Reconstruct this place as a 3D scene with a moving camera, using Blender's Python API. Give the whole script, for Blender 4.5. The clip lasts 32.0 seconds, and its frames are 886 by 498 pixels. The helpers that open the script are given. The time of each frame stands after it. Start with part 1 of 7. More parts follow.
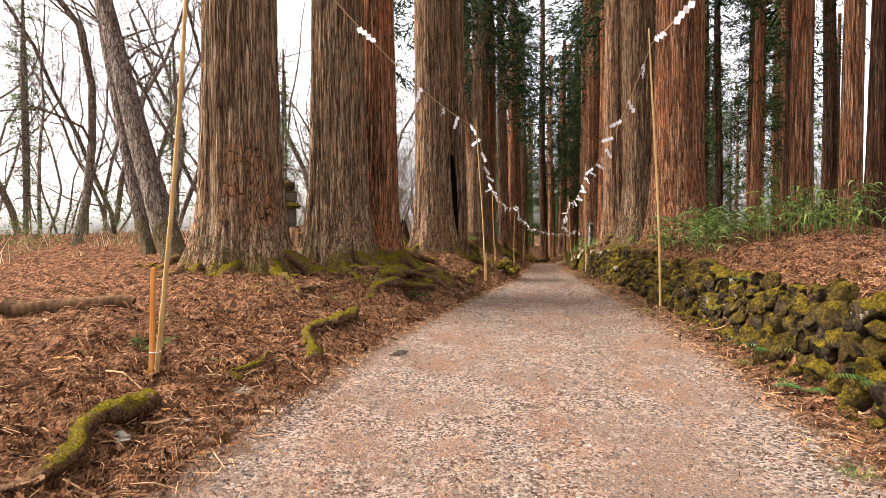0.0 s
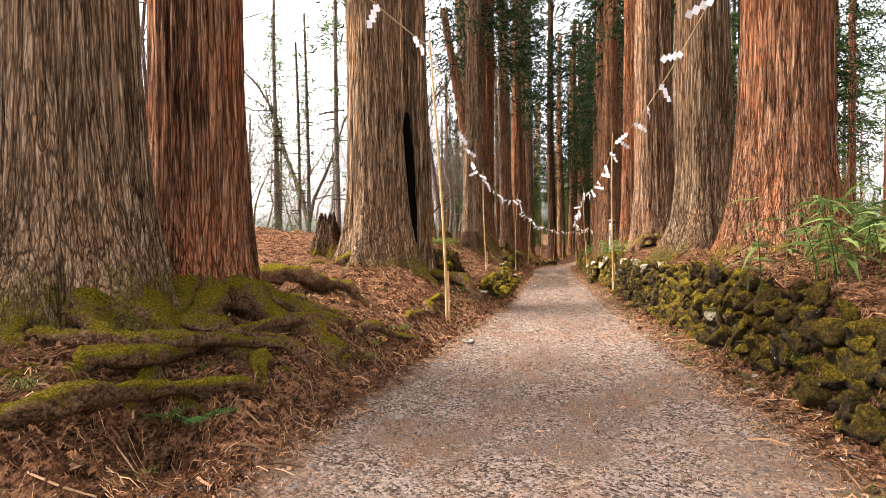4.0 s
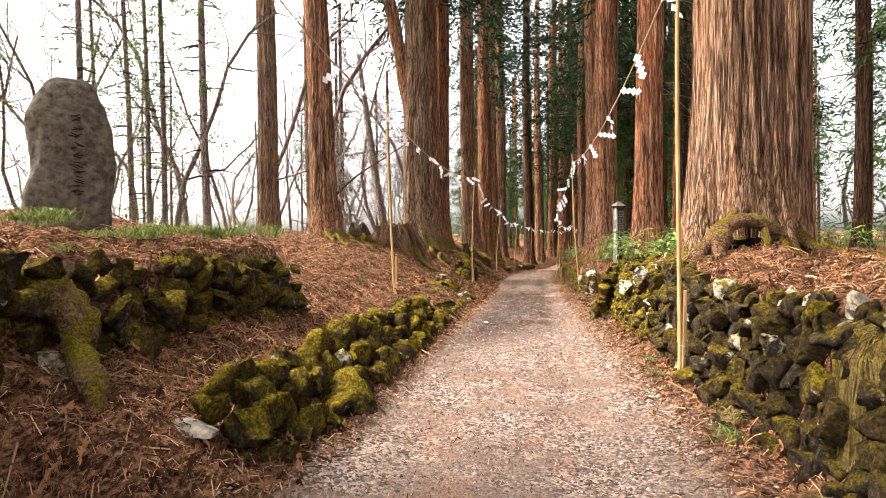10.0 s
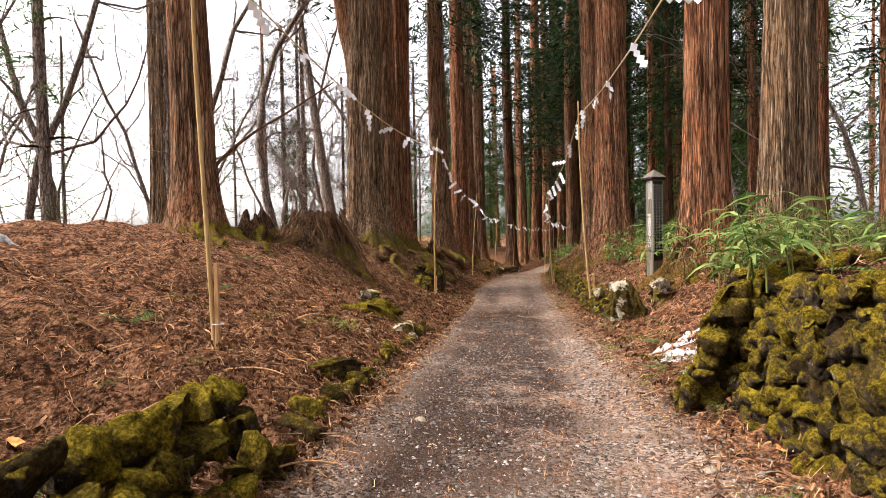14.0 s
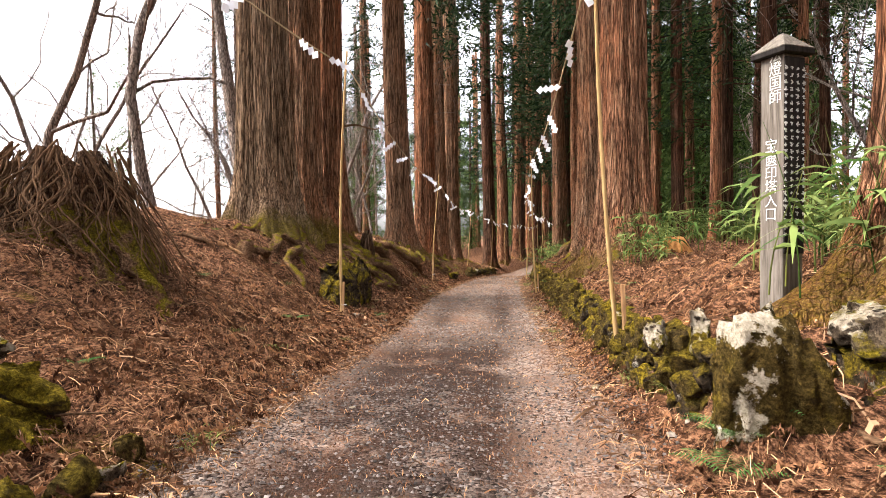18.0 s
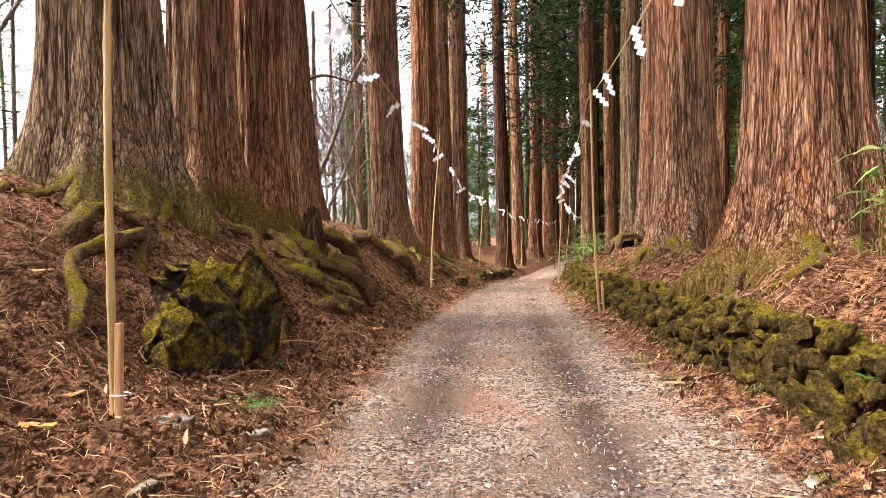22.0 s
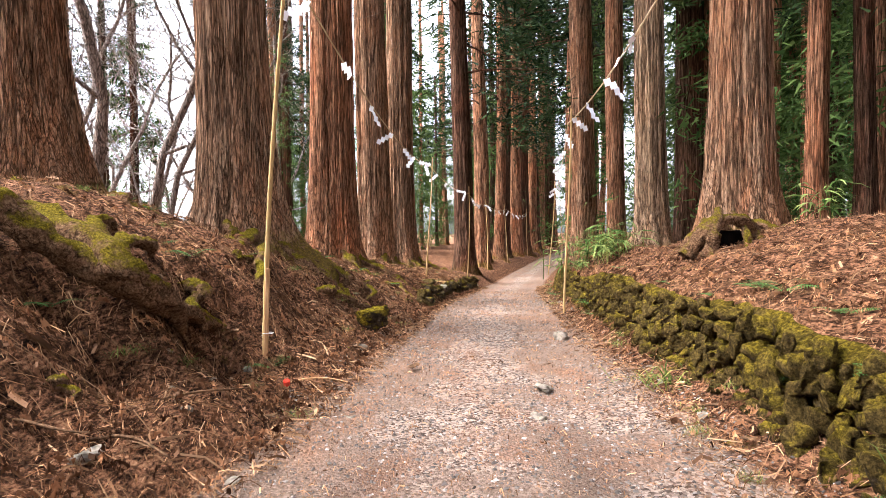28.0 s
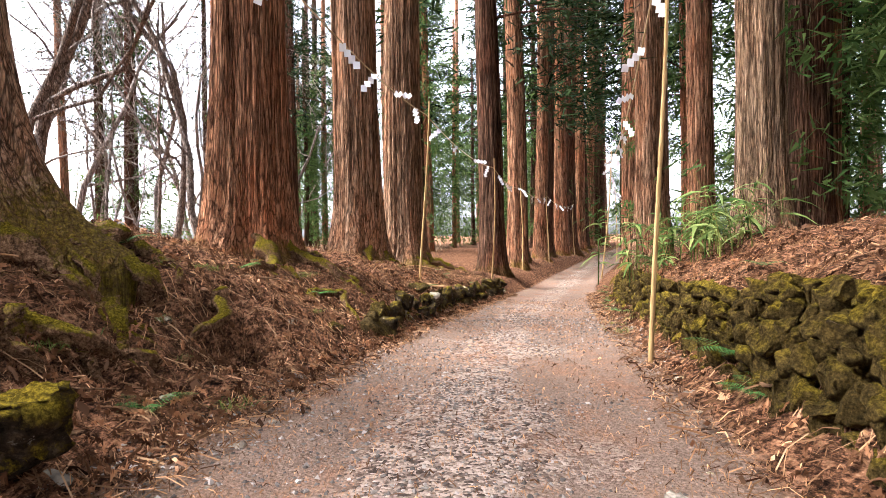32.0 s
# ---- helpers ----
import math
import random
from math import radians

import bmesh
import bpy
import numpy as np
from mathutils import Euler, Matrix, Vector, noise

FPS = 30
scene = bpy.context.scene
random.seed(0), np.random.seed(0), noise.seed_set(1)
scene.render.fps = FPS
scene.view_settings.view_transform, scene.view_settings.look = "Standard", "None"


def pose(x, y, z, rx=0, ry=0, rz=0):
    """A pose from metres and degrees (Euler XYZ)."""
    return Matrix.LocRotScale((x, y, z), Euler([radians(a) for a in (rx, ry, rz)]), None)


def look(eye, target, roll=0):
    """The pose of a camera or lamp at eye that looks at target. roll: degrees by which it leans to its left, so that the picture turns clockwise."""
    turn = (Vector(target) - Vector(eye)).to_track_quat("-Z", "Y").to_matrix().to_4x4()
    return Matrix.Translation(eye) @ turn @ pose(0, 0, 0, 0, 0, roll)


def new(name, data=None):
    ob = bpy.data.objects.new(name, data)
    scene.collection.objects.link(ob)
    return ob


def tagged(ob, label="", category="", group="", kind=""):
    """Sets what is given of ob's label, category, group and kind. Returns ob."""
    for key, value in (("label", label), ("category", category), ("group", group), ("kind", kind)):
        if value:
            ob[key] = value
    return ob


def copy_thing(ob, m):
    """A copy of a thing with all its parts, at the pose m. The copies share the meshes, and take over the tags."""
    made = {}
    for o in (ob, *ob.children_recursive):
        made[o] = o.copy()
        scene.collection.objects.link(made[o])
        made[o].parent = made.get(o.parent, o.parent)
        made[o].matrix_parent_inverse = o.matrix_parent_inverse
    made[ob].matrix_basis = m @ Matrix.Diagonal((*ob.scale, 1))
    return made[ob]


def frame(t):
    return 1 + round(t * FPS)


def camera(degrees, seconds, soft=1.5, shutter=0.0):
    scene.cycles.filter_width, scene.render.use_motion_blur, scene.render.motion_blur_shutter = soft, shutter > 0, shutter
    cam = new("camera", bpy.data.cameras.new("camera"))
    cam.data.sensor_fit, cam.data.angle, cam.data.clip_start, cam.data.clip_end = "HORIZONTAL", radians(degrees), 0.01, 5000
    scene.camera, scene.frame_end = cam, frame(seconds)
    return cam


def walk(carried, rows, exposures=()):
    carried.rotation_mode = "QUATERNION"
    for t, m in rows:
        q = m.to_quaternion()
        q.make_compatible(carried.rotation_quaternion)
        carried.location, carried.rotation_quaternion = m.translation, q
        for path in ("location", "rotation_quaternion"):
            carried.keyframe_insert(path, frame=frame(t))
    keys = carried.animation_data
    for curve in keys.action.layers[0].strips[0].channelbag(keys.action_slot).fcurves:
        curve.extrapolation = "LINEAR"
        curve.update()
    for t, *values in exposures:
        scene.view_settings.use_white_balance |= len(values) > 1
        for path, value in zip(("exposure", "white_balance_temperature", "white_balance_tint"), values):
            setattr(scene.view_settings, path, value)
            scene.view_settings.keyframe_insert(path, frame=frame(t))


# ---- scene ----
cam = camera(76.0, 32.0, soft=0.6)
PATH = [
    (0, (0.000, 0.000, 1.420), (-0.001, 1.999, 1.362), -0.27),
    (0.5, (0.261, 0.846, 1.473), (0.230, 2.845, 1.411), -0.23),
    (1, (0.500, 1.691, 1.535), (0.453, 3.689, 1.471), -0.23),
    (1.5, (0.695, 2.520, 1.561), (0.654, 4.518, 1.499), -0.15),
    (2, (0.835, 3.332, 1.561), (0.796, 5.330, 1.497), -0.17),
    (2.5, (0.934, 4.138, 1.537), (0.886, 6.136, 1.471), -0.18),
    (4.5, (1.331, 7.376, 1.470), (1.314, 9.375, 1.406), -0.60),
    (5, (1.498, 8.187, 1.465), (1.502, 10.186, 1.403), -0.56),
    (5.5, (1.684, 8.996, 1.469), (1.699, 10.995, 1.405), -0.51),
    (6, (1.883, 9.795, 1.463), (1.920, 11.793, 1.401), -0.43),
    (6.5, (2.042, 10.591, 1.433), (2.088, 12.590, 1.373), -0.48),
    (7, (2.219, 11.393, 1.366), (2.270, 13.391, 1.307), -0.55),
    (7.5, (2.396, 12.196, 1.282), (2.465, 14.193, 1.221), -0.60),
    (8, (2.568, 12.985, 1.249), (2.644, 14.983, 1.189), -0.48),
    (8.5, (2.708, 13.758, 1.237), (2.782, 15.756, 1.178), -0.60),
    (9, (2.834, 14.514, 1.218), (2.895, 16.512, 1.158), -0.48),
    (9.5, (2.954, 15.252, 1.172), (3.003, 17.251, 1.111), -0.60),
    (10, (3.082, 15.984, 1.155), (3.121, 17.982, 1.096), -0.53),
    (10.5, (3.214, 16.710, 1.113), (3.242, 18.708, 1.053), -0.63),
    (11, (3.333, 17.435, 1.099), (3.358, 19.434, 1.042), -0.72),
    (11.5, (3.428, 18.154, 1.077), (3.455, 20.153, 1.021), -0.83),
    (12, (3.515, 18.870, 1.067), (3.545, 20.869, 1.014), -1.10),
    (12.5, (3.627, 19.583, 1.014), (3.684, 21.581, 0.961), -1.01),
    (13, (3.732, 20.296, 0.980), (3.816, 22.293, 0.927), -1.00),
    (13.5, (3.874, 21.006, 0.946), (3.968, 23.003, 0.893), -1.02),
    (14, (3.986, 21.715, 0.928), (4.090, 23.712, 0.873), -1.08),
    (14.5, (4.134, 22.420, 0.869), (4.272, 24.414, 0.815), -1.08),
    (15, (4.284, 23.123, 0.810), (4.451, 25.115, 0.756), -1.17),
    (15.5, (4.454, 23.834, 0.771), (4.648, 25.824, 0.716), -1.31),
    (17.5, (5.263, 26.726, 0.595), (5.450, 28.716, 0.543), -0.37),
    (18, (5.409, 27.459, 0.548), (5.568, 29.452, 0.497), -0.51),
    (18.5, (5.502, 28.200, 0.523), (5.626, 30.195, 0.473), -0.62),
    (19, (5.553, 28.943, 0.504), (5.661, 30.940, 0.454), -0.40),
    (19.5, (5.576, 29.688, 0.474), (5.674, 31.685, 0.425), -0.31),
    (20, (5.610, 30.434, 0.407), (5.699, 32.431, 0.356), -0.41),
    (20.5, (5.674, 31.188, 0.347), (5.770, 33.185, 0.297), -0.37),
    (21, (5.791, 31.941, 0.307), (5.912, 33.937, 0.258), -0.43),
    (21.5, (5.889, 32.688, 0.271), (6.015, 34.684, 0.220), -0.67),
    (22, (5.985, 33.429, 0.243), (6.118, 35.423, 0.194), -0.77),
    (22.5, (6.092, 34.166, 0.218), (6.260, 36.158, 0.168), -0.82),
    (23, (6.194, 34.902, 0.198), (6.361, 36.895, 0.148), -0.91),
    (23.5, (6.274, 35.627, 0.178), (6.460, 37.618, 0.128), -0.74),
    (24, (6.370, 36.336, 0.168), (6.547, 38.327, 0.117), -0.68),
    (24.5, (6.506, 37.030, 0.165), (6.667, 39.023, 0.112), -0.57),
    (25, (6.671, 37.726, 0.172), (6.830, 39.719, 0.118), -0.46),
    (25.5, (6.836, 38.416, 0.164), (7.018, 40.407, 0.110), -0.31),
    (27.5, (7.303, 41.143, 0.082), (7.543, 43.128, 0.026), -0.42),
    (28, (7.444, 41.822, 0.029), (7.716, 43.803, -0.026), -0.67),
    (28.5, (7.620, 42.489, -0.028), (7.885, 44.471, -0.087), -0.72),
    (29, (7.812, 43.133, -0.055), (8.052, 45.118, -0.111), -0.83),
    (29.5, (8.003, 43.755, -0.082), (8.233, 45.741, -0.139), -0.82),
    (30, (8.187, 44.359, -0.120), (8.381, 46.349, -0.180), -1.08),
    (30.5, (8.360, 44.979, -0.148), (8.524, 46.972, -0.204), -0.86),
    (31, (8.519, 45.614, -0.220), (8.690, 47.606, -0.277), -0.82),
    (31.5, (8.723, 46.259, -0.273), (8.918, 48.249, -0.324), -0.93),
    (32, (8.954, 46.900, -0.356), (9.067, 48.896, -0.404), -0.64),
]

walk(cam, [(t, look(eye, target, roll)) for t, eye, target, roll in PATH],
     [(t, stops, 6750 if t < 9 else 6600 if t < 16 else 6450 if t < 23 else 6050, 14) for t, stops in ((0, 2.40), (4, 2.90), (7, 2.95), (8, 3.06), (9.5, 3.17), (12, 2.80), (14, 2.60), (17, 2.85), (19.5, 3.26), (22, 3.42), (23.2, 3.9), (24, 3.9), (26, 3.75), (28, 3.55), (32, 3.58))])

# ---- sky and light: a bright overcast day ----
SUN_HEIGHT, SUN_TURN = radians(50), radians(-85)
world = bpy.data.worlds.new("overcast_sky")
scene.world = world
world.use_nodes = True
wn, wl = world.node_tree.nodes, world.node_tree.links
sky = wn.new("ShaderNodeTexSky")
sky.sky_type, sky.sun_disc = "NISHITA", False
sky.sun_elevation, sky.sun_rotation = SUN_HEIGHT, SUN_TURN
sky.air_density, sky.dust_density, sky.ozone_density = 1.0, 4.0, 1.0
pale = wn.new("ShaderNodeHueSaturation")
pale.inputs["Saturation"].default_value = 0.22
wl.new(sky.outputs[0], pale.inputs["Color"])
wl.new(pale.outputs[0], wn["Background"].inputs["Color"])
wn["Background"].inputs["Strength"].default_value = 0.105
sun = new("sun", bpy.data.lights.new("sun", "SUN"))
sun.data.energy, sun.data.angle, sun.data.color = 1.5, radians(30), (1.0, 0.96, 0.90)
sun.matrix_world = look((-20 * math.sin(-SUN_TURN), 20 * math.cos(SUN_TURN), 20 * math.tan(SUN_HEIGHT)), (0, 0, 0))

# ---- materials ----
def node(m, kind, **inputs):
    n = m.node_tree.nodes.new(kind)
    for k, v in inputs.items():
        n.inputs[k.replace("_", " ")].default_value = v
    return n


def plain(name, rough=0.85):
    m = bpy.data.materials.new(name)
    m.use_nodes = True
    b = m.node_tree.nodes["Principled BSDF"]
    b.inputs["Roughness"].default_value = rough
    b.inputs["Specular IOR Level"].default_value = 0.02
    return m, b


def coords(m, scale=(1, 1, 1), space="Object"):
    tc = node(m, "ShaderNodeTexCoord")
    mp = node(m, "ShaderNodeMapping")
    mp.inputs["Scale"].default_value = scale
    m.node_tree.links.new(tc.outputs[space], mp.inputs["Vector"])
    return mp.outputs[0]


def noise_of(m, vec, scale, detail=4, rough=0.6):
    n = node(m, "ShaderNodeTexNoise", Scale=scale, Detail=detail, Roughness=rough)
    m.node_tree.links.new(vec, n.inputs["Vector"])
    return n.outputs["Fac"]


def ramp(m, fac, stops):
    r = node(m, "ShaderNodeValToRGB")
    e = r.color_ramp.elements
    while len(e) < len(stops):
        e.new(0.5)
    for el, (p, c) in zip(e, stops):
        el.position, el.color = p, (*c, 1) if len(c) == 3 else c
    m.node_tree.links.new(fac, r.inputs["Fac"])
    return r.outputs["Color"]


def mix(m, fac, a, b, kind="MIX"):
    n = node(m, "ShaderNodeMix")
    n.data_type, n.blend_type = "RGBA", kind
    for sock, v in ((n.inputs[0], fac), (n.inputs[6], a), (n.inputs[7], b)):
        if hasattr(v, "is_output"):
            m.node_tree.links.new(v, sock)
        else:
            sock.default_value = v if not isinstance(v, tuple) else (*v, 1)
    return n.outputs[2]


def calc(m, op, a, b=0.0, clamp=False):
    n = node(m, "ShaderNodeMath")
    n.operation, n.use_clamp = op, clamp
    for sock, v in ((n.inputs[0], a), (n.inputs[1], b)):
        if hasattr(v, "is_output"):
            m.node_tree.links.new(v, sock)
        else:
            sock.default_value = v
    return n.outputs[0]


def band(m, v, lo, hi):
    n = node(m, "ShaderNodeMapRange")
    n.inputs["From Min"].default_value, n.inputs["From Max"].default_value = lo, hi
    m.node_tree.links.new(v, n.inputs["Value"])
    return n.outputs[0]


def finish(m, b, colour, height=None, strength=0.6, distance=0.02):
    L = m.node_tree.links
    L.new(colour, b.inputs["Base Color"])
    if height is not None:
        bump = node(m, "ShaderNodeBump", Strength=strength, Distance=distance)
        L.new(height, bump.inputs["Height"])
        L.new(bump.outputs[0], b.inputs["Normal"])
    return m


def up_face(m):
    g = node(m, "ShaderNodeNewGeometry")
    s = node(m, "ShaderNodeSeparateXYZ")
    m.node_tree.links.new(g.outputs["Normal"], s.inputs[0])
    return s.outputs["Z"]


def own_random(m):
    return node(m, "ShaderNodeObjectInfo").outputs["Random"]


def attribute(m, name):
    n = node(m, "ShaderNodeAttribute")
    n.attribute_name = name
    return n.outputs["Fac"]


MOSS = [(0.30, (0.014, 0.011, 0.003)), (0.48, (0.11, 0.084, 0.009)), (0.70, (0.38, 0.285, 0.022))]


def furrows(m, vec, scale, lo, hi, detail=3):
    """Long wavering cracks: dark where a stretched noise crosses its middle."""
    return band(m, calc(m, "ABSOLUTE", calc(m, "SUBTRACT", noise_of(m, vec, scale, detail, 0.55), 0.5)), lo, hi)


def place(m, scale=1.0, own=0.0):
    """World places, shifted from one object to the next."""
    g = node(m, "ShaderNodeNewGeometry").outputs["Position"]
    mp = node(m, "ShaderNodeMapping")
    mp.inputs["Scale"].default_value = (scale, scale, scale)
    m.node_tree.links.new(g, mp.inputs["Vector"])
    return mp.outputs[0]


def plates(m, vec, scale, warp):
    """Long cells: the distance to a cell's edge and a shade of its own."""
    n = node(m, "ShaderNodeTexNoise", Scale=scale * 0.6, Detail=3, Roughness=0.6)
    m.node_tree.links.new(vec, n.inputs["Vector"])
    bent = node(m, "ShaderNodeVectorMath")
    bent.operation = "MULTIPLY_ADD"
    bent.inputs[1].default_value = (warp, warp, warp)
    m.node_tree.links.new(n.outputs["Color"], bent.inputs[0])
    m.node_tree.links.new(vec, bent.inputs[2])
    out = []
    for feature in ("DISTANCE_TO_EDGE", "F1"):
        v = node(m, "ShaderNodeTexVoronoi", Scale=scale)
        v.feature = feature
        m.node_tree.links.new(bent.outputs[0], v.inputs["Vector"])
        out.append(v)
    s = node(m, "ShaderNodeSeparateColor")
    m.node_tree.links.new(out[1].outputs["Color"], s.inputs[0])
    return out[0].outputs["Distance"], s.outputs[0]


def bark_material(name, dark, mid, light, red, moss=0.5, ridge=7.0, stretch=0.055):
    """Stringy upright bark in long flat strips with thin dark cracks; moss near the foot where the attribute 'foot' is high."""
    m, b = plain(name, 0.95)
    edge, shade = plates(m, coords(m, (1, 1, stretch * 0.8)), ridge * 2.5, 0.11)
    thin_edge, thin_shade = plates(m, coords(m, (1, 1, stretch * 1.0)), ridge * 6.5, 0.045)
    c0 = band(m, edge, 0.015, 0.125)
    c1 = furrows(m, coords(m, (1, 1, stretch)), ridge * 0.8, 0.0, 0.010)
    c2 = band(m, thin_edge, 0.02, 0.20)
    fibre = noise_of(m, coords(m, (1, 1, stretch * 0.6)), ridge * 15, 6, 0.8)
    patch = noise_of(m, coords(m, (1, 1, 0.35)), 1.3, 5, 0.65)
    flakes = noise_of(m, coords(m, (1, 1, 0.25)), 19.0, 6, 0.8)
    tone = calc(m, "ADD", calc(m, "MULTIPLY", fibre, 0.60), calc(m, "MULTIPLY", shade, 0.20))
    tone = calc(m, "ADD", tone, calc(m, "MULTIPLY", thin_shade, 0.16))
    tone = calc(m, "ADD", tone, calc(m, "MULTIPLY", calc(m, "SUBTRACT", patch, 0.5), 0.35))
    base = ramp(m, tone, [(0.28, dark), (0.46, mid), (0.68, light)])
    tint = mix(m, band(m, calc(m, "ADD", patch, calc(m, "MULTIPLY", own_random(m), 0.12)), 0.50, 0.72), base, mix(m, 0.60, base, red))
    grey = mix(m, calc(m, "MULTIPLY", band(m, flakes, 0.57, 0.66), 0.30), tint, light)
    crack = calc(m, "MULTIPLY", calc(m, "ADD", 0.20, calc(m, "MULTIPLY", c1, 0.80)), calc(m, "ADD", 0.22, calc(m, "MULTIPLY", c0, 0.78)))
    crack = calc(m, "MULTIPLY", crack, calc(m, "ADD", 0.42, calc(m, "MULTIPLY", c2, 0.58)))
    grey = mix(m, crack, mix(m, 0.93, grey, (0.010, 0.005, 0.003)), grey)
    worn = band(m, calc(m, "ADD", attribute(m, "bare"), calc(m, "MULTIPLY", noise_of(m, coords(m, (1, 1, 0.5)), 5.0, 7, 0.75), 0.9)), 0.86, 1.02)
    inner = ramp(m, calc(m, "ADD", calc(m, "MULTIPLY", fibre, 0.6), calc(m, "MULTIPLY", flakes, 0.4)), [(0.38, (0.06, 0.024, 0.012)), (0.5, (0.34, 0.145, 0.070)), (0.64, (0.60, 0.33, 0.185))])
    block, block_shade = plates(m, coords(m, (1, 1, 0.34)), 13.0, 0.05)
    inner = mix(m, calc(m, "MULTIPLY", block_shade, 0.45), inner, mid)
    grey = mix(m, worn, grey, mix(m, band(m, block, 0.01, 0.13), (0.012, 0.006, 0.003), inner))
    foot = attribute(m, "foot")
    spots = calc(m, "ADD", calc(m, "MULTIPLY", noise_of(m, coords(m), 2.6, 8, 0.8), 1.0), calc(m, "MULTIPLY", noise_of(m, coords(m), 24.0, 4, 0.7), 0.30))
    mossy = calc(m, "MULTIPLY", band(m, calc(m, "ADD", foot, spots), 1.36, 1.58), moss, True)
    mossy = calc(m, "MULTIPLY", mossy, calc(m, "ADD", 0.50, calc(m, "MULTIPLY", crack, 0.50)))
    green = ramp(m, noise_of(m, coords(m), 34.0, 6, 0.8), MOSS)
    col = mix(m, mossy, grey, green)
    h = calc(m, "ADD", calc(m, "MULTIPLY", c1, 0.5), calc(m, "MULTIPLY", c2, 0.45))
    h = calc(m, "ADD", h, calc(m, "MULTIPLY", c0, 0.9))
    h = calc(m, "ADD", h, calc(m, "MULTIPLY", calc(m, "ADD", fibre, flakes), 0.6))
    return finish(m, b, col, h, 1.0, 0.04)


M_CEDAR = bark_material("cedar_bark", (0.045, 0.021, 0.011), (0.40, 0.225, 0.130), (0.62, 0.41, 0.265), (0.52, 0.20, 0.085), 0.9)
M_CEDAR_GREY = bark_material("grey_cedar_bark", (0.046, 0.027, 0.016), (0.40, 0.255, 0.150), (0.62, 0.44, 0.29), (0.46, 0.24, 0.120), 0.9)
M_CEDAR_RED = bark_material("red_cedar_bark", (0.042, 0.017, 0.009), (0.41, 0.195, 0.105), (0.60, 0.355, 0.21), (0.56, 0.17, 0.065), 0.7)
# darker copy of the cedar bark, with the far wood's shade in its colour
M_FAR_BARK = bark_material("dimmed_far_cedar_bark", (0.018, 0.010, 0.006), (0.095, 0.050, 0.030), (0.20, 0.118, 0.075), (0.17, 0.055, 0.026), 0.3)
M_ROTTEN = bark_material("rotten_bark", (0.020, 0.011, 0.007), (0.11, 0.064, 0.038), (0.27, 0.175, 0.11), (0.16, 0.07, 0.03), 1.0)
# grey bark made paler: the background's haze glow is put into its colour
M_BARE_HAZED = bark_material("haze_paled_bare_bark", (0.20, 0.15, 0.12), (0.44, 0.35, 0.29), (0.64, 0.55, 0.47), (0.46, 0.34, 0.25), 0.7, 6.0, 0.25)


def root_material():
    """Brown flaking root bark with broken cushions of moss on the upper side."""
    m, b = plain("mossy_root", 0.95)
    v = coords(m)
    n = noise_of(m, v, 2.6, 7, 0.72)
    grain = noise_of(m, v, 46.0, 7, 0.8)
    crack = furrows(m, v, 9.0, 0.0, 0.03, 5)
    wood = ramp(m, grain, [(0.34, (0.022, 0.011, 0.006)), (0.50, (0.15, 0.080, 0.042)), (0.68, (0.36, 0.225, 0.130))])
    wood = mix(m, crack, mix(m, 0.7, wood, (0.008, 0.004, 0.002)), wood)
    fine = noise_of(m, v, 62.0, 6, 0.8)
    green = ramp(m, fine, MOSS)
    grow = calc(m, "ADD", calc(m, "ADD", n, calc(m, "MULTIPLY", up_face(m), 0.24)), calc(m, "MULTIPLY", calc(m, "SUBTRACT", noise_of(m, v, 17.0, 5, 0.75), 0.5), 0.3))
    fac = band(m, grow, 0.58, 0.70)
    h = calc(m, "ADD", calc(m, "ADD", grain, calc(m, "MULTIPLY", crack, 0.5)), calc(m, "MULTIPLY", calc(m, "MULTIPLY", fac, fine), 1.2))
    return finish(m, b, mix(m, fac, wood, green), h, 1.0, 0.03)


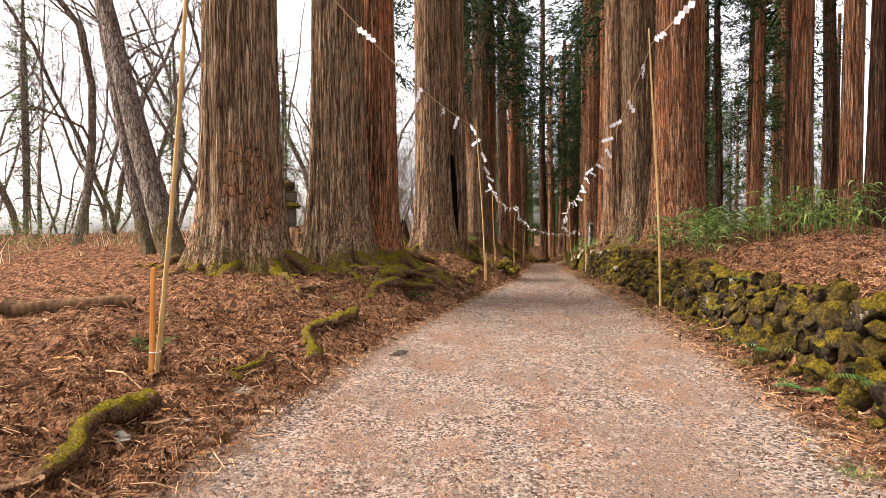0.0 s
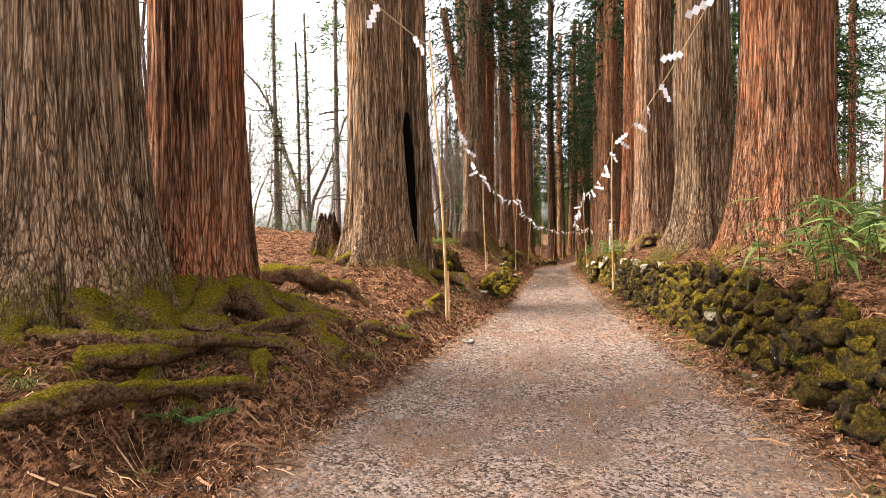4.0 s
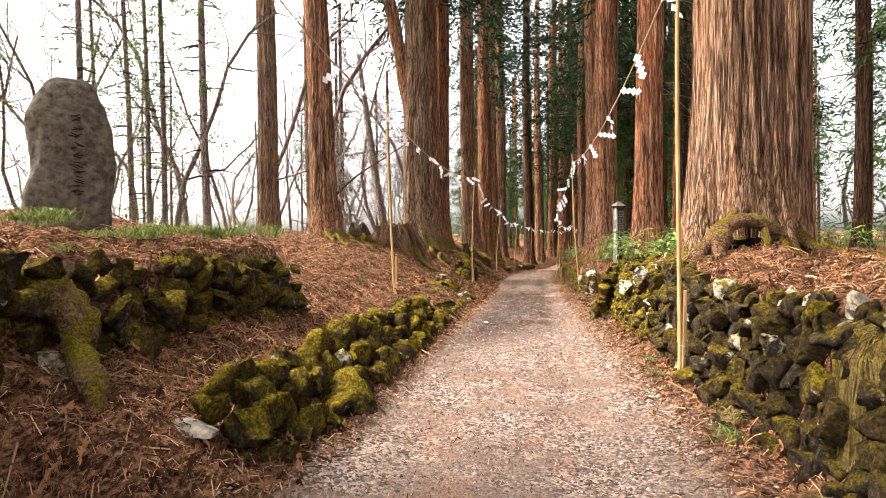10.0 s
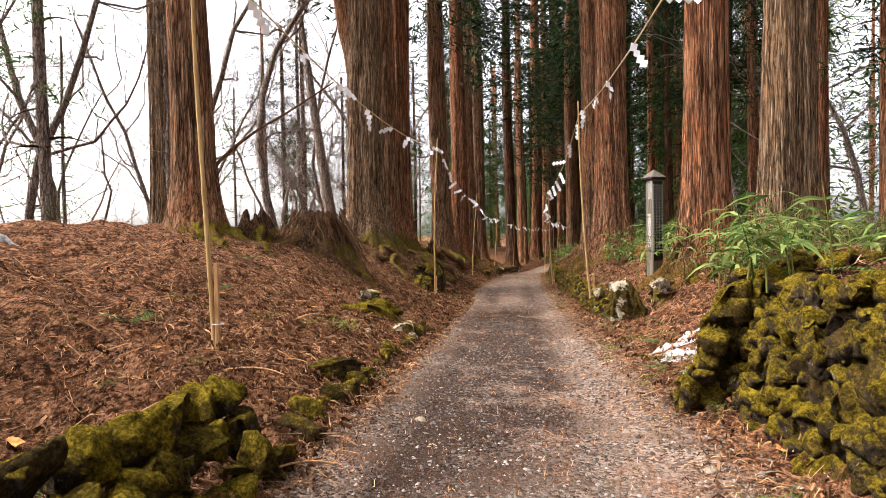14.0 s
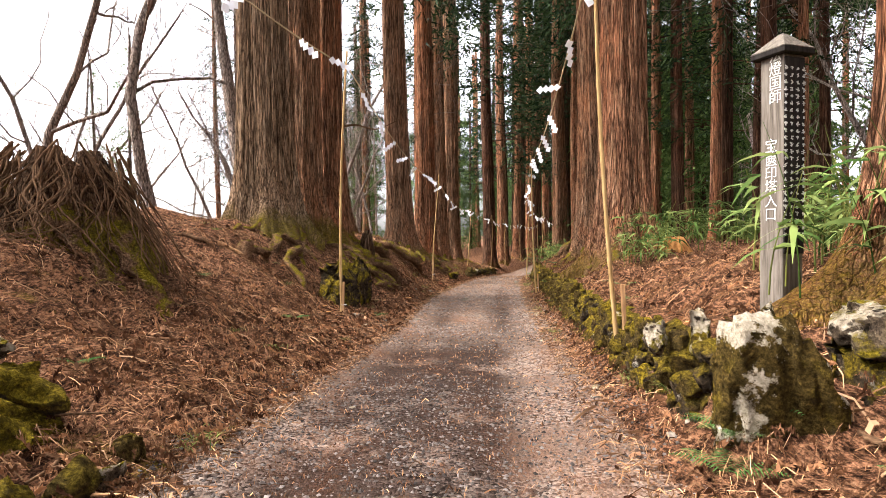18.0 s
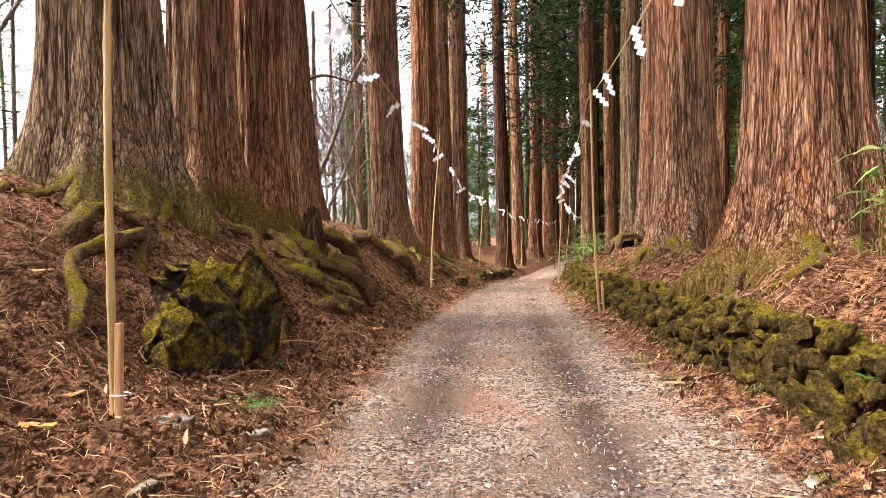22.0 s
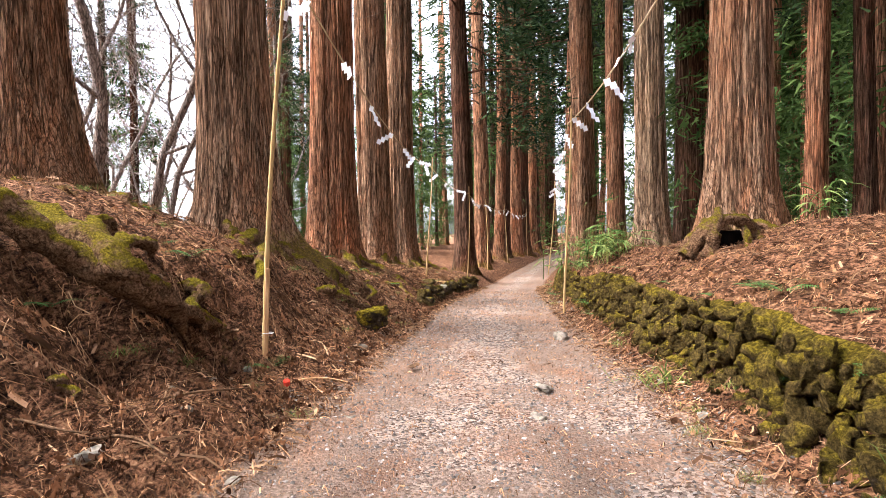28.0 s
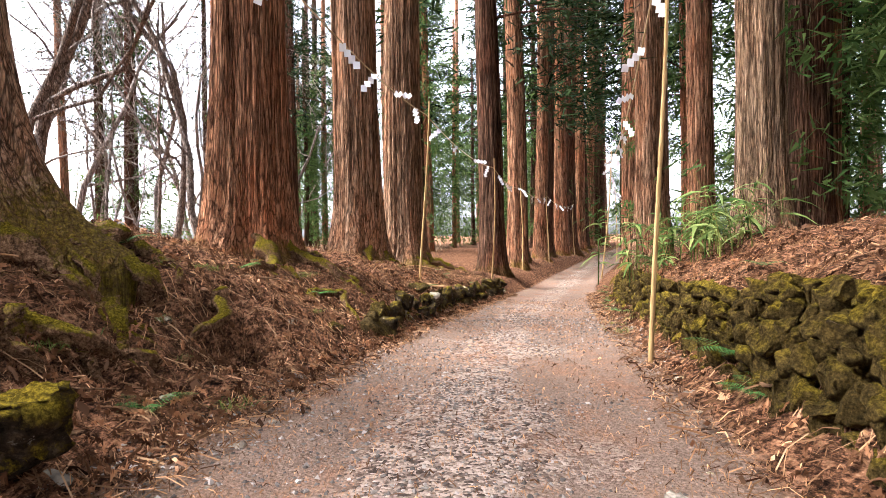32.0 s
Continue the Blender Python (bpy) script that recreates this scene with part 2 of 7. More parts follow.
def stone_material(name="mossy_stone", cover=0.05, lush=0.0, crust=0.0):
    """Dark rough stone with pale lichen and uneven cushions of ochre moss."""
    m, b = plain(name, 0.95)
    w = place(m)
    rnd = own_random(m)
    rock = ramp(m, noise_of(m, w, 16.0, 8, 0.75), [(0.34, (0.005, 0.004, 0.003)), (0.54, (0.048, 0.035, 0.023)), (0.74, (0.20, 0.14, 0.085))])
    pale = ramp(m, noise_of(m, w, 40.0, 6, 0.7), [(0.3, (0.16, 0.135, 0.105)), (0.6, (0.52, 0.47, 0.39))])
    rock = mix(m, band(m, calc(m, "ADD", noise_of(m, w, 9.0, 6, 0.7), calc(m, "MULTIPLY", rnd, 0.10)), 0.70, 0.75), rock, pale)
    fine = calc(m, "ADD", calc(m, "MULTIPLY", noise_of(m, w, 48.0, 6, 0.8), 0.55), calc(m, "MULTIPLY", noise_of(m, w, 12.0, 6, 0.75), 0.45))
    k = 1 + 2.4 * lush
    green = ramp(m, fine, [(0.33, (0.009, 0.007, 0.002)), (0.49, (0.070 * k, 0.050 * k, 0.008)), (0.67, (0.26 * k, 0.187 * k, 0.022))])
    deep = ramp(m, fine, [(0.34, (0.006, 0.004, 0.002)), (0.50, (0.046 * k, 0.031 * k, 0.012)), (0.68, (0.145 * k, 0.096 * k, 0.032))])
    # bright moss on upward faces, darker sides: growth and top light share this colour
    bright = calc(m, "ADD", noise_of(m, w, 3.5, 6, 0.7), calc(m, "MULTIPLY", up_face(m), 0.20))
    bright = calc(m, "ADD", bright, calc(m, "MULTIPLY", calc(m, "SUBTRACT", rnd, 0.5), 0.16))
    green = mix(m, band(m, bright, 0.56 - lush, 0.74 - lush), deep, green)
    grow = calc(m, "ADD", calc(m, "MULTIPLY", up_face(m), 0.22), noise_of(m, w, 6.0, 8, 0.75))
    grow = calc(m, "ADD", grow, calc(m, "MULTIPLY", calc(m, "SUBTRACT", 0.5, rnd), 0.34))
    fac = band(m, grow, 0.48 - cover, 0.62 - cover)
    h = calc(m, "ADD", noise_of(m, w, 30.0, 8, 0.78), calc(m, "MULTIPLY", noise_of(m, w, 8.0, 4, 0.6), 1.2))
    col = mix(m, fac, rock, green)
    if crust:
        cream = ramp(m, noise_of(m, w, 34.0, 7, 0.75), [(0.32, (0.13, 0.10, 0.065)), (0.46, (0.38, 0.32, 0.23)), (0.62, (0.62, 0.54, 0.42))])
        patch = calc(m, "ADD", noise_of(m, w, 3.6, 8, 0.72), calc(m, "MULTIPLY", up_face(m), 0.10))
        col = mix(m, band(m, patch, 0.62 - crust, 0.65 - crust), col, cream)
    return finish(m, b, col, h, 1.0, 0.05)


def pale_stone_material():
    m, b = plain("pale_lichen_stone", 0.95)
    w = place(m)
    pale = ramp(m, noise_of(m, w, 30.0, 8, 0.78), [(0.30, (0.15, 0.115, 0.075)), (0.44, (0.38, 0.31, 0.22)), (0.62, (0.60, 0.52, 0.40))])
    rock = ramp(m, noise_of(m, w, 24.0, 7, 0.75), [(0.36, (0.010, 0.008, 0.006)), (0.50, (0.085, 0.062, 0.042)), (0.66, (0.25, 0.185, 0.12))])
    patch = noise_of(m, w, 5.0, 8, 0.75)
    stone = mix(m, band(m, calc(m, "ADD", patch, calc(m, "MULTIPLY", up_face(m), 0.16)), 0.50, 0.55), rock, pale)
    green = ramp(m, noise_of(m, w, 55.0, 6, 0.8), MOSS)
    fac = band(m, calc(m, "ADD", calc(m, "MULTIPLY", up_face(m), 0.12), noise_of(m, coords(m, (1, 1, 1)), 3.4, 7, 0.72)), 0.54, 0.64)
    return finish(m, b, mix(m, fac, stone, green), calc(m, "ADD", patch, noise_of(m, w, 34.0, 8, 0.78)), 1.0, 0.05)


def ground_material():
    """Gravel track, needle litter and green patches, by the 'gravel' and 'wet' values of the sheet."""
    m, b = plain("forest_ground", 0.95)
    w = coords(m)
    track = attribute(m, "gravel")
    wet = attribute(m, "wet")
    big = noise_of(m, w, 1.1, 5, 0.6)
    mid = noise_of(m, w, 9.0, 5, 0.7)
    vor = node(m, "ShaderNodeTexVoronoi", Scale=55.0)
    m.node_tree.links.new(w, vor.inputs["Vector"])
    cells = vor.outputs["Color"]
    sep = node(m, "ShaderNodeSeparateColor")
    m.node_tree.links.new(cells, sep.inputs[0])
    tone = calc(m, "ADD", calc(m, "MULTIPLY", sep.outputs[0], 0.45), calc(m, "MULTIPLY", mid, 0.55))
    pebbles = ramp(m, tone, [(0.30, (0.055, 0.039, 0.031)), (0.46, (0.175, 0.127, 0.100)), (0.66, (0.35, 0.272, 0.22))])
    earth = ramp(m, noise_of(m, w, 60.0, 4, 0.7), [(0.3, (0.095, 0.063, 0.045)), (0.6, (0.225, 0.157, 0.118)), (0.8, (0.33, 0.243, 0.188))])
    gravel = mix(m, band(m, calc(m, "ADD", big, calc(m, "MULTIPLY", attribute(m, "worn"), 0.20)), 0.46, 0.60), pebbles, earth)
    needles = noise_of(m, coords(m, (1, 0.22, 1)), 70.0, 3, 0.7)
    gravel = mix(m, calc(m, "MULTIPLY", band(m, calc(m, "MULTIPLY", needles, calc(m, "ADD", mid, 0.5)), 0.60, 0.72), 0.7), gravel, (0.42, 0.20, 0.09))
    rust = calc(m, "MULTIPLY", band(m, noise_of(m, coords(m, (1, 0.45, 1)), 1.9, 6, 0.72), 0.48, 0.66), 0.62)
    gravel = mix(m, rust, gravel, ramp(m, noise_of(m, coords(m, (1, 0.3, 1)), 80.0, 4, 0.75), [(0.36, (0.06, 0.028, 0.016)), (0.52, (0.24, 0.115, 0.062)), (0.68, (0.42, 0.25, 0.155))]))
    damp = mix(m, 0.95, gravel, (0.22, 0.20, 0.20), "MULTIPLY")
    gravel = mix(m, calc(m, "MULTIPLY", wet, band(m, noise_of(m, w, 1.1, 5, 0.65), 0.30, 0.46)), gravel, damp)
    litter = ramp(m, calc(m, "ADD", calc(m, "MULTIPLY", noise_of(m, coords(m, (1, 0.4, 1)), 42.0, 5, 0.75), 0.6), calc(m, "MULTIPLY", mid, 0.4)),
                  [(0.39, (0.006, 0.003, 0.002)), (0.48, (0.060, 0.028, 0.015)), (0.56, (0.24, 0.115, 0.060)), (0.70, (0.46, 0.27, 0.155))])
    green = ramp(m, noise_of(m, w, 50.0, 4, 0.7), MOSS)
    litter = mix(m, calc(m, "MULTIPLY", band(m, noise_of(m, w, 1.3, 8, 0.8), 0.60, 0.72), 0.6), litter, green)
    edge = band(m, calc(m, "ADD", track, calc(m, "MULTIPLY", calc(m, "SUBTRACT", mid, 0.5), 0.9)), 0.35, 0.65)
    col = mix(m, edge, litter, gravel)
    h = calc(m, "ADD", calc(m, "MULTIPLY", vor.outputs["Distance"], -0.5), noise_of(m, w, 45.0, 6, 0.75))
    return finish(m, b, col, h, 1.0, 0.03)


def leaf_material(name, a, c, trans=0.25, rough=0.5, skew=0.0):
    m, b = plain(name, rough)
    isl = node(m, "ShaderNodeNewGeometry").outputs["Random Per Island"]
    col = ramp(m, isl, [(0.1, a), (0.9, c)] if not skew else [(0.0, a), (skew, tuple(p * 0.7 + q * 0.3 for p, q in zip(a, c))), (1.0, c)])
    m.node_tree.links.new(col, b.inputs["Base Color"])
    t = node(m, "ShaderNodeBsdfTranslucent")
    m.node_tree.links.new(col, t.inputs["Color"])
    mx = node(m, "ShaderNodeMixShader", Fac=trans)
    out = m.node_tree.nodes["Material Output"]
    L = m.node_tree.links
    L.new(b.outputs[0], mx.inputs[1]), L.new(t.outputs[0], mx.inputs[2]), L.new(mx.outputs[0], out.inputs["Surface"])
    return m


def grained(name, a, c, scale=(1, 1, 0.08), freq=40.0, rough=0.6, dist=0.004):
    m, b = plain(name, rough)
    n = noise_of(m, coords(m, scale), freq, 5, 0.65)
    return finish(m, b, ramp(m, n, [(0.3, a), (0.7, c)]), n, 0.7, dist)


M_ROOT, M_STONE, M_MOSSED, M_LUSH, M_PALE, M_GROUND = root_material(), stone_material(), stone_material("moss_covered_stone", 0.12, 0.07), stone_material("lush_moss_stone", 0.10, 0.16), pale_stone_material(), ground_material()
M_CAPPED = stone_material("moss_capped_stone", -0.03, 0.14)
M_CRUST = stone_material("lichen_crusted_stone", 0.08, 0.12, 0.07)
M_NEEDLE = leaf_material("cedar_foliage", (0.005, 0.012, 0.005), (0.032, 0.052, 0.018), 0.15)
# paler foliage copy with sunlight put into its colour
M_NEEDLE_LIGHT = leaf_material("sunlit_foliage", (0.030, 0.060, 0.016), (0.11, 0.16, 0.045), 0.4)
M_SASA = leaf_material("bamboo_grass_leaf", (0.040, 0.085, 0.018), (0.25, 0.31, 0.095), 0.35)
M_FERN = leaf_material("fern_leaf", (0.022, 0.065, 0.014), (0.09, 0.17, 0.045), 0.3)
M_GRASS = leaf_material("grass_blade", (0.035, 0.060, 0.012), (0.20, 0.21, 0.055), 0.3)
M_LITTER = leaf_material("dry_cedar_twig", (0.026, 0.010, 0.005), (0.60, 0.33, 0.165), 0.05, 0.9, 0.74)
M_TWIG = leaf_material("pale_dry_twig", (0.09, 0.042, 0.020), (0.42, 0.255, 0.14), 0.0, 0.9, 0.6)
M_FLAKE = leaf_material("bark_flake", (0.016, 0.007, 0.004), (0.50, 0.27, 0.15), 0.05, 0.9, 0.75)
M_WET_GRAVEL = leaf_material("damp_gravel_stone", (0.030, 0.024, 0.021), (0.17, 0.145, 0.128), 0.0, 0.7)
M_GRAVEL = leaf_material("gravel_stone", (0.060, 0.050, 0.044), (0.34, 0.295, 0.26), 0.0, 0.9, 0.7)
M_BAMBOO = grained("weathered_bamboo", (0.25, 0.145, 0.055), (0.48, 0.32, 0.145), rough=0.45)
M_FROND = leaf_material("dead_cedar_frond", (0.030, 0.012, 0.006), (0.36, 0.175, 0.085), 0.05, 0.9, 0.7)
M_STAKE = grained("orange_timber", (0.40, 0.145, 0.035), (0.58, 0.25, 0.075))
M_BRUSH = leaf_material("dry_brush", (0.22, 0.15, 0.09), (0.58, 0.46, 0.30), 0.3, 0.9)
M_SPLIT = grained("split_wood", (0.28, 0.14, 0.06), (0.55, 0.33, 0.17))
M_DEAD = grained("rotten_wood", (0.035, 0.020, 0.012), (0.17, 0.095, 0.050), freq=22.0, rough=0.95, dist=0.02)
M_ORANGE_WOOD = grained("torn_heartwood", (0.20, 0.075, 0.022), (0.52, 0.26, 0.09), freq=18.0, rough=0.9, dist=0.02)
M_POST = grained("grey_post_timber", (0.065, 0.053, 0.041), (0.20, 0.172, 0.140), rough=0.85)
M_DARK = grained("dark_weathered_paint", (0.012, 0.010, 0.009), (0.035, 0.030, 0.026), rough=0.8)
M_CARVED = grained("granite", (0.09, 0.075, 0.06), (0.30, 0.255, 0.20), (1, 1, 1), 16.0, 0.95, 0.01)
M_OLD_GRANITE = grained("dark_old_granite", (0.035, 0.029, 0.022), (0.16, 0.135, 0.10), (1, 1, 1), 14.0, 0.95, 0.015)
M_ROPE = grained("straw_rope", (0.36, 0.26, 0.14), (0.58, 0.45, 0.27), (1, 1, 1), 90.0, 0.9)
M_PAPER = grained("white_paper", (0.74, 0.73, 0.74), (0.84, 0.83, 0.84), (1, 1, 1), 8.0, 0.7)
M_LETTER = grained("pale_lettering", (0.42, 0.40, 0.36), (0.60, 0.58, 0.52), (1, 1, 1), 30.0, 0.9)
# near-black fill that puts the shade of hollows into colour
M_HOLLOW_SHADE = grained("painted_hollow_shade", (0.0015, 0.0012, 0.001), (0.006, 0.004, 0.003), rough=1.0)
M_SNOW = grained("old_snow", (0.10, 0.075, 0.06), (0.60, 0.59, 0.59), (1, 1, 1), 26.0, 0.6, 0.02)
M_RED = grained("faded_red_plastic", (0.42, 0.025, 0.015), (0.58, 0.06, 0.03), (1, 1, 1), 20.0, 0.5)
M_TIE = grained("white_wire", (0.6, 0.6, 0.6), (0.75, 0.75, 0.75), (1, 1, 1), 20.0)

# ---- the lie of the land: a track between a bank and a dry-stone wall ----
def table(y, ys, vs):
    return np.interp(y, ys, vs)


TRACK_Y = [-6, 0, 6, 12, 18, 24, 30, 36, 42, 48, 54, 60, 66, 72, 85, 110]
TRACK_LEFT = [-2.4, -2.0, -0.95, 0.6, 2.1, 3.15, 4.2, 5.2, 6.0, 7.5, 9.0, 10.9, 13.0, 15.3, 21, 33]
TRACK_RIGHT = [1.2, 1.75, 2.9, 3.7, 4.5, 5.55, 6.65, 7.75, 8.9, 10.1, 11.6, 13.3, 15.3, 17.7, 23.6, 36]
TRACK_Z = [0.03, 0.05, 0.10, 0.04, -0.12, -0.33, -0.63, -0.93, -1.14, -1.31, -1.56, -1.9, -2.22, -2.25, -2.1, -1.8]
BANK_Y = [-6, 0, 6, 12, 18, 24, 30, 36, 38, 39.5, 42, 48, 54, 62, 100]
BANK_A = [0, 0.6, 1.5, 3, 5, 9, 20, 60]
BANK_NEAR = [
    [0, .05, .12, .20, .20, .10, .0, .0], [0, .08, .18, .28, .28, .15, .0, .0], [0, .15, .35, .50, .50, .30, .1, .0],
    [0, .30, .60, .80, .80, .70, .3, .1], [0, .35, .70, 1.0, 1.25, 1.4, .9, .5], [0, .15, .32, .70, 1.2, 1.7, 1.2, .8],
    [0, .28, .62, 1.2, 1.75, 1.6, 1.0, .8], [0, .22, .62, 1.45, 1.95, 1.8, 1.1, 1.0]]
BANK_FAR = [
    [0, .10, .50, 1.5, 2.0, 1.8, 1.1, 1.0], [0, .30, .95, 1.7, 2.05, 1.9, 1.2, 1.0], [0, .32, 1.05, 1.8, 2.0, 1.9, 1.2, 1.0],
    [0, .22, 1.05, 1.7, 2.1, 2.0, 1.2, 1.0], [0, .36, .74, 1.1, 1.4, 1.4, 1.1, 1.0], [0, .35, .60, .90, 1.0, 1.0, .9, .9],
    [0, .30, .40, .50, .50, .50, .5, .5]]
BANK = np.array(BANK_NEAR + BANK_FAR)
SHELF_Y = [-6, 6, 12, 18, 23, 25.3, 25.7, 27.5, 28.7, 29.7, 30.3, 36, 42, 48, 54, 62, 100]
SHELF_A = [0, 0.3, 0.6, 1.5, 3, 6, 20, 60]
SHELF_NEAR = [
    [0, .05, .72, 1.0, 1.1, 1.2, 1.2, 1.2], [0, .05, .74, .95, 1.1, 1.25, 1.3, 1.3], [0, .05, .78, 1.05, 1.2, 1.25, 1.3, 1.3],
    [0, .06, .88, 1.05, 1.15, 1.2, 1.2, 1.2], [0, .06, .85, 1.05, 1.1, 1.2, 1.2, 1.2], [0, .05, .85, 1.0, 1.1, 1.2, 1.2, 1.2],
    [0, .05, .12, .35, .9, 1.1, 1.2, 1.2], [0, .06, .18, .5, .95, 1.1, 1.2, 1.2]]
SHELF_FAR = [
    [0, .05, .12, .45, .95, 1.1, 1.2, 1.2], [0, .05, .12, .75, 1.0, 1.1, 1.2, 1.2], [0, .13, .5, .85, 1.02, 1.1, 1.2, 1.2], [0, .15, .50, .85, 1.15, 1.25, 1.3, 1.3], [0, .15, .55, .95, 1.2, 1.3, 1.3, 1.3],
    [0, .15, .6, 1.0, 1.35, 1.5, 1.4, 1.4], [0, .15, .55, .9, 1.2, 1.3, 1.3, 1.3], [0, .12, .4, .6, .8, .9, 1.0, 1.0],
    [0, .1, .2, .3, .4, .5, .5, .5]]
SHELF = np.array(SHELF_NEAR + SHELF_FAR)


def two_way(y, a, ys, row_a, grid):
    """Heights from a table by stations along the track and steps away from it."""
    y, a = np.broadcast_arrays(np.asarray(y, float), np.asarray(a, float))
    cols = np.stack([np.interp(y, ys, grid[:, k]) for k in range(grid.shape[1])], -1)
    i = np.clip(np.searchsorted(row_a, a, side="right") - 1, 0, len(row_a) - 2)
    lo, hi = np.asarray(row_a, float)[i], np.asarray(row_a, float)[i + 1]
    f = np.clip((a - lo) / (hi - lo), 0, 1)
    return np.take_along_axis(cols, i[..., None], -1)[..., 0] * (1 - f) + np.take_along_axis(cols, i[..., None] + 1, -1)[..., 0] * f


LATTICE = np.random.RandomState(7).rand(64, 64)


def bumpy(x, y, seed=0):
    """Smooth noise from -1 to 1 over the plane, with a cell of one unit."""
    x, y = np.asarray(x, float) + 17.3 * seed, np.asarray(y, float) + 9.7 * seed
    i, j = np.floor(x).astype(int), np.floor(y).astype(int)
    u, v = x - i, y - j
    u, v = u * u * (3 - 2 * u), v * v * (3 - 2 * v)
    g = lambda a, c: LATTICE[a % 64, c % 64]
    return 2 * ((g(i, j) * (1 - u) + g(i + 1, j) * u) * (1 - v) + (g(i, j + 1) * (1 - u) + g(i + 1, j + 1) * u) * v) - 1


HOLLOWS = [(4.79, 41.05), (5.22, 41.71), (5.38, 42.94), (5.47, 45.53), (5.95, 45.42), (6.26, 46.32), (6.85, 50.96), (7.67, 51.08), (-0.49, 9.80)]
HOLLOWS_BACK = [(-1.31, 8.87), (0.34, 12.77), (0.97, 15.28), (1.51, 18.08), (0.70, 17.64), (4.84, 39.52), (5.04, 39.08), (5.18, 42.20), (6.51, 48.90), (3.17, 37.13)]


def land(x, y, pockets=True):
    """The height of the ground."""
    x, y = np.broadcast_arrays(np.asarray(x, float), np.asarray(y, float))
    xl, xr, zc = table(y, TRACK_Y, TRACK_LEFT), table(y, TRACK_Y, TRACK_RIGHT), table(y, TRACK_Y, TRACK_Z)
    aside = np.maximum(np.maximum(xl - x, x - xr), 0)
    s = np.clip((x - xl) / (xr - xl), 0, 1) * 2 - 1
    z = zc + 0.05 * np.abs(s) ** 3 - 0.025 * np.exp(-((np.abs(s) - 0.45) / 0.16) ** 2)
    z = z + np.where(x < xl, two_way(y, xl - x, BANK_Y, BANK_A, BANK), 0) + np.where(x > xr, two_way(y, x - xr, SHELF_Y, SHELF_A, SHELF), 0)
    edge = 0.95 + (y - 19.9) * 0.155
    terrace = np.clip((edge - x) / 0.12, 0, 1) * np.clip((y - 18.6) / 0.8, 0, 1) * np.clip((23.1 - y) / 0.15, 0, 1)
    z = np.where(terrace > 0, np.maximum(z, z * (1 - terrace) + terrace * (0.88 + 0.18 * np.clip(edge - x, 0, 3))), z)
    rough = np.clip(aside / 1.2, 0, 1)
    z = z + rough * (0.13 * bumpy(x * 0.9, y * 0.9) + 0.085 * bumpy(x * 2.3, y * 2.3, 1) + 0.05 * bumpy(x * 6, y * 6, 2))
    if pockets:
        for px, py in HOLLOWS + HOLLOWS_BACK:
            z = z - 0.38 * np.exp(-(((x - px) / 0.23) ** 2 + ((y - py) / 0.27) ** 2))
    return z + 0.008 * bumpy(x * 3, y * 3, 3) + 0.004 * bumpy(x * 11, y * 11, 4)


def height(x, y):
    return float(land(x, y))


# ---- making meshes ----
def make_mesh(name, verts, faces, mat, smooth=True, **values):
    verts = np.asarray(verts, float).reshape(-1, 3)
    faces = np.asarray(faces, int)
    me = bpy.data.meshes.new(name)
    k = faces.shape[1]
    me.vertices.add(len(verts)), me.loops.add(faces.size), me.polygons.add(len(faces))
    me.vertices.foreach_set("co", verts.ravel())
    me.loops.foreach_set("vertex_index", faces.ravel())
    me.polygons.foreach_set("loop_start", np.arange(0, faces.size, k))
    me.polygons.foreach_set("use_smooth", np.full(len(faces), smooth))
    me.update(calc_edges=True)
    for key, v in values.items():
        me.attributes.new(key, "FLOAT", "POINT").data.foreach_set("value", np.asarray(v, float).ravel())
    me.materials.append(mat)
    return me


def put(name, me, parent=None, at=None, label=""):
    ob = new(name, me)
    if parent is not None:
        ob.parent = parent
    if at is not None:
        ob.matrix_basis = at
    return tagged(ob, label)


def thing(name, at, label, category, group="", kind=""):
    ob = new(name)
    ob.empty_display_size = 0.2
    ob.matrix_basis = at
    return tagged(ob, label, category, group, kind)


def grid_faces(rows, cols, closed=True):
    r, c = np.meshgrid(np.arange(rows - 1), np.arange(cols if closed else cols - 1), indexing="ij")
    n = (c + 1) % cols
    return np.stack([r * cols + c, r * cols + n, (r + 1) * cols + n, (r + 1) * cols + c], -1).reshape(-1, 4)


def joined(pieces):
    """Verts and faces of many pieces as one."""
    vs, fs, n = [], [], 0
    for v, f in pieces:
        vs.append(v), fs.append(f + n)
        n += len(v)
    return np.concatenate(vs), np.concatenate(fs)


def tube(points, radii, sides=8, wobble=0.0, seed=0, flat=1.0):
    """A bent tapering tube along points."""
    p, r = np.asarray(points, float), np.asarray(radii, float)
    d = np.gradient(p, axis=0)
    d /= np.linalg.norm(d, axis=1)[:, None] + 1e-9
    ref = np.array([0, 0, 1.0]) if abs(d[:, 2]).mean() < 0.8 else np.array([1.0, 0, 0])
    a = np.cross(d, ref)
    a /= np.linalg.norm(a, axis=1)[:, None] + 1e-9
    b = np.cross(a, d)
    th = np.arange(sides) * 2 * np.pi / sides
    rr = r[:, None] * np.ones(sides)
    if wobble:
        rr = rr * (1 + wobble * bumpy(np.arange(len(p))[:, None] * 0.7 + seed * 3.1, th[None] * 1.6, seed))
    v = p[:, None] + rr[..., None] * (np.cos(th)[None, :, None] * a[:, None] + flat * np.sin(th)[None, :, None] * b[:, None])
    return v.reshape(-1, 3), grid_faces(len(p), sides)


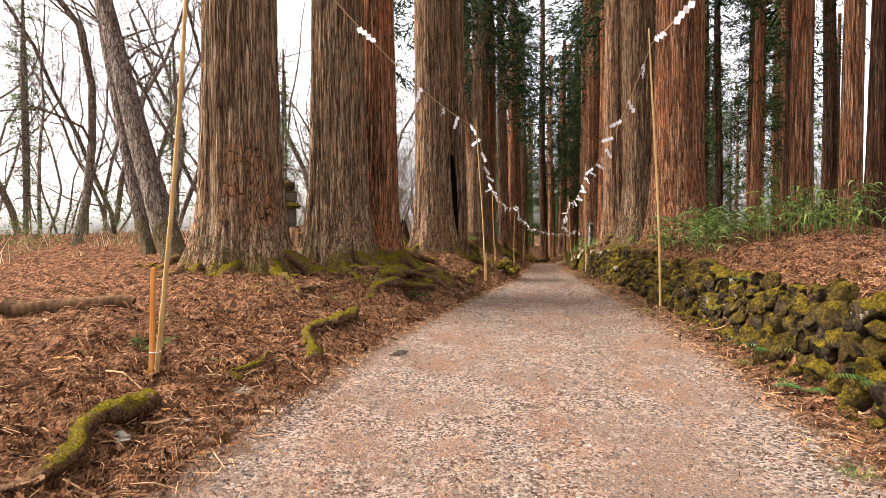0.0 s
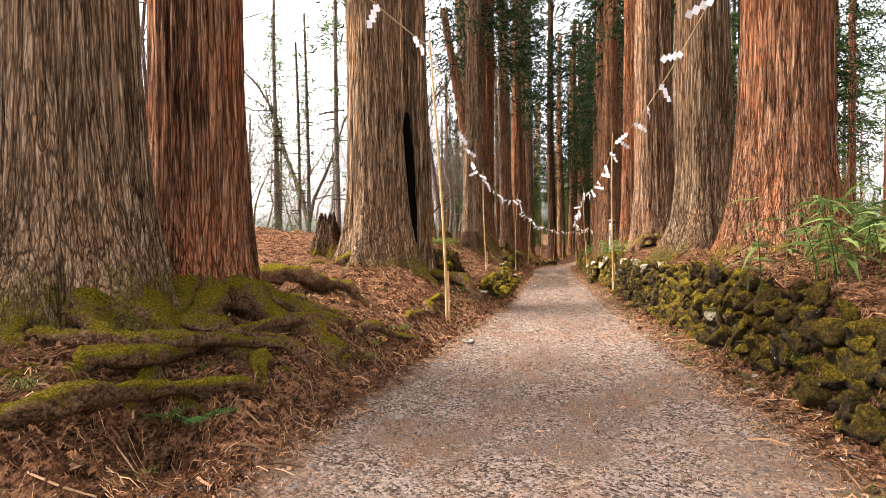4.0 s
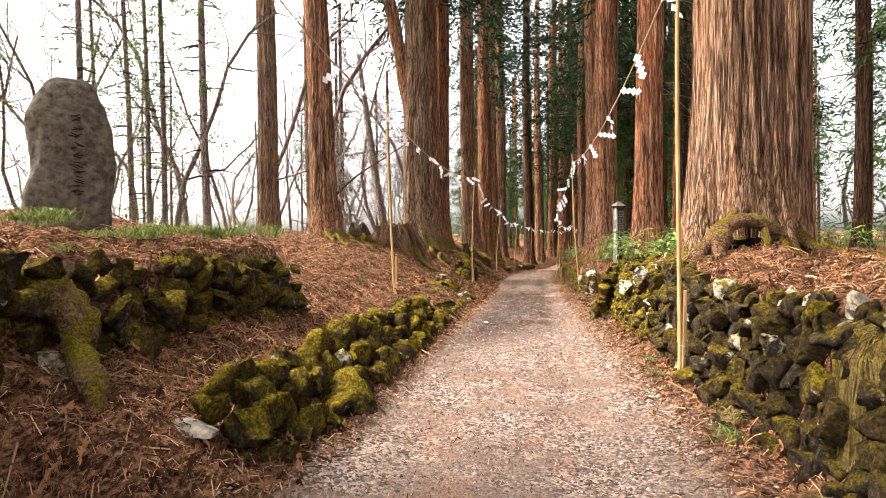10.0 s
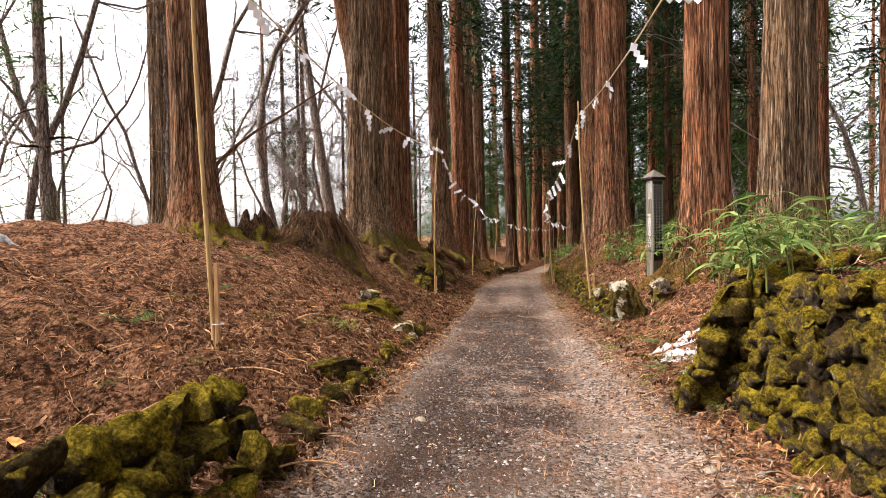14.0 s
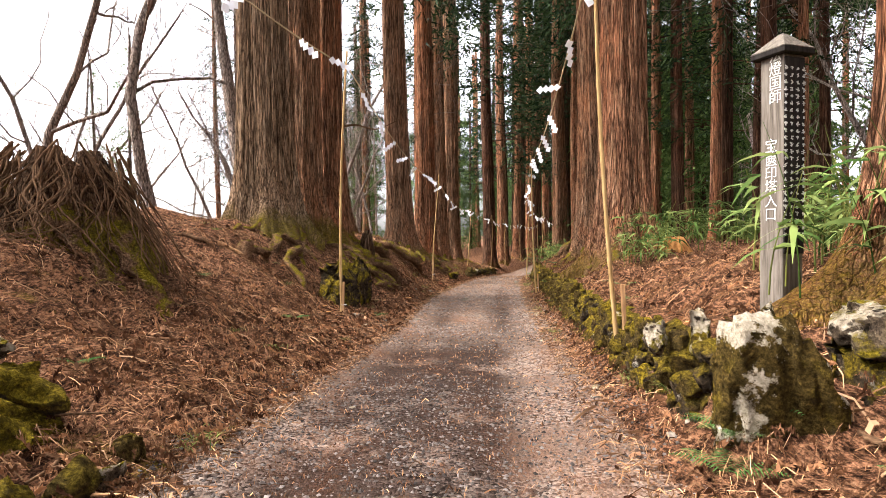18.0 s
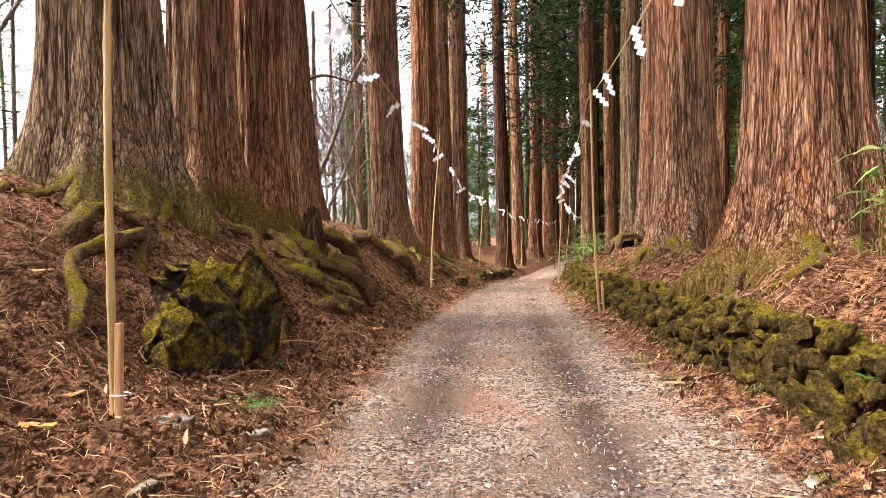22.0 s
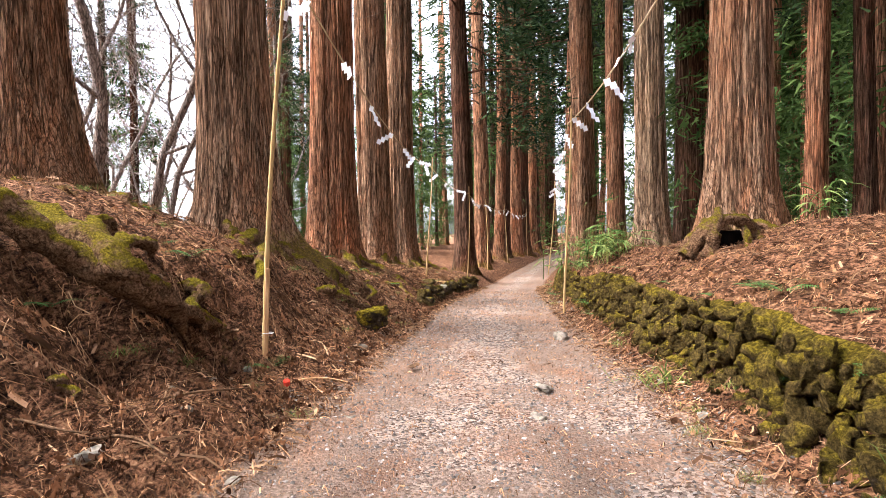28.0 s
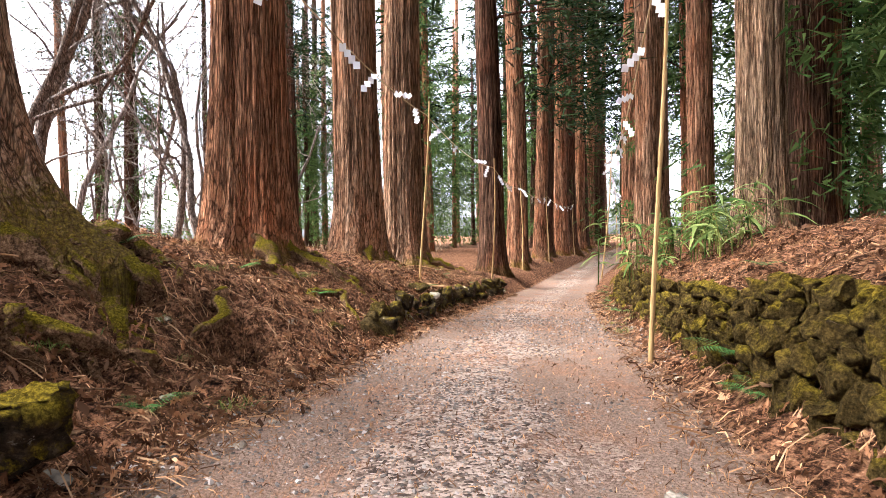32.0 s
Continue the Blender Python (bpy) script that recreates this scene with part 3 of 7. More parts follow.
def smooth_line(points, n):
    """n points on a smooth curve through the given ones."""
    p = np.asarray(points, float)
    t = np.linspace(0, len(p) - 1, n)
    out = []
    for s in t:
        i = min(int(s), len(p) - 2)
        f = s - i
        p0, p1, p2, p3 = p[max(i - 1, 0)], p[i], p[i + 1], p[min(i + 2, len(p) - 1)]
        out.append(0.5 * (2 * p1 + (p2 - p0) * f + (2 * p0 - 5 * p1 + 4 * p2 - p3) * f * f + (3 * p1 - p0 - 3 * p2 + p3) * f**3))
    return np.array(out)


# ---- the ground: one sheet to the horizon ----
def build_ground():
    ys = np.concatenate([[-400, -150, -60, -25, -12], np.arange(-6, 62, 0.14), np.arange(62, 110, 0.7), [118, 135, 170, 250, 400, 700]])
    near = np.concatenate([np.arange(0, 1.6, 0.08), np.arange(1.6, 4, 0.16), np.arange(4, 10, 0.4)])
    far = np.array([10, 11, 12.5, 15, 20, 28, 40, 60, 100, 200, 500])
    out = np.concatenate([near, far])
    mid = np.linspace(0, 1, 34)[1:-1]
    xl, xr = table(ys, TRACK_Y, TRACK_LEFT), table(ys, TRACK_Y, TRACK_RIGHT)
    x = np.concatenate([xl[:, None] - out[None, ::-1], xl[:, None] + (xr - xl)[:, None] * mid[None], xr[:, None] + out[None]], 1)
    y = np.broadcast_to(ys[:, None], x.shape)
    z = land(x, y)
    width = (xr - xl)[:, None]
    s = np.abs((x - xl[:, None]) / width * 2 - 1)
    gravel = np.clip((1.12 - s) / 0.3, 0, 1)
    side = (x - xl[:, None]) / width * 2 - 1
    wet = np.clip((y - 23.2 - 1.6 * side) / 2.2, 0, 1) * np.clip((37 - y) / 3, 0, 1) * np.clip((0.95 - s) / 0.4, 0, 1) * np.clip((0.62 - side) / 0.3, 0.12, 1)
    wheel = np.exp(-((s - 0.42) / 0.16) ** 2) * np.clip((y - 33) / 3, 0, 1) * np.clip((46 - y) / 4, 0, 1) * (0.6 + 0.4 * bumpy(x * 0.5, y * 0.3, 5))
    wet = np.maximum(wet, np.clip(wheel * 1.4, 0, 1))
    signed = (x - xl[:, None]) / width * 2 - 1
    worn = np.clip((y - 44) / 4, 0, 1) * (1 - 2 * np.exp(-((signed + 0.1) / 0.32) ** 2))
    me = make_mesh("ground", np.stack([x, y, z], -1), grid_faces(len(ys), x.shape[1], False)[:, ::-1], M_GROUND, True, gravel=gravel, wet=wet, worn=worn)
    me.flip_normals() if me.polygons[0].normal.z < 0 else None
    return tagged(put("ground", me), "brown needle-strewn forest floor with a pale gravel track", "ground", kind="structure")


build_ground()


# ---- great cedars ----
def trunk_grid(d, h, seed, flare=0.55, lobes=6, around=112, rows=64, lean=(0, 0), sink=1.5, ridges=1.0, taper=0.40, burl=0):
    """A furrowed trunk whose foot swells into lobes. Gives its grid of places and the 'foot' value."""
    rng = np.random.RandomState(seed)
    q = np.linspace(0, 1, rows)
    zs = -sink + (h + sink) * (0.30 * q + 0.70 * q**2.8)
    th = np.arange(around) * 2 * np.pi / around
    T, Z = np.meshgrid(th, zs)
    zz = np.maximum(Z, -0.25)
    ph = rng.rand(6) * 7
    R = d / 2 * (0.95 - taper * np.clip(Z / h, 0, 1) + (0.16 + 0.42 * flare) * np.exp(-zz / (0.85 * max(d, 0.7))))
    lobe, count = np.zeros_like(T), lobes + 3
    for k in range(count):
        away = (T - (k + rng.uniform(-0.35, 0.35)) * 2 * np.pi / count - 0.18 * np.sin(Z * 0.8 + k) + np.pi) % (2 * np.pi) - np.pi
        lobe = np.maximum(lobe, rng.uniform(0.35, 1.1) * np.exp(-((away / rng.uniform(0.16, 0.36)) ** 2)))
    R = R + d / 2 * flare * lobe * (0.62 * np.exp(-zz / (0.30 * max(d, 0.6))) + 0.22 * np.exp(-zz / (1.2 * max(d, 0.6))))
    R = R * (1 + 0.045 * np.sin(2 * T + ph[3]) + 0.03 * np.sin(3 * T + ph[4] + 0.25 * Z) + 0.025 * np.sin(5 * T + ph[5] - 0.18 * Z))
    R = R + d * 0.06 * np.exp(-zz / 0.7) * bumpy(np.cos(T) * 2.6 + 20 + Z * 0.8, np.sin(T) * 2.6 + 20 + Z * 0.5, seed % 9)
    k = max(round(d * 14), 8)
    cell = lambda n, zk, s: bumpy(np.cos(T) * n / 2 + 40 + Z * zk * 0.35, np.sin(T) * n / 2 + 40 - Z * zk * 0.2, s)
    strip = np.abs(cell(k * 0.9, 0.4, seed % 17 + 2))
    furrow = 0.022 * cell(k * 0.34, 0.3, seed % 13) + 0.020 * cell(k * 0.9, 0.6, seed % 11 + 3) + 0.030 * (np.minimum(strip * 4.5, 1) - 0.85) + 0.010 * bumpy(T * k * 0.9, Z * 1.6, seed % 7)
    R = R + ridges * furrow * min(d, 1.3)
    X = R * np.cos(T) + lean[0] * zz + 0.04 * np.sin(Z * 0.35 + ph[1])
    Y = R * np.sin(T) + lean[1] * zz + 0.04 * np.sin(Z * 0.3 + ph[2])
    foot = np.clip(1.0 - Z / 1.3, 0, 1) * 0.8 + np.clip(0.25 - Z / 14, 0, 1) * 0.3 + 0.12 * lobe * np.exp(-zz / 0.8)
    return np.stack([X, Y, Z], -1), foot


def root_tube(x0, y0, ang, length, r0, seed, rise=0.35, base=(0, 0, 0)):
    """A forked surface root that runs out from (x0, y0) onto the ground and sinks into it. Places are in the world, less base."""
    rng = np.random.RandomState(seed)

    def strand(x, y, a, span, r, lift, n):
        pts, rad = [], []
        for i in range(n):
            f = i / (n - 1)
            z = height(x, y) + lift * (1 - f) ** 3.2 + r * (0.10 - 0.75 * f) + 0.05 * math.sin(i * 0.9 + seed) * f * (1 - f) * 2
            pts.append((x - base[0], y - base[1], z - base[2]))
            rad.append(r * (0.45 * (1 - f) ** 2.2 + 0.42 * (1 - f) ** 0.7 + 0.05) * (1 + 0.16 * math.sin(i * 1.3 + seed)))
            a += rng.uniform(-0.30, 0.30)
            x, y = x + math.cos(a) * span / n, y + math.sin(a) * span / n
        v, q = tube(pts, rad, 14, 0.5, seed, 0.8)
        rough = np.stack([0.09 * bumpy(v[:, 1] * 9 + 3, v[:, 2] * 9 + v[:, 0] * 8, seed % 9 + k) + 0.06 * bumpy(v[:, 1] * 24 + 3, v[:, 2] * 24 + v[:, 0] * 19, seed % 7 + k) for k in range(3)], -1)
        return (v + r * rough, q), pts, a

    first, pts, a = strand(x0, y0, ang, length, r0, rise, 30)
    pieces = [first]
    for at, turn in ((9, 0.7), (15, -0.75)):
        p = pts[at]
        pieces.append(strand(p[0] + base[0], p[1] + base[1], ang + turn * rng.uniform(0.6, 1.2), length * rng.uniform(0.35, 0.55), r0 * 0.55, 0.03, 18)[0])
    return joined(pieces)


def cedar(x, y, d, h=26, mat=None, seed=1, flare=0.55, lobes=6, lean=(0, 0), z=None, roots=(), label="", group="great cedars", ridges=1.0, detail=1.0, stems=(), bare=None):
    """A great cedar: trunk, further stems and mossy roots. roots: angle in degrees, length, thickness."""
    z = height(x, y) - 0.05 if z is None else z
    top = thing("cedar_tree", pose(x, y, z), label or "massive cedar with stringy red-brown bark and a flared foot", "tree", group)
    v, foot = trunk_grid(d, h, seed, flare, lobes, int((172 if d > 0.7 else 100) * detail), int(84 * detail), lean, ridges=ridges)
    patch = np.zeros(v.shape[:2])
    if bare:
        side = np.cos(np.arctan2(v[..., 1], v[..., 0]) - radians(bare[0]))
        patch = np.clip(side * 1.6 - 0.4, 0, 1) * np.clip((v[..., 2] - bare[1]) / 0.5 + 0.3, 0, 1) * np.clip((bare[2] - v[..., 2]) / 1.4, 0, 1) * 0.5
    put("trunk", make_mesh("trunk", v, grid_faces(*v.shape[:2]), mat or M_CEDAR, True, foot=foot, bare=patch), top)
    for k, (sx, sy, sd, sl) in enumerate(stems):
        v, foot = trunk_grid(sd, h, seed + 31 + k, flare * 0.7, lobes, 128, 76, sl, ridges=ridges)
        v = v + np.array([sx, sy, height(x + sx, y + sy) - 0.05 - z])
        put("trunk", make_mesh("second_trunk", v, grid_faces(*v.shape[:2]), mat or M_CEDAR, True, foot=foot), top)
    for k, (ang, length, r0) in enumerate(roots):
        a = radians(ang)
        rv, rf = root_tube(x + math.cos(a) * d * 0.50, y + math.sin(a) * d * 0.50, a, length, r0 * 0.85, seed * 7 + k, 0.10 + 0.8 * r0, (x, y, z))
        put("root", make_mesh("root", rv, rf, M_ROOT), top)
    return top


# x, y, girth, seed, bark, flare, lean, roots
CEDARS_FIRST = [
    (-3.55, 10.0, 1.42, 3, M_CEDAR_GREY, 0.50, (-0.005, 0), ((-75, 2.0, .16), (-40, 2.4, .18), (-10, 2.6, .2), (-120, 1.6, .14), (-160, 1.5, .14))),
    (-2.07, 11.4, 1.18, 4, M_CEDAR_GREY, 0.45, (0.0, 0), ((-50, 2.2, .2), (-20, 2.4, .22), (-80, 1.5, .16))),
    (-1.45, 12.5, 0.95, 5, M_CEDAR_RED, 0.60, (-0.012, 0.01), ((-55, 2.0, .24), (-30, 2.3, .26), (-5, 2.2, .22), (25, 1.8, .2), (-85, 1.6, .2))),
    (-3.77, 40.1, 0.95, 7, M_CEDAR_GREY, 0.5, (0, 0), ((-60, 1.2, .1), (-20, 1.4, .1))),
    (-0.06, 32.5, 0.80, 8, M_CEDAR, 0.75, (-0.02, 0), ((-70, 1.6, .14), (-40, 2.0, .16), (-10, 2.2, .18), (20, 1.5, .14))),
]
CEDARS_BOULDER = [
    (2.51, 40.44, 1.18, 9, M_CEDAR_GREY, 0.6, (0, 0), ((-80, 1.8, .15), (-45, 2.0, .17), (-15, 1.8, .15))),
    (3.0, 42.1, 1.0, 10, M_CEDAR, 0.55, (0, 0), ((-20, 1.4, .15),)),
    (3.60, 43.2, 0.82, 17, M_CEDAR_RED, 0.6, (0, 0), ((-15, 1.4, .16), (15, 1.6, .14))),
    (2.95, 50.15, 1.24, 12, M_CEDAR, 0.9, (-0.05, 0), ((-60, 2.4, .17), (-35, 2.8, .18), (-10, 2.4, .17), (15, 2.0, .15))),
]
CEDARS_BEND = [
    (5.5, 51.0, 1.05, 13, M_CEDAR, 0.75, (-0.015, 0), ((-60, 2.0, .18), (-30, 2.2, .2), (0, 2.0, .18), (-90, 1.6, .16))),
    (6.73, 54.9, 1.05, 14, M_CEDAR_RED, 0.6, (0.0, 0), ((-60, 1.8, .18), (-25, 2.0, .18), (5, 1.8, .16))),
    (7.71, 60.0, 1.08, 15, M_CEDAR, 0.55, (0, 0), ((-60, 1.6, .18), (-25, 1.8, .18))),
    (8.81, 63.0, 1.10, 16, M_CEDAR, 0.6, (0, 0), ((-60, 1.8, .2), (-30, 2.2, .2))),
]
CEDARS_WALL = [
    (6.42, 15.6, 1.40, 20, M_CEDAR_RED, 0.6, (0, 0), ((200, 1.3, .14), (240, 1.4, .16))),
    (6.20, 17.9, 1.10, 21, M_CEDAR_GREY, 0.8, (-0.005, 0), ((190, 1.2, .16), (230, 1.4, .18), (270, 1.0, .16))),
    (7.30, 23.65, 1.22, 22, M_CEDAR, 0.5, (-0.012, 0), ((200, 1.2, .15), (235, 1.6, .2), (280, 1.6, .2), (310, 1.8, .2))),
    (8.54, 24.6, 0.58, 23, M_CEDAR, 0.5, (0.0, 0), ()),
    (8.72, 30.6, 0.72, 24, M_CEDAR_RED, 0.6, (0.0, 0), ((210, 1.0, .1), (250, 1.2, .12))),
    (12.08, 33.5, 1.1, 25, M_CEDAR_GREY, 0.5, (0.0, 0), ((200, 1.2, .12),)),
]
CEDARS_SHELF = [
    (10.26, 39.2, 1.12, 26, M_CEDAR_RED, 0.65, (0.0, 0), ((190, 1.4, .15), (225, 1.6, .18), (260, 1.4, .16))),
    (11.16, 43.6, 1.08, 27, M_CEDAR, 0.75, (-0.01, 0), ((190, 1.5, .18), (220, 1.6, .2), (255, 1.6, .18))),
    (13.99, 50.9, 1.05, 28, M_CEDAR, 0.6, (0.0, 0), ((200, 1.5, .15), (235, 1.6, .16))),
    (16.03, 58.0, 1.0, 29, M_CEDAR_GREY, 0.5, (0.0, 0), ((200, 1.2, .12),)),
    (15.88, 60.1, 0.65, 30, M_CEDAR_RED, 0.5, (0.0, 0), ()),
    (15.29, 61.6, 0.92, 31, M_CEDAR, 0.5, (0.0, 0), ((210, 1.2, .12),)),
]
for x, y, d, seed, mat, fl, ln, rts in CEDARS_FIRST + CEDARS_BOULDER + CEDARS_BEND + CEDARS_WALL + CEDARS_SHELF:
    tone = {"cedar_bark": "brown", "grey_cedar_bark": "grey-brown", "red_cedar_bark": "reddish"}[mat.name]
    size = "massive" if d > 1.3 else "tall" if d > 0.8 else "slender"
    cedar(x, y, d, 26, mat, seed, fl, 5 + seed % 3, ln, roots=rts, bare={8: (-75, 0.1, 2.0), 14: (-120, 0.0, 2.4), 3: (-60, 0.4, 3.4), 17: (-60, 0.6, 2.6), 10: (-100, 0.6, 2.4)}.get(seed), label=f"{size} {tone} cedar with stringy bark rising beside the track")
# the split cedar with a dark cleft between its two stems
split = cedar(-0.30, 17.98, 1.16, 26, M_CEDAR_GREY, 6, 0.6, 6, (-0.004, 0), roots=((-130, 1.6, .18),), stems=((0.91, 0.38, 0.44, (-0.012, 0.0)), (0.52, 0.82, 0.62, (0.0, 0.01))),
              label="huge split cedar with a dark shaded cleft and mossy roots")

# a near-black tube fills the cleft in place of its shade
put("hollow", make_mesh("hollow", *tube(smooth_line([(0.64, 0.34, -0.6), (0.64, 0.34, 0.6), (0.62, 0.36, 2.0), (0.58, 0.4, 3.2)], 12), [.26, .25, .24, .22, .21, .20, .19, .17, .14, .11, .08, .04], 12, 0.2, 4), M_HOLLOW_SHADE), split, label="black tube standing for the shade in the cleft")

# ---- foliage ----
def leaf_quads(base, along, side, length, width, droop=0.0, segs=1):
    """Pointed leaves as strips: base points, unit directions and sides, one row each."""
    base, along, side = (np.asarray(v, float) for v in (base, along, side))
    n = len(base)
    length, width = np.broadcast_to(length, n)[:, None], np.broadcast_to(width, n)[:, None]
    rows = []
    for k in range(segs + 1):
        f = k / segs
        w = width * (0.35 + 0.65 * math.sin(math.pi * min(f + 0.12, 1.0))) * (1 - f**3 * 0.9)
        c = base + along * length * f - np.array([0, 0, 1.0]) * droop * length * f * f
        rows.append(np.stack([c - side * w / 2, c + side * w / 2], 1))
    v = np.stack(rows, 1).reshape(-1, 3)
    k = np.arange(n)[:, None] * 2 * (segs + 1)
    f = np.concatenate([np.stack([k + 2 * s, k + 2 * s + 1, k + 2 * s + 3, k + 2 * s + 2], -1) for s in range(segs)], 1).reshape(-1, 4)
    return v, f


def unit(v):
    return v / (np.linalg.norm(v, axis=-1, keepdims=True) + 1e-9)


def crown_mesh(name, seed, z0, z1, reach, branches=90, leaves=46, mat=None, size=0.30):
    """Drooping evergreen boughs between two heights, with gaps between them."""
    rng = np.random.RandomState(seed)
    z = z0 + (z1 - z0) * rng.rand(branches) ** 0.9
    az = rng.rand(branches) * 2 * np.pi
    L = reach * (1.05 - 0.8 * (z - z0) / (z1 - z0)) * rng.uniform(0.5, 1.1, branches)
    f = rng.rand(branches, leaves) ** 0.6
    out = np.stack([np.cos(az), np.sin(az), np.zeros(branches)], -1)
    p = out[:, None] * (0.15 + L[:, None] * f)[..., None]
    p[..., 2] = z[:, None] + 0.12 * L[:, None] * f - 0.30 * L[:, None] * f**2
    spread = (0.10 + 0.16 * L[:, None] * f)[..., None]
    p = (p + rng.normal(size=p.shape) * spread * np.array([1, 1, 0.55])).reshape(-1, 3)
    d = unit(out[:, None] + rng.normal(size=(branches, leaves, 3)) * 0.7 + np.array([0, 0, -0.45])).reshape(-1, 3)
    s = unit(np.cross(d, rng.normal(size=d.shape)))
    v, q = leaf_quads(p, d, s, rng.uniform(0.6, 1.4, len(p)) * size, rng.uniform(0.35, 0.7, len(p)) * size * 0.6)
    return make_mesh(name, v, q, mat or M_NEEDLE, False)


def bough_mesh(name, seed, z0, z1, reach, count=26, mat=None):
    rng = np.random.RandomState(seed)
    ps = []
    for _ in range(count):
        z, a = rng.uniform(z0, z1), rng.uniform(0, 6.28)
        L = reach * (1.05 - 0.8 * (z - z0) / (z1 - z0)) * rng.uniform(0.6, 1.0)
        f = np.linspace(0, 1, 5)
        ps.append(tube(np.stack([np.cos(a) * L * f, np.sin(a) * L * f, z + 0.12 * L * f - 0.3 * L * f * f], -1), 0.035 * (1.1 - f), 4))
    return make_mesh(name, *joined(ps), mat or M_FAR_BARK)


# CROWN_HIGH sits mostly above the view, added to shade the avenue from the sky
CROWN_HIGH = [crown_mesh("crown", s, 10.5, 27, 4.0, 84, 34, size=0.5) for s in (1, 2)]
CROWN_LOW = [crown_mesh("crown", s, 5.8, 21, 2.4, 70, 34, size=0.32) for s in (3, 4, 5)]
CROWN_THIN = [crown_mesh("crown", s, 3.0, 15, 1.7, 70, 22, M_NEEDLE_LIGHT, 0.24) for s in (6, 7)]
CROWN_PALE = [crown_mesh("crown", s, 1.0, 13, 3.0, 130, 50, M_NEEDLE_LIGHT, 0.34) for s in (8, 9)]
BOUGHS = [bough_mesh("branchwork", s, 5.5, 20, 2.6) for s in (3, 4)]
THIN_BOUGHS = [bough_mesh("branchwork", s, 2.0, 15, 1.7, 34) for s in (6, 7)]
for k, ob in enumerate([o for o in scene.objects if o.name.startswith("cedar_tree")]):
    put("crown", CROWN_HIGH[k % 2], ob, pose(0, 0, 0, 0, 0, 73 * k))

# ---- younger cedars further from the track ----
POLE_TRUNKS = []
for k in range(4):
    v, foot = trunk_grid(0.42 + 0.04 * k, 22, 60 + k, 0.35, 5, 36, 30, (0.006 * (k - 1.5), 0), ridges=0.8)
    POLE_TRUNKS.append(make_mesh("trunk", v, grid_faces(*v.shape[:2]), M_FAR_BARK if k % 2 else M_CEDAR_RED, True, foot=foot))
young = []
for k in range(4):
    t = thing("young_cedar", pose(0, -300 - 10 * k, 0), "slim dark cedar standing in the woodland behind the avenue", "tree", "woodland cedars")
    put("trunk", POLE_TRUNKS[k], t), put("crown", CROWN_LOW[k % 3], t), tagged(put("branchwork", BOUGHS[k % 2], t), kind="stuff")
    young.append(t)
THIN_TRUNKS = []
for k in range(2):
    v, foot = trunk_grid(0.30, 16, 66 + k, 0.3, 4, 20, 24, (0.012 * (1 - 2 * k), 0), ridges=0.6)
    THIN_TRUNKS.append(make_mesh("trunk", v, grid_faces(*v.shape[:2]), M_BARE_HAZED, True, foot=foot))
thin = []
for k in range(2):
    t = thing("thin_conifer", pose(0, -350 - 10 * k, 0), "thin conifer with sparse short boughs among bare trees", "tree", "thin conifers")
    put("trunk", THIN_TRUNKS[k], t), put("crown", CROWN_THIN[k], t), tagged(put("branchwork", THIN_BOUGHS[k], t), kind="stuff")
    thin.append(t)
pale_trees = []
for k in range(2):
    t = thing("leafy_conifer", pose(0, -370 - 10 * k, 0), "bushy light green conifer in the far woodland", "tree", "light green conifers")
    put("trunk", POLE_TRUNKS[k], t), put("crown", CROWN_PALE[k], t)
    pale_trees.append(t)


USED = {}


def plant(kind, x, y, scale=1.0, turn=None, sink=0.05, up=1.0):
    """Stands a copy of one of a list of finished things on the ground; the first of each is moved there itself."""
    n = USED.get(id(kind), 0)
    USED[id(kind)] = n + 1
    src = kind[n % len(kind)]
    m = pose(x, y, height(x, y) - sink, 0, 0, random.uniform(0, 360) if turn is None else turn) @ Matrix.Diagonal((scale, scale, scale * up, 1))
    if n < len(kind):
        src.matrix_basis = m
        return src
    c = src
    out = copy_thing(c, Matrix.Identity(4))
    out.matrix_basis = m
    return out


random.seed(11)
for x, y, s in [(9.6, 17.5, .75), (11.4, 18.8, .7), (9.6, 15.2, 1.15), (13.5, 19.9, .9), (9.9, 13.8, 1.2), (9.7, 12.7, 1.0), (16.2, 35.7, .8), (15.7, 32.4, .85), (17.0, 31.6, .7),
                (15.2, 41.8, 1.0), (14.8, 36.2, .8), (16.4, 45.7, 1.0), (17.0, 42.9, .75), (18.7, 44.2, .8), (15.8, 45.3, .8), (17.9, 46.2, .75), (18.9, 45.6, .9), (17.6, 51.2, .9),
                (18.9, 50.4, .75), (18.4, 60.1, 1.4), (17.5, 53.3, 1.1), (18.3, 52.9, .95), (19.3, 53.6, .9), (18.6, 59.8, 1.2), (19.6, 57.4, .9)]:
    plant(young, x, y, s)
for k in range(74):
    y = random.uniform(8, 100)
    x = float(table(y, TRACK_Y, TRACK_RIGHT)) + random.uniform(9, 34)
    if y < 24 and x < 15:
        x += 8
    if 26 < y < 72 and k % 4:
        continue
    plant(young, x, y, random.uniform(0.6, 1.15))
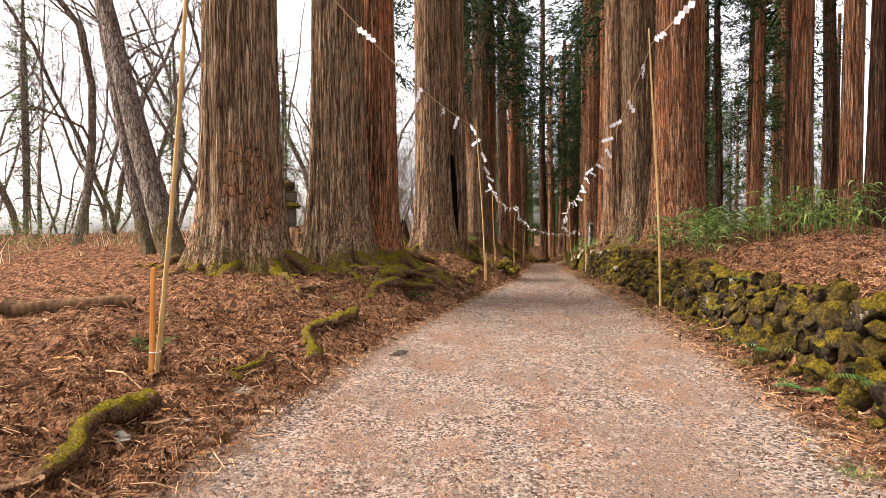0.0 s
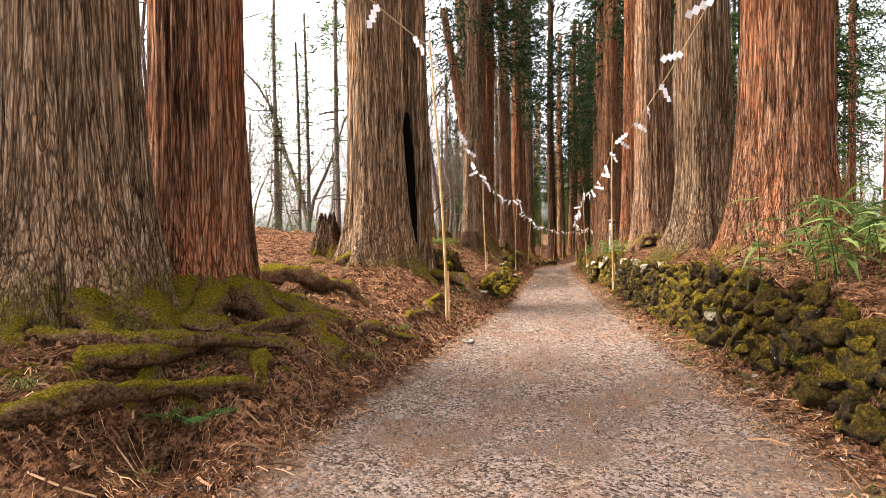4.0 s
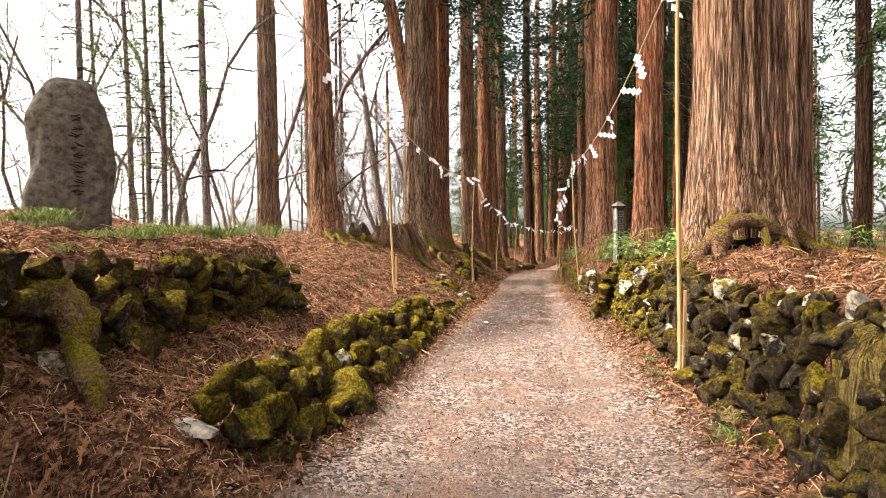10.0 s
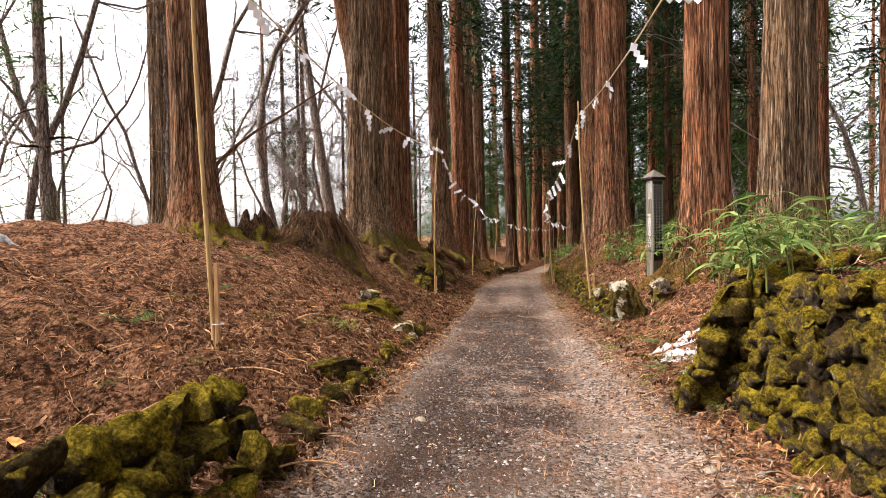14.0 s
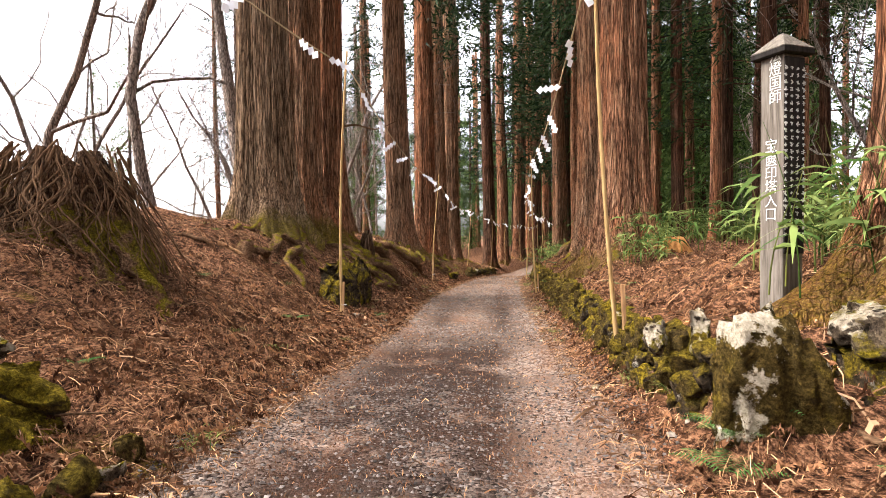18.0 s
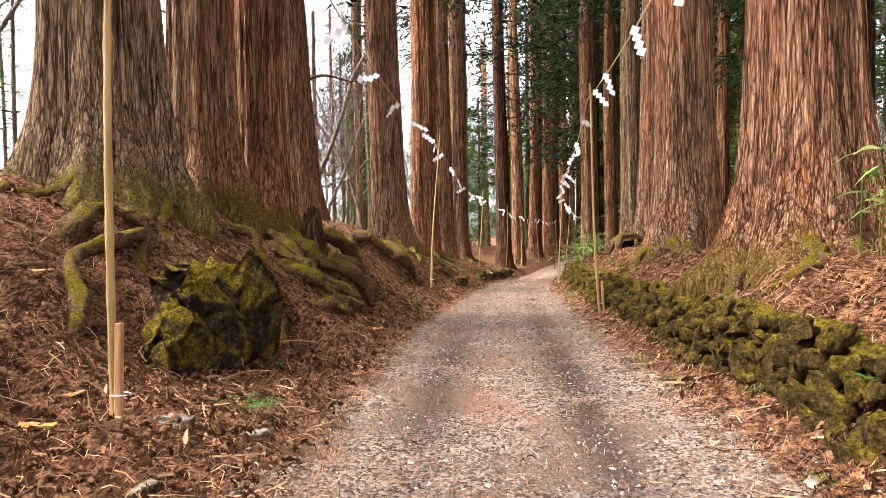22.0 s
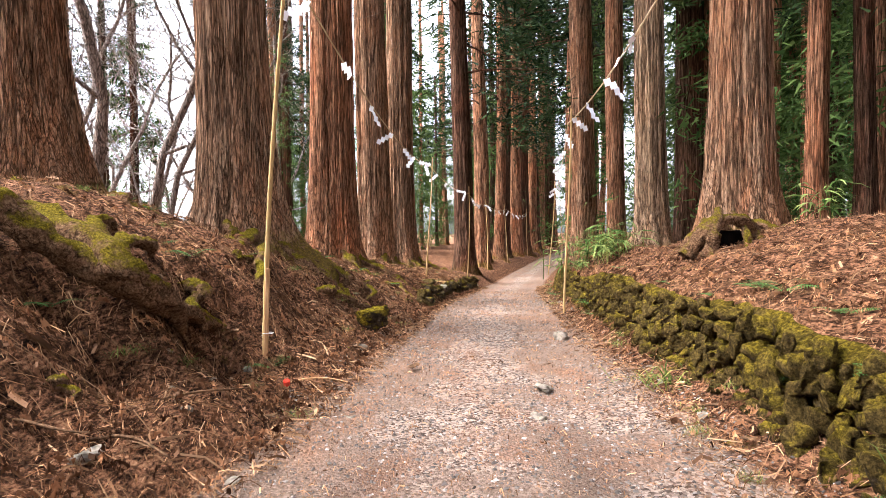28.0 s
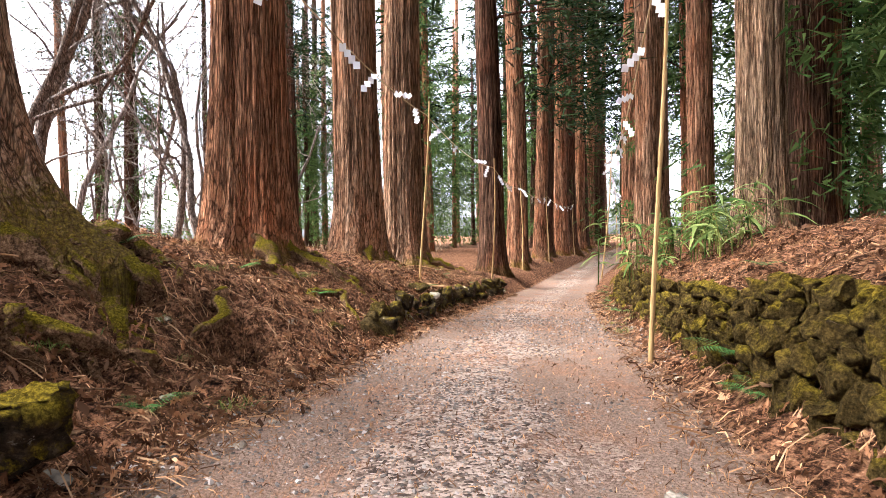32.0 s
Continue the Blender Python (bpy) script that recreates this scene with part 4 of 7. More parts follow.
# the avenue goes on round the bend
for y, side in [(66, 0), (70.5, 0), (73.2, 0), (76, 0), (79, 0), (82, 0), (85, 0), (88.5, 0), (92, 0), (96, 0), (100, 0), (104, 0), (67, 1), (71, 1), (75, 1), (79, 1), (84, 1), (88, 1), (93, 1), (98, 1), (64.5, 1)]:
    x = float(table(y, TRACK_Y, TRACK_LEFT)) - 1.5 if side == 0 else float(table(y, TRACK_Y, TRACK_RIGHT)) + 1.6
    plant(young, x + random.uniform(-0.4, 0.4), y, random.uniform(1.5, 2.1), up=0.7)
for k in range(46):
    y = random.uniform(72, 112)
    x = float(table(y, TRACK_Y, TRACK_LEFT)) - random.uniform(3, 30)
    plant(young if k % 3 else pale_trees, x, y, random.uniform(0.7, 1.3))
for x, y in [(14, 108), (20, 112), (24, 104), (8, 104), (27, 110), (31, 105), (24, 62), (26, 57), (25, 66), (23, 50), (24, 41), (28, 75), (30, 68), (19, 90), (20.5, 94), (17.5, 86), (19, 60), (22, 63.5), (20.5, 57), (23, 59), (21, 54), (25, 69), (18.5, 66), (27, 63)]:
    plant(pale_trees, x, y, random.uniform(0.9, 1.4))
for x, y, s in [(-6.8, 32.2, .7), (-8.7, 31.4, .6), (-6.6, 35.7, .65), (-6.2, 36.0, .75), (-4.6, 35.6, .95), (-8.4, 38, .8), (-4.6, 49.7, .5), (-12, 42, .8), (-16.6, 22.5, .6), (-17.5, 24, .7),
                (-14, 30, .7), (-11, 47, .6), (-15, 52, .7), (-18, 38, .8), (-9, 56, .6), (4, 66, .6), (2.6, 68, .7), (-7, 24.8, .5)]:
    plant(thin, x, y, s)

# ---- bare broadleaved trees ----
def bare_tree(seed, h, d, lean=0.1, forks=3):
    """Trunk and branch meshes of a leafless tree."""
    rng = np.random.RandomState(seed)
    pieces = []

    def grow(p, a, r, length, level):
        n = (8, 7, 5, 4)[level]
        pts, rad, q, b = [p], [r], np.array(p, float), np.array(a, float)
        for i in range(1, n):
            b = unit(b + rng.normal(size=3) * (0.17 if level == 0 else 0.30) + np.array([0, 0, 0.05 * level]))
            q = q + b * length / (n - 1)
            pts.append(q.copy()), rad.append(r * (1 - 0.62 * i / (n - 1)))
        pieces.append((level, tube(pts, rad, (10, 6, 4, 3)[min(level, 3)], 0.08 if level == 0 else 0, seed)))
        if level >= 3:
            return
        for i in range(2 if level == 0 else 1, n):
            for _ in range((forks, 2, 3)[level] if i > n // 2 else 1):
                if level == 0 and i < 2:
                    continue
                side = unit(np.cross(b, rng.normal(size=3)))
                way = unit(b * rng.uniform(0.5, 1.0) + side * rng.uniform(0.5, 1.0) + np.array([0, 0, 0.25]))
                grow(pts[i], way, rad[i] * rng.uniform(0.32, 0.55), length * rng.uniform(0.32, 0.58), level + 1)

    ang = rng.uniform(0, 6.28)
    grow((0, 0, -0.3), unit(np.array([lean * math.cos(ang), lean * math.sin(ang), 1.0])), d / 2, h, 0)
    v, f = joined([t for l, t in pieces if l == 0])
    foot = np.clip(1 - v[:, 2] / 2.0, 0, 1)
    trunk = make_mesh("trunk", v, f, M_BARE_HAZED, True, foot=foot)
    v, f = joined([t for l, t in pieces if l > 0])
    return trunk, make_mesh("branchwork", v, f, M_BARE_HAZED, True, foot=np.zeros(len(v)))


bare = []
for k, (h, d, lean, forks) in enumerate([(11, 0.24, 0.12, 3), (13, 0.30, 0.26, 3), (10, 0.18, 0.34, 3), (14, 0.27, 0.12, 2), (7.5, 0.12, 0.24, 3)]):
    t = thing("bare_tree", pose(0, -420 - 10 * k, 0), "leafless grey-brown broadleaved tree with fine branches, paled as if by haze", "tree", "bare trees")
    a, b = bare_tree(80 + k, h, d, lean, forks)
    put("trunk", a, t), tagged(put("branchwork", b, t), kind="stuff")
    bare.append(t)
for x, y, s in [(-5.6, 26.2, 1.15), (-12, 18.4, 1.0), (-12, 20.8, 1.0), (-11.5, 23.3, .9), (-1.7, 35.4, .8), (-7.2, 38.7, 1.0), (-1.1, 43.6, 1.1), (-5.4, 46, 1.0), (-0.5, 55.7, 1.0), (0.2, 56.6, .9),
                (2.6, 56.4, .7), (0.6, 56.6, 1.1), (-0.1, 60.3, 1.0), (4.4, 59.9, .7), (3.4, 57.6, .6), (1.4, 58.7, 1.1), (2.8, 61.7, .7), (-8.2, 20.8, .9), (-13, 27, 1), (-9.4, 27.8, 1.1)]:
    plant(bare, x, y, s)
for k in range(110):
    y = random.uniform(14, 95)
    x = float(table(y, TRACK_Y, TRACK_LEFT)) - random.uniform(11, 46) - max(0, 26 - y) * 0.25
    plant(bare, x, y, random.uniform(0.7, 1.35))
for k in range(22):
    y = random.uniform(30, 66)
    x = float(table(y, TRACK_Y, TRACK_RIGHT)) + random.uniform(9, 26)
    plant(bare, x, y, random.uniform(0.5, 0.9))


def leaning_trunk(x, y, d, dx, dy, h, seed):
    t = thing("leaning_tree", pose(x, y, height(x, y) - 0.1), "bare leaning tree trunk with moss on its upper side", "tree")
    n = 16
    f = np.linspace(0, 1, n)
    pts = np.stack([dx * f**0.9, dy * f, h * f], -1)
    v, q = tube(pts, d / 2 * (1.25 - 0.7 * f), 12, 0.12, seed)
    put("trunk", make_mesh("trunk", v, q, M_BARE_HAZED, True, foot=np.clip(1.1 - v[:, 2] / 3, 0, 1)), t)
    ps = []
    rng = np.random.RandomState(seed)
    for i in range(6, n):
        a = rng.uniform(0, 6.28)
        L = rng.uniform(1.0, 2.4)
        g = np.linspace(0, 1, 6)
        ps.append(tube(np.stack([pts[i, 0] + np.cos(a) * L * g, pts[i, 1] + np.sin(a) * L * g, pts[i, 2] + L * g * 0.8 + 0.1 * np.sin(g * 7)], -1), 0.035 * (1.1 - g), 5))
    v, q = joined(ps)
    tagged(put("branchwork", make_mesh("branchwork", v, q, M_BARE_HAZED, True, foot=np.zeros(len(v))), t), kind="stuff")


leaning_trunk(-5.6, 11.9, 0.42, -2.6, 0.8, 9.0, 5)
leaning_trunk(-6.5, 12.6, 0.24, -2.2, 1.2, 9.0, 6)
leaning_trunk(0.6, 46.5, 0.42, -1.4, 0.6, 10.0, 8)


# ---- stones ----
def stone_verts(seed, div=2, cuts=9, power=0.66):
    bm = bmesh.new()
    bmesh.ops.create_icosphere(bm, subdivisions=div, radius=1.0)
    v = np.array([p.co[:] for p in bm.verts])
    f = np.array([[q.index for q in p.verts] for p in bm.faces])
    bm.free()
    rng = np.random.RandomState(seed)
    v = np.sign(v) * np.abs(v) ** power
    for _ in range(cuts):
        n = unit(rng.normal(size=3))
        c = rng.uniform(0.38, 0.78)
        over = np.maximum(v @ n - c, 0)
        v = v - over[:, None] * n * 0.97
    v = v * (1 + 0.16 * bumpy(v[:, 0] * 1.6 + v[:, 2] * 0.7 + 5, v[:, 1] * 1.6 - v[:, 2] * 0.9 + 5, seed)[:, None])
    v = v + np.stack([0.07 * bumpy(v[:, 1] * 5, v[:, 2] * 5 + v[:, 0] * 3, seed + k) + 0.05 * bumpy(v[:, 1] * 11 + 3, v[:, 2] * 11 + v[:, 0] * 7, seed + k) for k in range(3)], -1)
    return v * 0.5, f


STONE_SHAPES = [stone_verts(s, 3, 13, 0.5) for s in range(14)]
STONES = [make_mesh("stone", v, f, M_STONE) for v, f in STONE_SHAPES]
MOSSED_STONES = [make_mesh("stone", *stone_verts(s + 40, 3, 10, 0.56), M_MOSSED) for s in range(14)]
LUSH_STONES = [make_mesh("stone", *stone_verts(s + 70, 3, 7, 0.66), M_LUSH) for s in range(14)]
PALE_STONES = [make_mesh("stone", v, f, M_PALE) for v, f in STONE_SHAPES[:5]]


def stone_part(parent, x, y, z, sx, sy, sz, rng, pale=False, mossed=False, lush=False):
    me = (PALE_STONES if pale else LUSH_STONES if lush else MOSSED_STONES if mossed and rng.rand() < 0.75 else STONES)[rng.randint(5 if pale else 14)]
    m = pose(x, y, z, rng.uniform(-17, 17), rng.uniform(-17, 17), rng.uniform(-24, 24) + 90 * rng.randint(4)) @ Matrix.Diagonal((sx, sy, sz, 1))
    return put("stone", me, parent, m)


def wall_of_stones(y0, y1, rows, size, label, seed, setback=0.30, slope=0.22, side=1, name="stone_wall", x_of=None, z_of=None, pale=0.06, tall=None, mossed=False, gap=1.0, lush=0.0):
    """A dry-stone wall along the track; past 300 stones the rest is one joined part."""
    rng = np.random.RandomState(seed)
    w = tagged(new(name), label, "wall", kind="structure")
    spare, count, y = [], 0, y0
    while y < y1:
        step = size * rng.uniform(0.62, 1.0) * gap
        edge = x_of(y) if x_of else float(table(y, TRACK_Y, TRACK_RIGHT if side > 0 else TRACK_LEFT)) + side * setback
        foot = z_of(y) if z_of else float(table(y, TRACK_Y, TRACK_Z)) + 0.02
        top = height(edge + side * 0.42, y) + 0.04 if tall is None else foot + tall
        n = max(1, round((top - foot) / (size * 0.66)))
        for r in range(n):
            s = size * rng.uniform(0.65, 1.25) * (1.0 if r < n - 1 else 0.85)
            f = (r + 0.5) / n
            x = edge + side * (slope * f + rng.uniform(-0.035, 0.03))
            z, yy = foot + (top - foot) * f + rng.uniform(-.03, .03), y + rng.uniform(-0.09, 0.09)
            dims = (s * rng.uniform(0.95, 1.3), s * rng.uniform(0.85, 1.35), s * rng.uniform(0.9, 1.45))
            if count < 300:
                stone_part(w, x, yy, z, *dims, rng, rng.rand() < pale * (1.6 if r >= n - 2 else 0.5), mossed, rng.rand() < lush * (1.0 if r >= n - 1 else 0.7))
            else:
                v, q = STONE_SHAPES[rng.randint(14)]
                c, sn = math.cos(r + yy), math.sin(r + yy)
                p = v * np.array(dims)
                spare.append((np.stack([p[:, 0] * c - p[:, 1] * sn + x, p[:, 0] * sn + p[:, 1] * c + yy, p[:, 2] + z], -1), q))
            count += 1
        y += step
    if spare:
        put("stones", make_mesh("stones", *joined(spare), M_MOSSED if mossed else M_STONE), w)["kind"] = "stuff"
    return w


# ---- poles with straw rope and paper streamers ----
def bamboo_pole(x, y, z, h, dx=0.0, dy=0.0, stake=0.0, seed=0):
    t = thing("bamboo_pole", pose(x, y, z), "tall thin bamboo pole tied to a stake, carrying a rope" if stake else "tall thin bamboo pole stuck in the ground to carry a rope", "pole", "rope poles")
    n = int(h / 0.28) * 3 + 1
    f = np.linspace(0, 1, n)
    r = 0.019 * (1.15 - 0.45 * f) * np.where(np.arange(n) % 3 == 0, 1.16, 1.0)
    bow = 0.06 * np.sin(f * 3.0 + seed)
    put("pole", make_mesh("pole", *tube(np.stack([dx * f + bow, dy * f, -0.25 + (h + 0.25) * f], -1), r, 8), M_BAMBOO), t)
    if stake:
        bm = bmesh.new()
        bmesh.ops.create_cube(bm, size=1.0, matrix=Matrix.Translation((0.027 + bow[0], -0.012, stake / 2 - 0.1)) @ Matrix.Rotation(math.atan2(dx, h) * 0.8, 4, "Y") @ Matrix.Diagonal((0.032, 0.036, stake + 0.2, 1)))
        bmesh.ops.bevel(bm, geom=bm.edges[:], offset=0.004, segments=1, affect="EDGES")
        me = bpy.data.meshes.new("stake")
        bm.to_mesh(me), bm.free()
        me.materials.append(M_STAKE if y < 10 else M_SPLIT)
        stick = put("stake", me, t)
        for zt in (stake * 0.35, stake * 0.85):
            a = np.linspace(0, 2 * np.pi, 13)[:-1]
            v, q = tube(np.stack([0.025 + bow[0] + dx * zt / h + 0.045 * np.cos(a), -0.003 + 0.036 * np.sin(a), zt + 0 * a], -1), np.full(12, 0.0028), 5)
            put("tie", make_mesh("tie", v, q, M_TIE), stick, label="thin white wire tie")
            break
    return t


POLES_LEFT = [(-2.38, 4.56, 0.10, 5.0, 0.25, 0.4, 1.05), (1.07, 15.2, 0.16, 4.3, -0.14, 0.0, 0.7), (2.34, 26.3, -0.02, 3.5, 0.02, 0.0, 0.75), (4.52, 36.34, -0.72, 4.1, 0.16, 0.0, 0.55),
              (6.62, 46.8, -1.10, 3.7, 0.18, 0.0, 0.85), (9.15, 57.5, -1.36, 3.5, 0.12, 0.0, 0.0), (11.2, 62.5, -1.35, 3.1, 0.05, 0.0, 0.0), (13.0, 67.5, -1.4, 3.0, 0, 0, 0), (15.2, 72.5, -1.4, 3.0, 0, 0, 0), (18.6, 80, -1.35, 3.0, 0, 0, 0)]
POLES_RIGHT = [(1.6, -3.0, 0.1, 4.8, 0.0, 0, 0), (3.5, 9.25, 0.10, 4.6, -0.12, 0.0, 0.0), (5.2, 20.9, -0.12, 4.0, 0.10, 0.0, 0.75), (7.4, 32.4, -0.66, 4.05, -0.22, 0.0, 0.75),
               (9.15, 42.3, -1.08, 3.7, -0.24, 0.0, 0.55), (10.95, 51.4, -1.32, 3.5, 0.04, 0.0, 0.0), (14.3, 62.5, -1.35, 3.3, 0.25, 0, 0), (18.0, 71.5, -1.35, 3.1, 0, 0, 0), (22.6, 81, -1.3, 3.1, 0, 0, 0)]


def streamer_mesh(seed):
    """A folded zigzag paper streamer hanging from its top."""
    rng = np.random.RandomState(seed)
    vs, fs = [], []
    w, h, x, z, ang = 0.075, 0.085, 0.0, 0.0, rng.uniform(-0.3, 0.3)
    for k in range(4):
        nx, ny = math.cos(ang), math.sin(ang)
        c = np.array([x * nx, x * ny + 0.006 * k, z])
        e = np.array([nx, ny, 0]) * w / 2
        bend = np.array([-ny, nx, 0]) * 0.014 * (-1) ** k
        q = [c - e, c + e, c + e - [0, 0, h] + bend, c - e - [0, 0, h] + bend]
        n = len(vs)
        vs += q + [p + np.array([-ny, nx, 0]) * 0.0012 for p in q]
        fs += [[n, n + 1, n + 2, n + 3], [n + 7, n + 6, n + 5, n + 4], [n, n + 4, n + 5, n + 1], [n + 1, n + 5, n + 6, n + 2], [n + 2, n + 6, n + 7, n + 3], [n + 3, n + 7, n + 4, n]]
        x, z, ang = x + w * 0.62 * (1 if k % 2 == 0 else 1), z - h * 0.72, ang + rng.uniform(-0.45, 0.45)
    return make_mesh("paper_streamer", vs, fs, M_PAPER, False)


STREAMERS = [streamer_mesh(s) for s in range(5)]


def string_up(poles, seed):
    rng = np.random.RandomState(seed)
    for k, p in enumerate(poles):
        bamboo_pole(*p, seed=k)
    for a, b in zip(poles, poles[1:]):
        pa, pb = np.array([a[0] + a[4], a[1] + a[5], a[2] + a[3] - 0.25]), np.array([b[0] + b[4], b[1] + b[5], b[2] + b[3] - 0.25])
        far = np.linalg.norm(pb - pa)
        f = np.linspace(0, 1, 25)[:, None]
        line = pa * (1 - f) + pb * f - np.array([0, 0, 1.0]) * (0.034 * far) * 4 * f * (1 - f)
        rope = put("rope", make_mesh("rope", *tube(line, np.full(25, 0.009), 6, 0.15, seed), M_ROPE))
        tagged(rope, "thin straw rope slung between two bamboo poles", "rope", "sacred ropes")
        n = max(3, int(far / 1.25))
        for i in range(n):
            g = (i + 0.5 + rng.uniform(-0.2, 0.2)) / n
            at = pa * (1 - g) + pb * g - np.array([0, 0, 1.0]) * (0.034 * far) * 4 * g * (1 - g)
            s = put("paper_streamer", STREAMERS[rng.randint(5)], None, pose(*at, rng.uniform(-30, 30), rng.uniform(-40, 25), rng.uniform(-50, 50) + (180 if rng.rand() < 0.3 else 0)))
            tagged(s, "white zigzag folded paper streamer hanging from the rope", "streamer", "paper streamers")


string_up(POLES_LEFT, 3)
string_up(POLES_RIGHT, 4)


# ---- stumps and torn wood ----
def stump(x, y, d, h, seed, mat, jag=0.35, flare=0.7, label="", roots=(), wood=None, hollow=True, z=None):
    rng = np.random.RandomState(seed)
    z = height(x, y) - 0.05 if z is None else z
    t = thing("tree_stump", pose(x, y, z), label, "stump")
    v, foot = trunk_grid(d, h, seed, flare, 6, 72, 34, (0, 0), 1.1, 1.0, 0.25)
    v[..., :2] *= (1 - 0.34 * np.clip(v[..., 2:] / h, 0, 1) ** 1.6)
    th = np.arange(72)
    top = h * (1 - jag * (0.5 + 0.5 * bumpy(th * 0.22, np.zeros(72), seed)) - 0.12 * rng.rand(72))
    v[..., 2] = np.minimum(v[..., 2], top[None])
    inner = v[-1] * np.array([0.72, 0.72, 1.0])
    deep = inner * np.array([0.8, 0.8, 0.0]) + np.array([0, 0, h * 0.35])
    v = np.concatenate([v, inner[None], deep[None]], 0)
    foot = np.concatenate([foot, foot[-1:] * 0, foot[-1:] * 0], 0)
    put("body", make_mesh("body", v, grid_faces(*v.shape[:2]), mat, True, foot=foot), t)
    for k, (ang, length, r0) in enumerate(roots):
        a = radians(ang)
        put("root", make_mesh("root", *root_tube(x + math.cos(a) * d * 0.5, y + math.sin(a) * d * 0.5, a, length, r0, seed * 5 + k, 0.35, (x, y, z)), M_ROOT), t)
    if wood:
        ps = []
        for _ in range(26):
            a, r = rng.uniform(0, 6.28), d * rng.uniform(0.30, 0.54)
            p = np.array([r * math.cos(a), r * math.sin(a), h * rng.uniform(0.35, 0.9)])
            q = p + np.array([rng.uniform(-.05, .05), rng.uniform(-.05, .05), rng.uniform(0.08, 0.3)])
            ps.append(tube([p - [0, 0, .2], p, q], [0.05, 0.045, 0.006], 5))
        put("splinters", make_mesh("splinters", *joined(ps), wood), t)["kind"] = "stuff"
    return t


old_stump = stump(2.05, 33.6, 1.02, 0.98, 41, M_ROTTEN, 0.12, 0.35, "rotten dark mossy stump trailing wiry roots on the bank", ((-70, 1.3, .12), (-20, 1.5, .14), (-130, 1.2, .12)))


def wiry_roots(owner, x, y, r0, top, n, seed, spread=0.9):
    """Thin roots that hang out of a rotten stump."""
    rng = np.random.RandomState(seed)
    ps = []
    for _ in range(n):
        a = rng.uniform(math.pi * 0.8, math.pi * 2.2)
        out, h0 = r0 * rng.uniform(0.75, 1.0), top * rng.uniform(0.5, 1.05)
        f = np.linspace(0, 1, 10)
        rr = out + spread * rng.uniform(0.25, 1.0) * f
        aa = a + rng.normal() * 0.35 * f + 0.12 * np.sin(f * 9 + rng.uniform(0, 6))
        px, py = np.cos(aa) * rr, np.sin(aa) * rr
        ground = land(x + px, y + py) - height(x, y) + 0.06
        ps.append(tube(np.stack([px, py, h0 * (1 - f) ** 1.5 + ground * f + 0.10 * np.sin(f * 3.1) * rng.rand()], -1), 0.011 * rng.uniform(0.4, 1.3) * (1.2 - f), 5))
    tagged(put("root_tangle", make_mesh("root_tangle", *joined(ps), M_DEAD), owner), kind="stuff")


wiry_roots(old_stump, 2.1, 33.55, 0.55, 0.95, 170, 7)
stump(0.85, 33.2, 0.7, 0.9, 42, M_ROTTEN, 0.5, 0.8, "torn root plate of a fallen tree on the bank crest", ((-60, 1.2, .1), (-20, 1.2, .12), (30, 1.0, .1)))
stump(-1.35, 18.3, 0.52, 1.0, 43, M_ROTTEN, 0.3, 0.7, "hollow grey stump leaning on the split cedar")
stump(8.15, 25.4, 0.62, 1.55, 44, M_ORANGE_WOOD, 0.45, 0.4, "broken orange snag with torn heartwood", wood=M_ORANGE_WOOD)
stump(10.64, 37.8, 0.5, 0.36, 45, M_ORANGE_WOOD, 0.1, 0.4, "low cut stump with pale reddish wood")
stump(12.1, 43.7, 0.5, 0.55, 46, M_DEAD, 0.2, 0.5, "short grey stump beside a cedar")
stump(4.62, 41.85, 0.36, 1.05, 47, M_ROTTEN, 0.4, 0.25, "charred broken snag among mossy roots", z=height(4.62, 41.85) - 0.05)
stump(-3.9, 15.2, 0.62, 0.7, 48, M_DEAD, 0.3, 0.8, "low mossy stump on the forest floor", ((-50, 1.0, .1),))


def root_arch(x, y, seed, label, scale=1.0):
    """Thick mossy roots that bridge a dark hole below a tree."""
    z = height(x, y)
    t = thing("root_arch", pose(x, y, z), label, "tree roots")
    for k, (pts, r) in enumerate((
            ([(-1.1, -0.15, -0.2), (-0.75, -0.2, 0.22), (-0.25, -0.15, 0.62), (0.5, 0.0, 0.55), (1.1, 0.1, -0.05)], 0.19),
            ([(-0.7, -0.4, -0.2), (-0.6, -0.35, 0.25), (-0.35, -0.15, 0.60), (0.0, 0.3, 0.85)], 0.17),
            ([(0.2, -0.45, -0.1), (0.3, -0.3, 0.25), (0.4, 0.05, 0.60), (0.4, 0.4, 0.8)], 0.10),
            ([(0.7, -0.3, -0.2), (0.75, -0.1, 0.2), (0.65, 0.2, 0.6)], 0.12))):
        p = smooth_line(np.array(pts) * scale, 20)
        v, q = tube(p, np.linspace(r, r * 0.6, 20) * scale * (1 + 0.12 * np.sin(np.arange(20) * 0.9 + seed)), 14, 0.35, seed + k)
        put("root", make_mesh("root", v, q, M_ROOT), t)
    # a near-black lump stands in for the shade under the roots
    v, f = stone_verts(seed, 2)
    put("hollow", make_mesh("hollow", v * np.array([1.1, 0.8, 0.62]) * scale + np.array([0.1, 0.12, 0.14]) * scale, f, M_HOLLOW_SHADE), t, label="black lump standing for the shade under the roots")
    return t


root_arch(6.8, 22.7, 51, "mossy roots arching over a dark hollow at a cedar's foot", 0.6)
root_arch(12.05, 48.55, 52, "mossy roots arching over a dark hole in the bank", 0.56)
root_arch(12.9, 50.2, 53, "thick twisted roots at the foot of a cedar", 0.55)


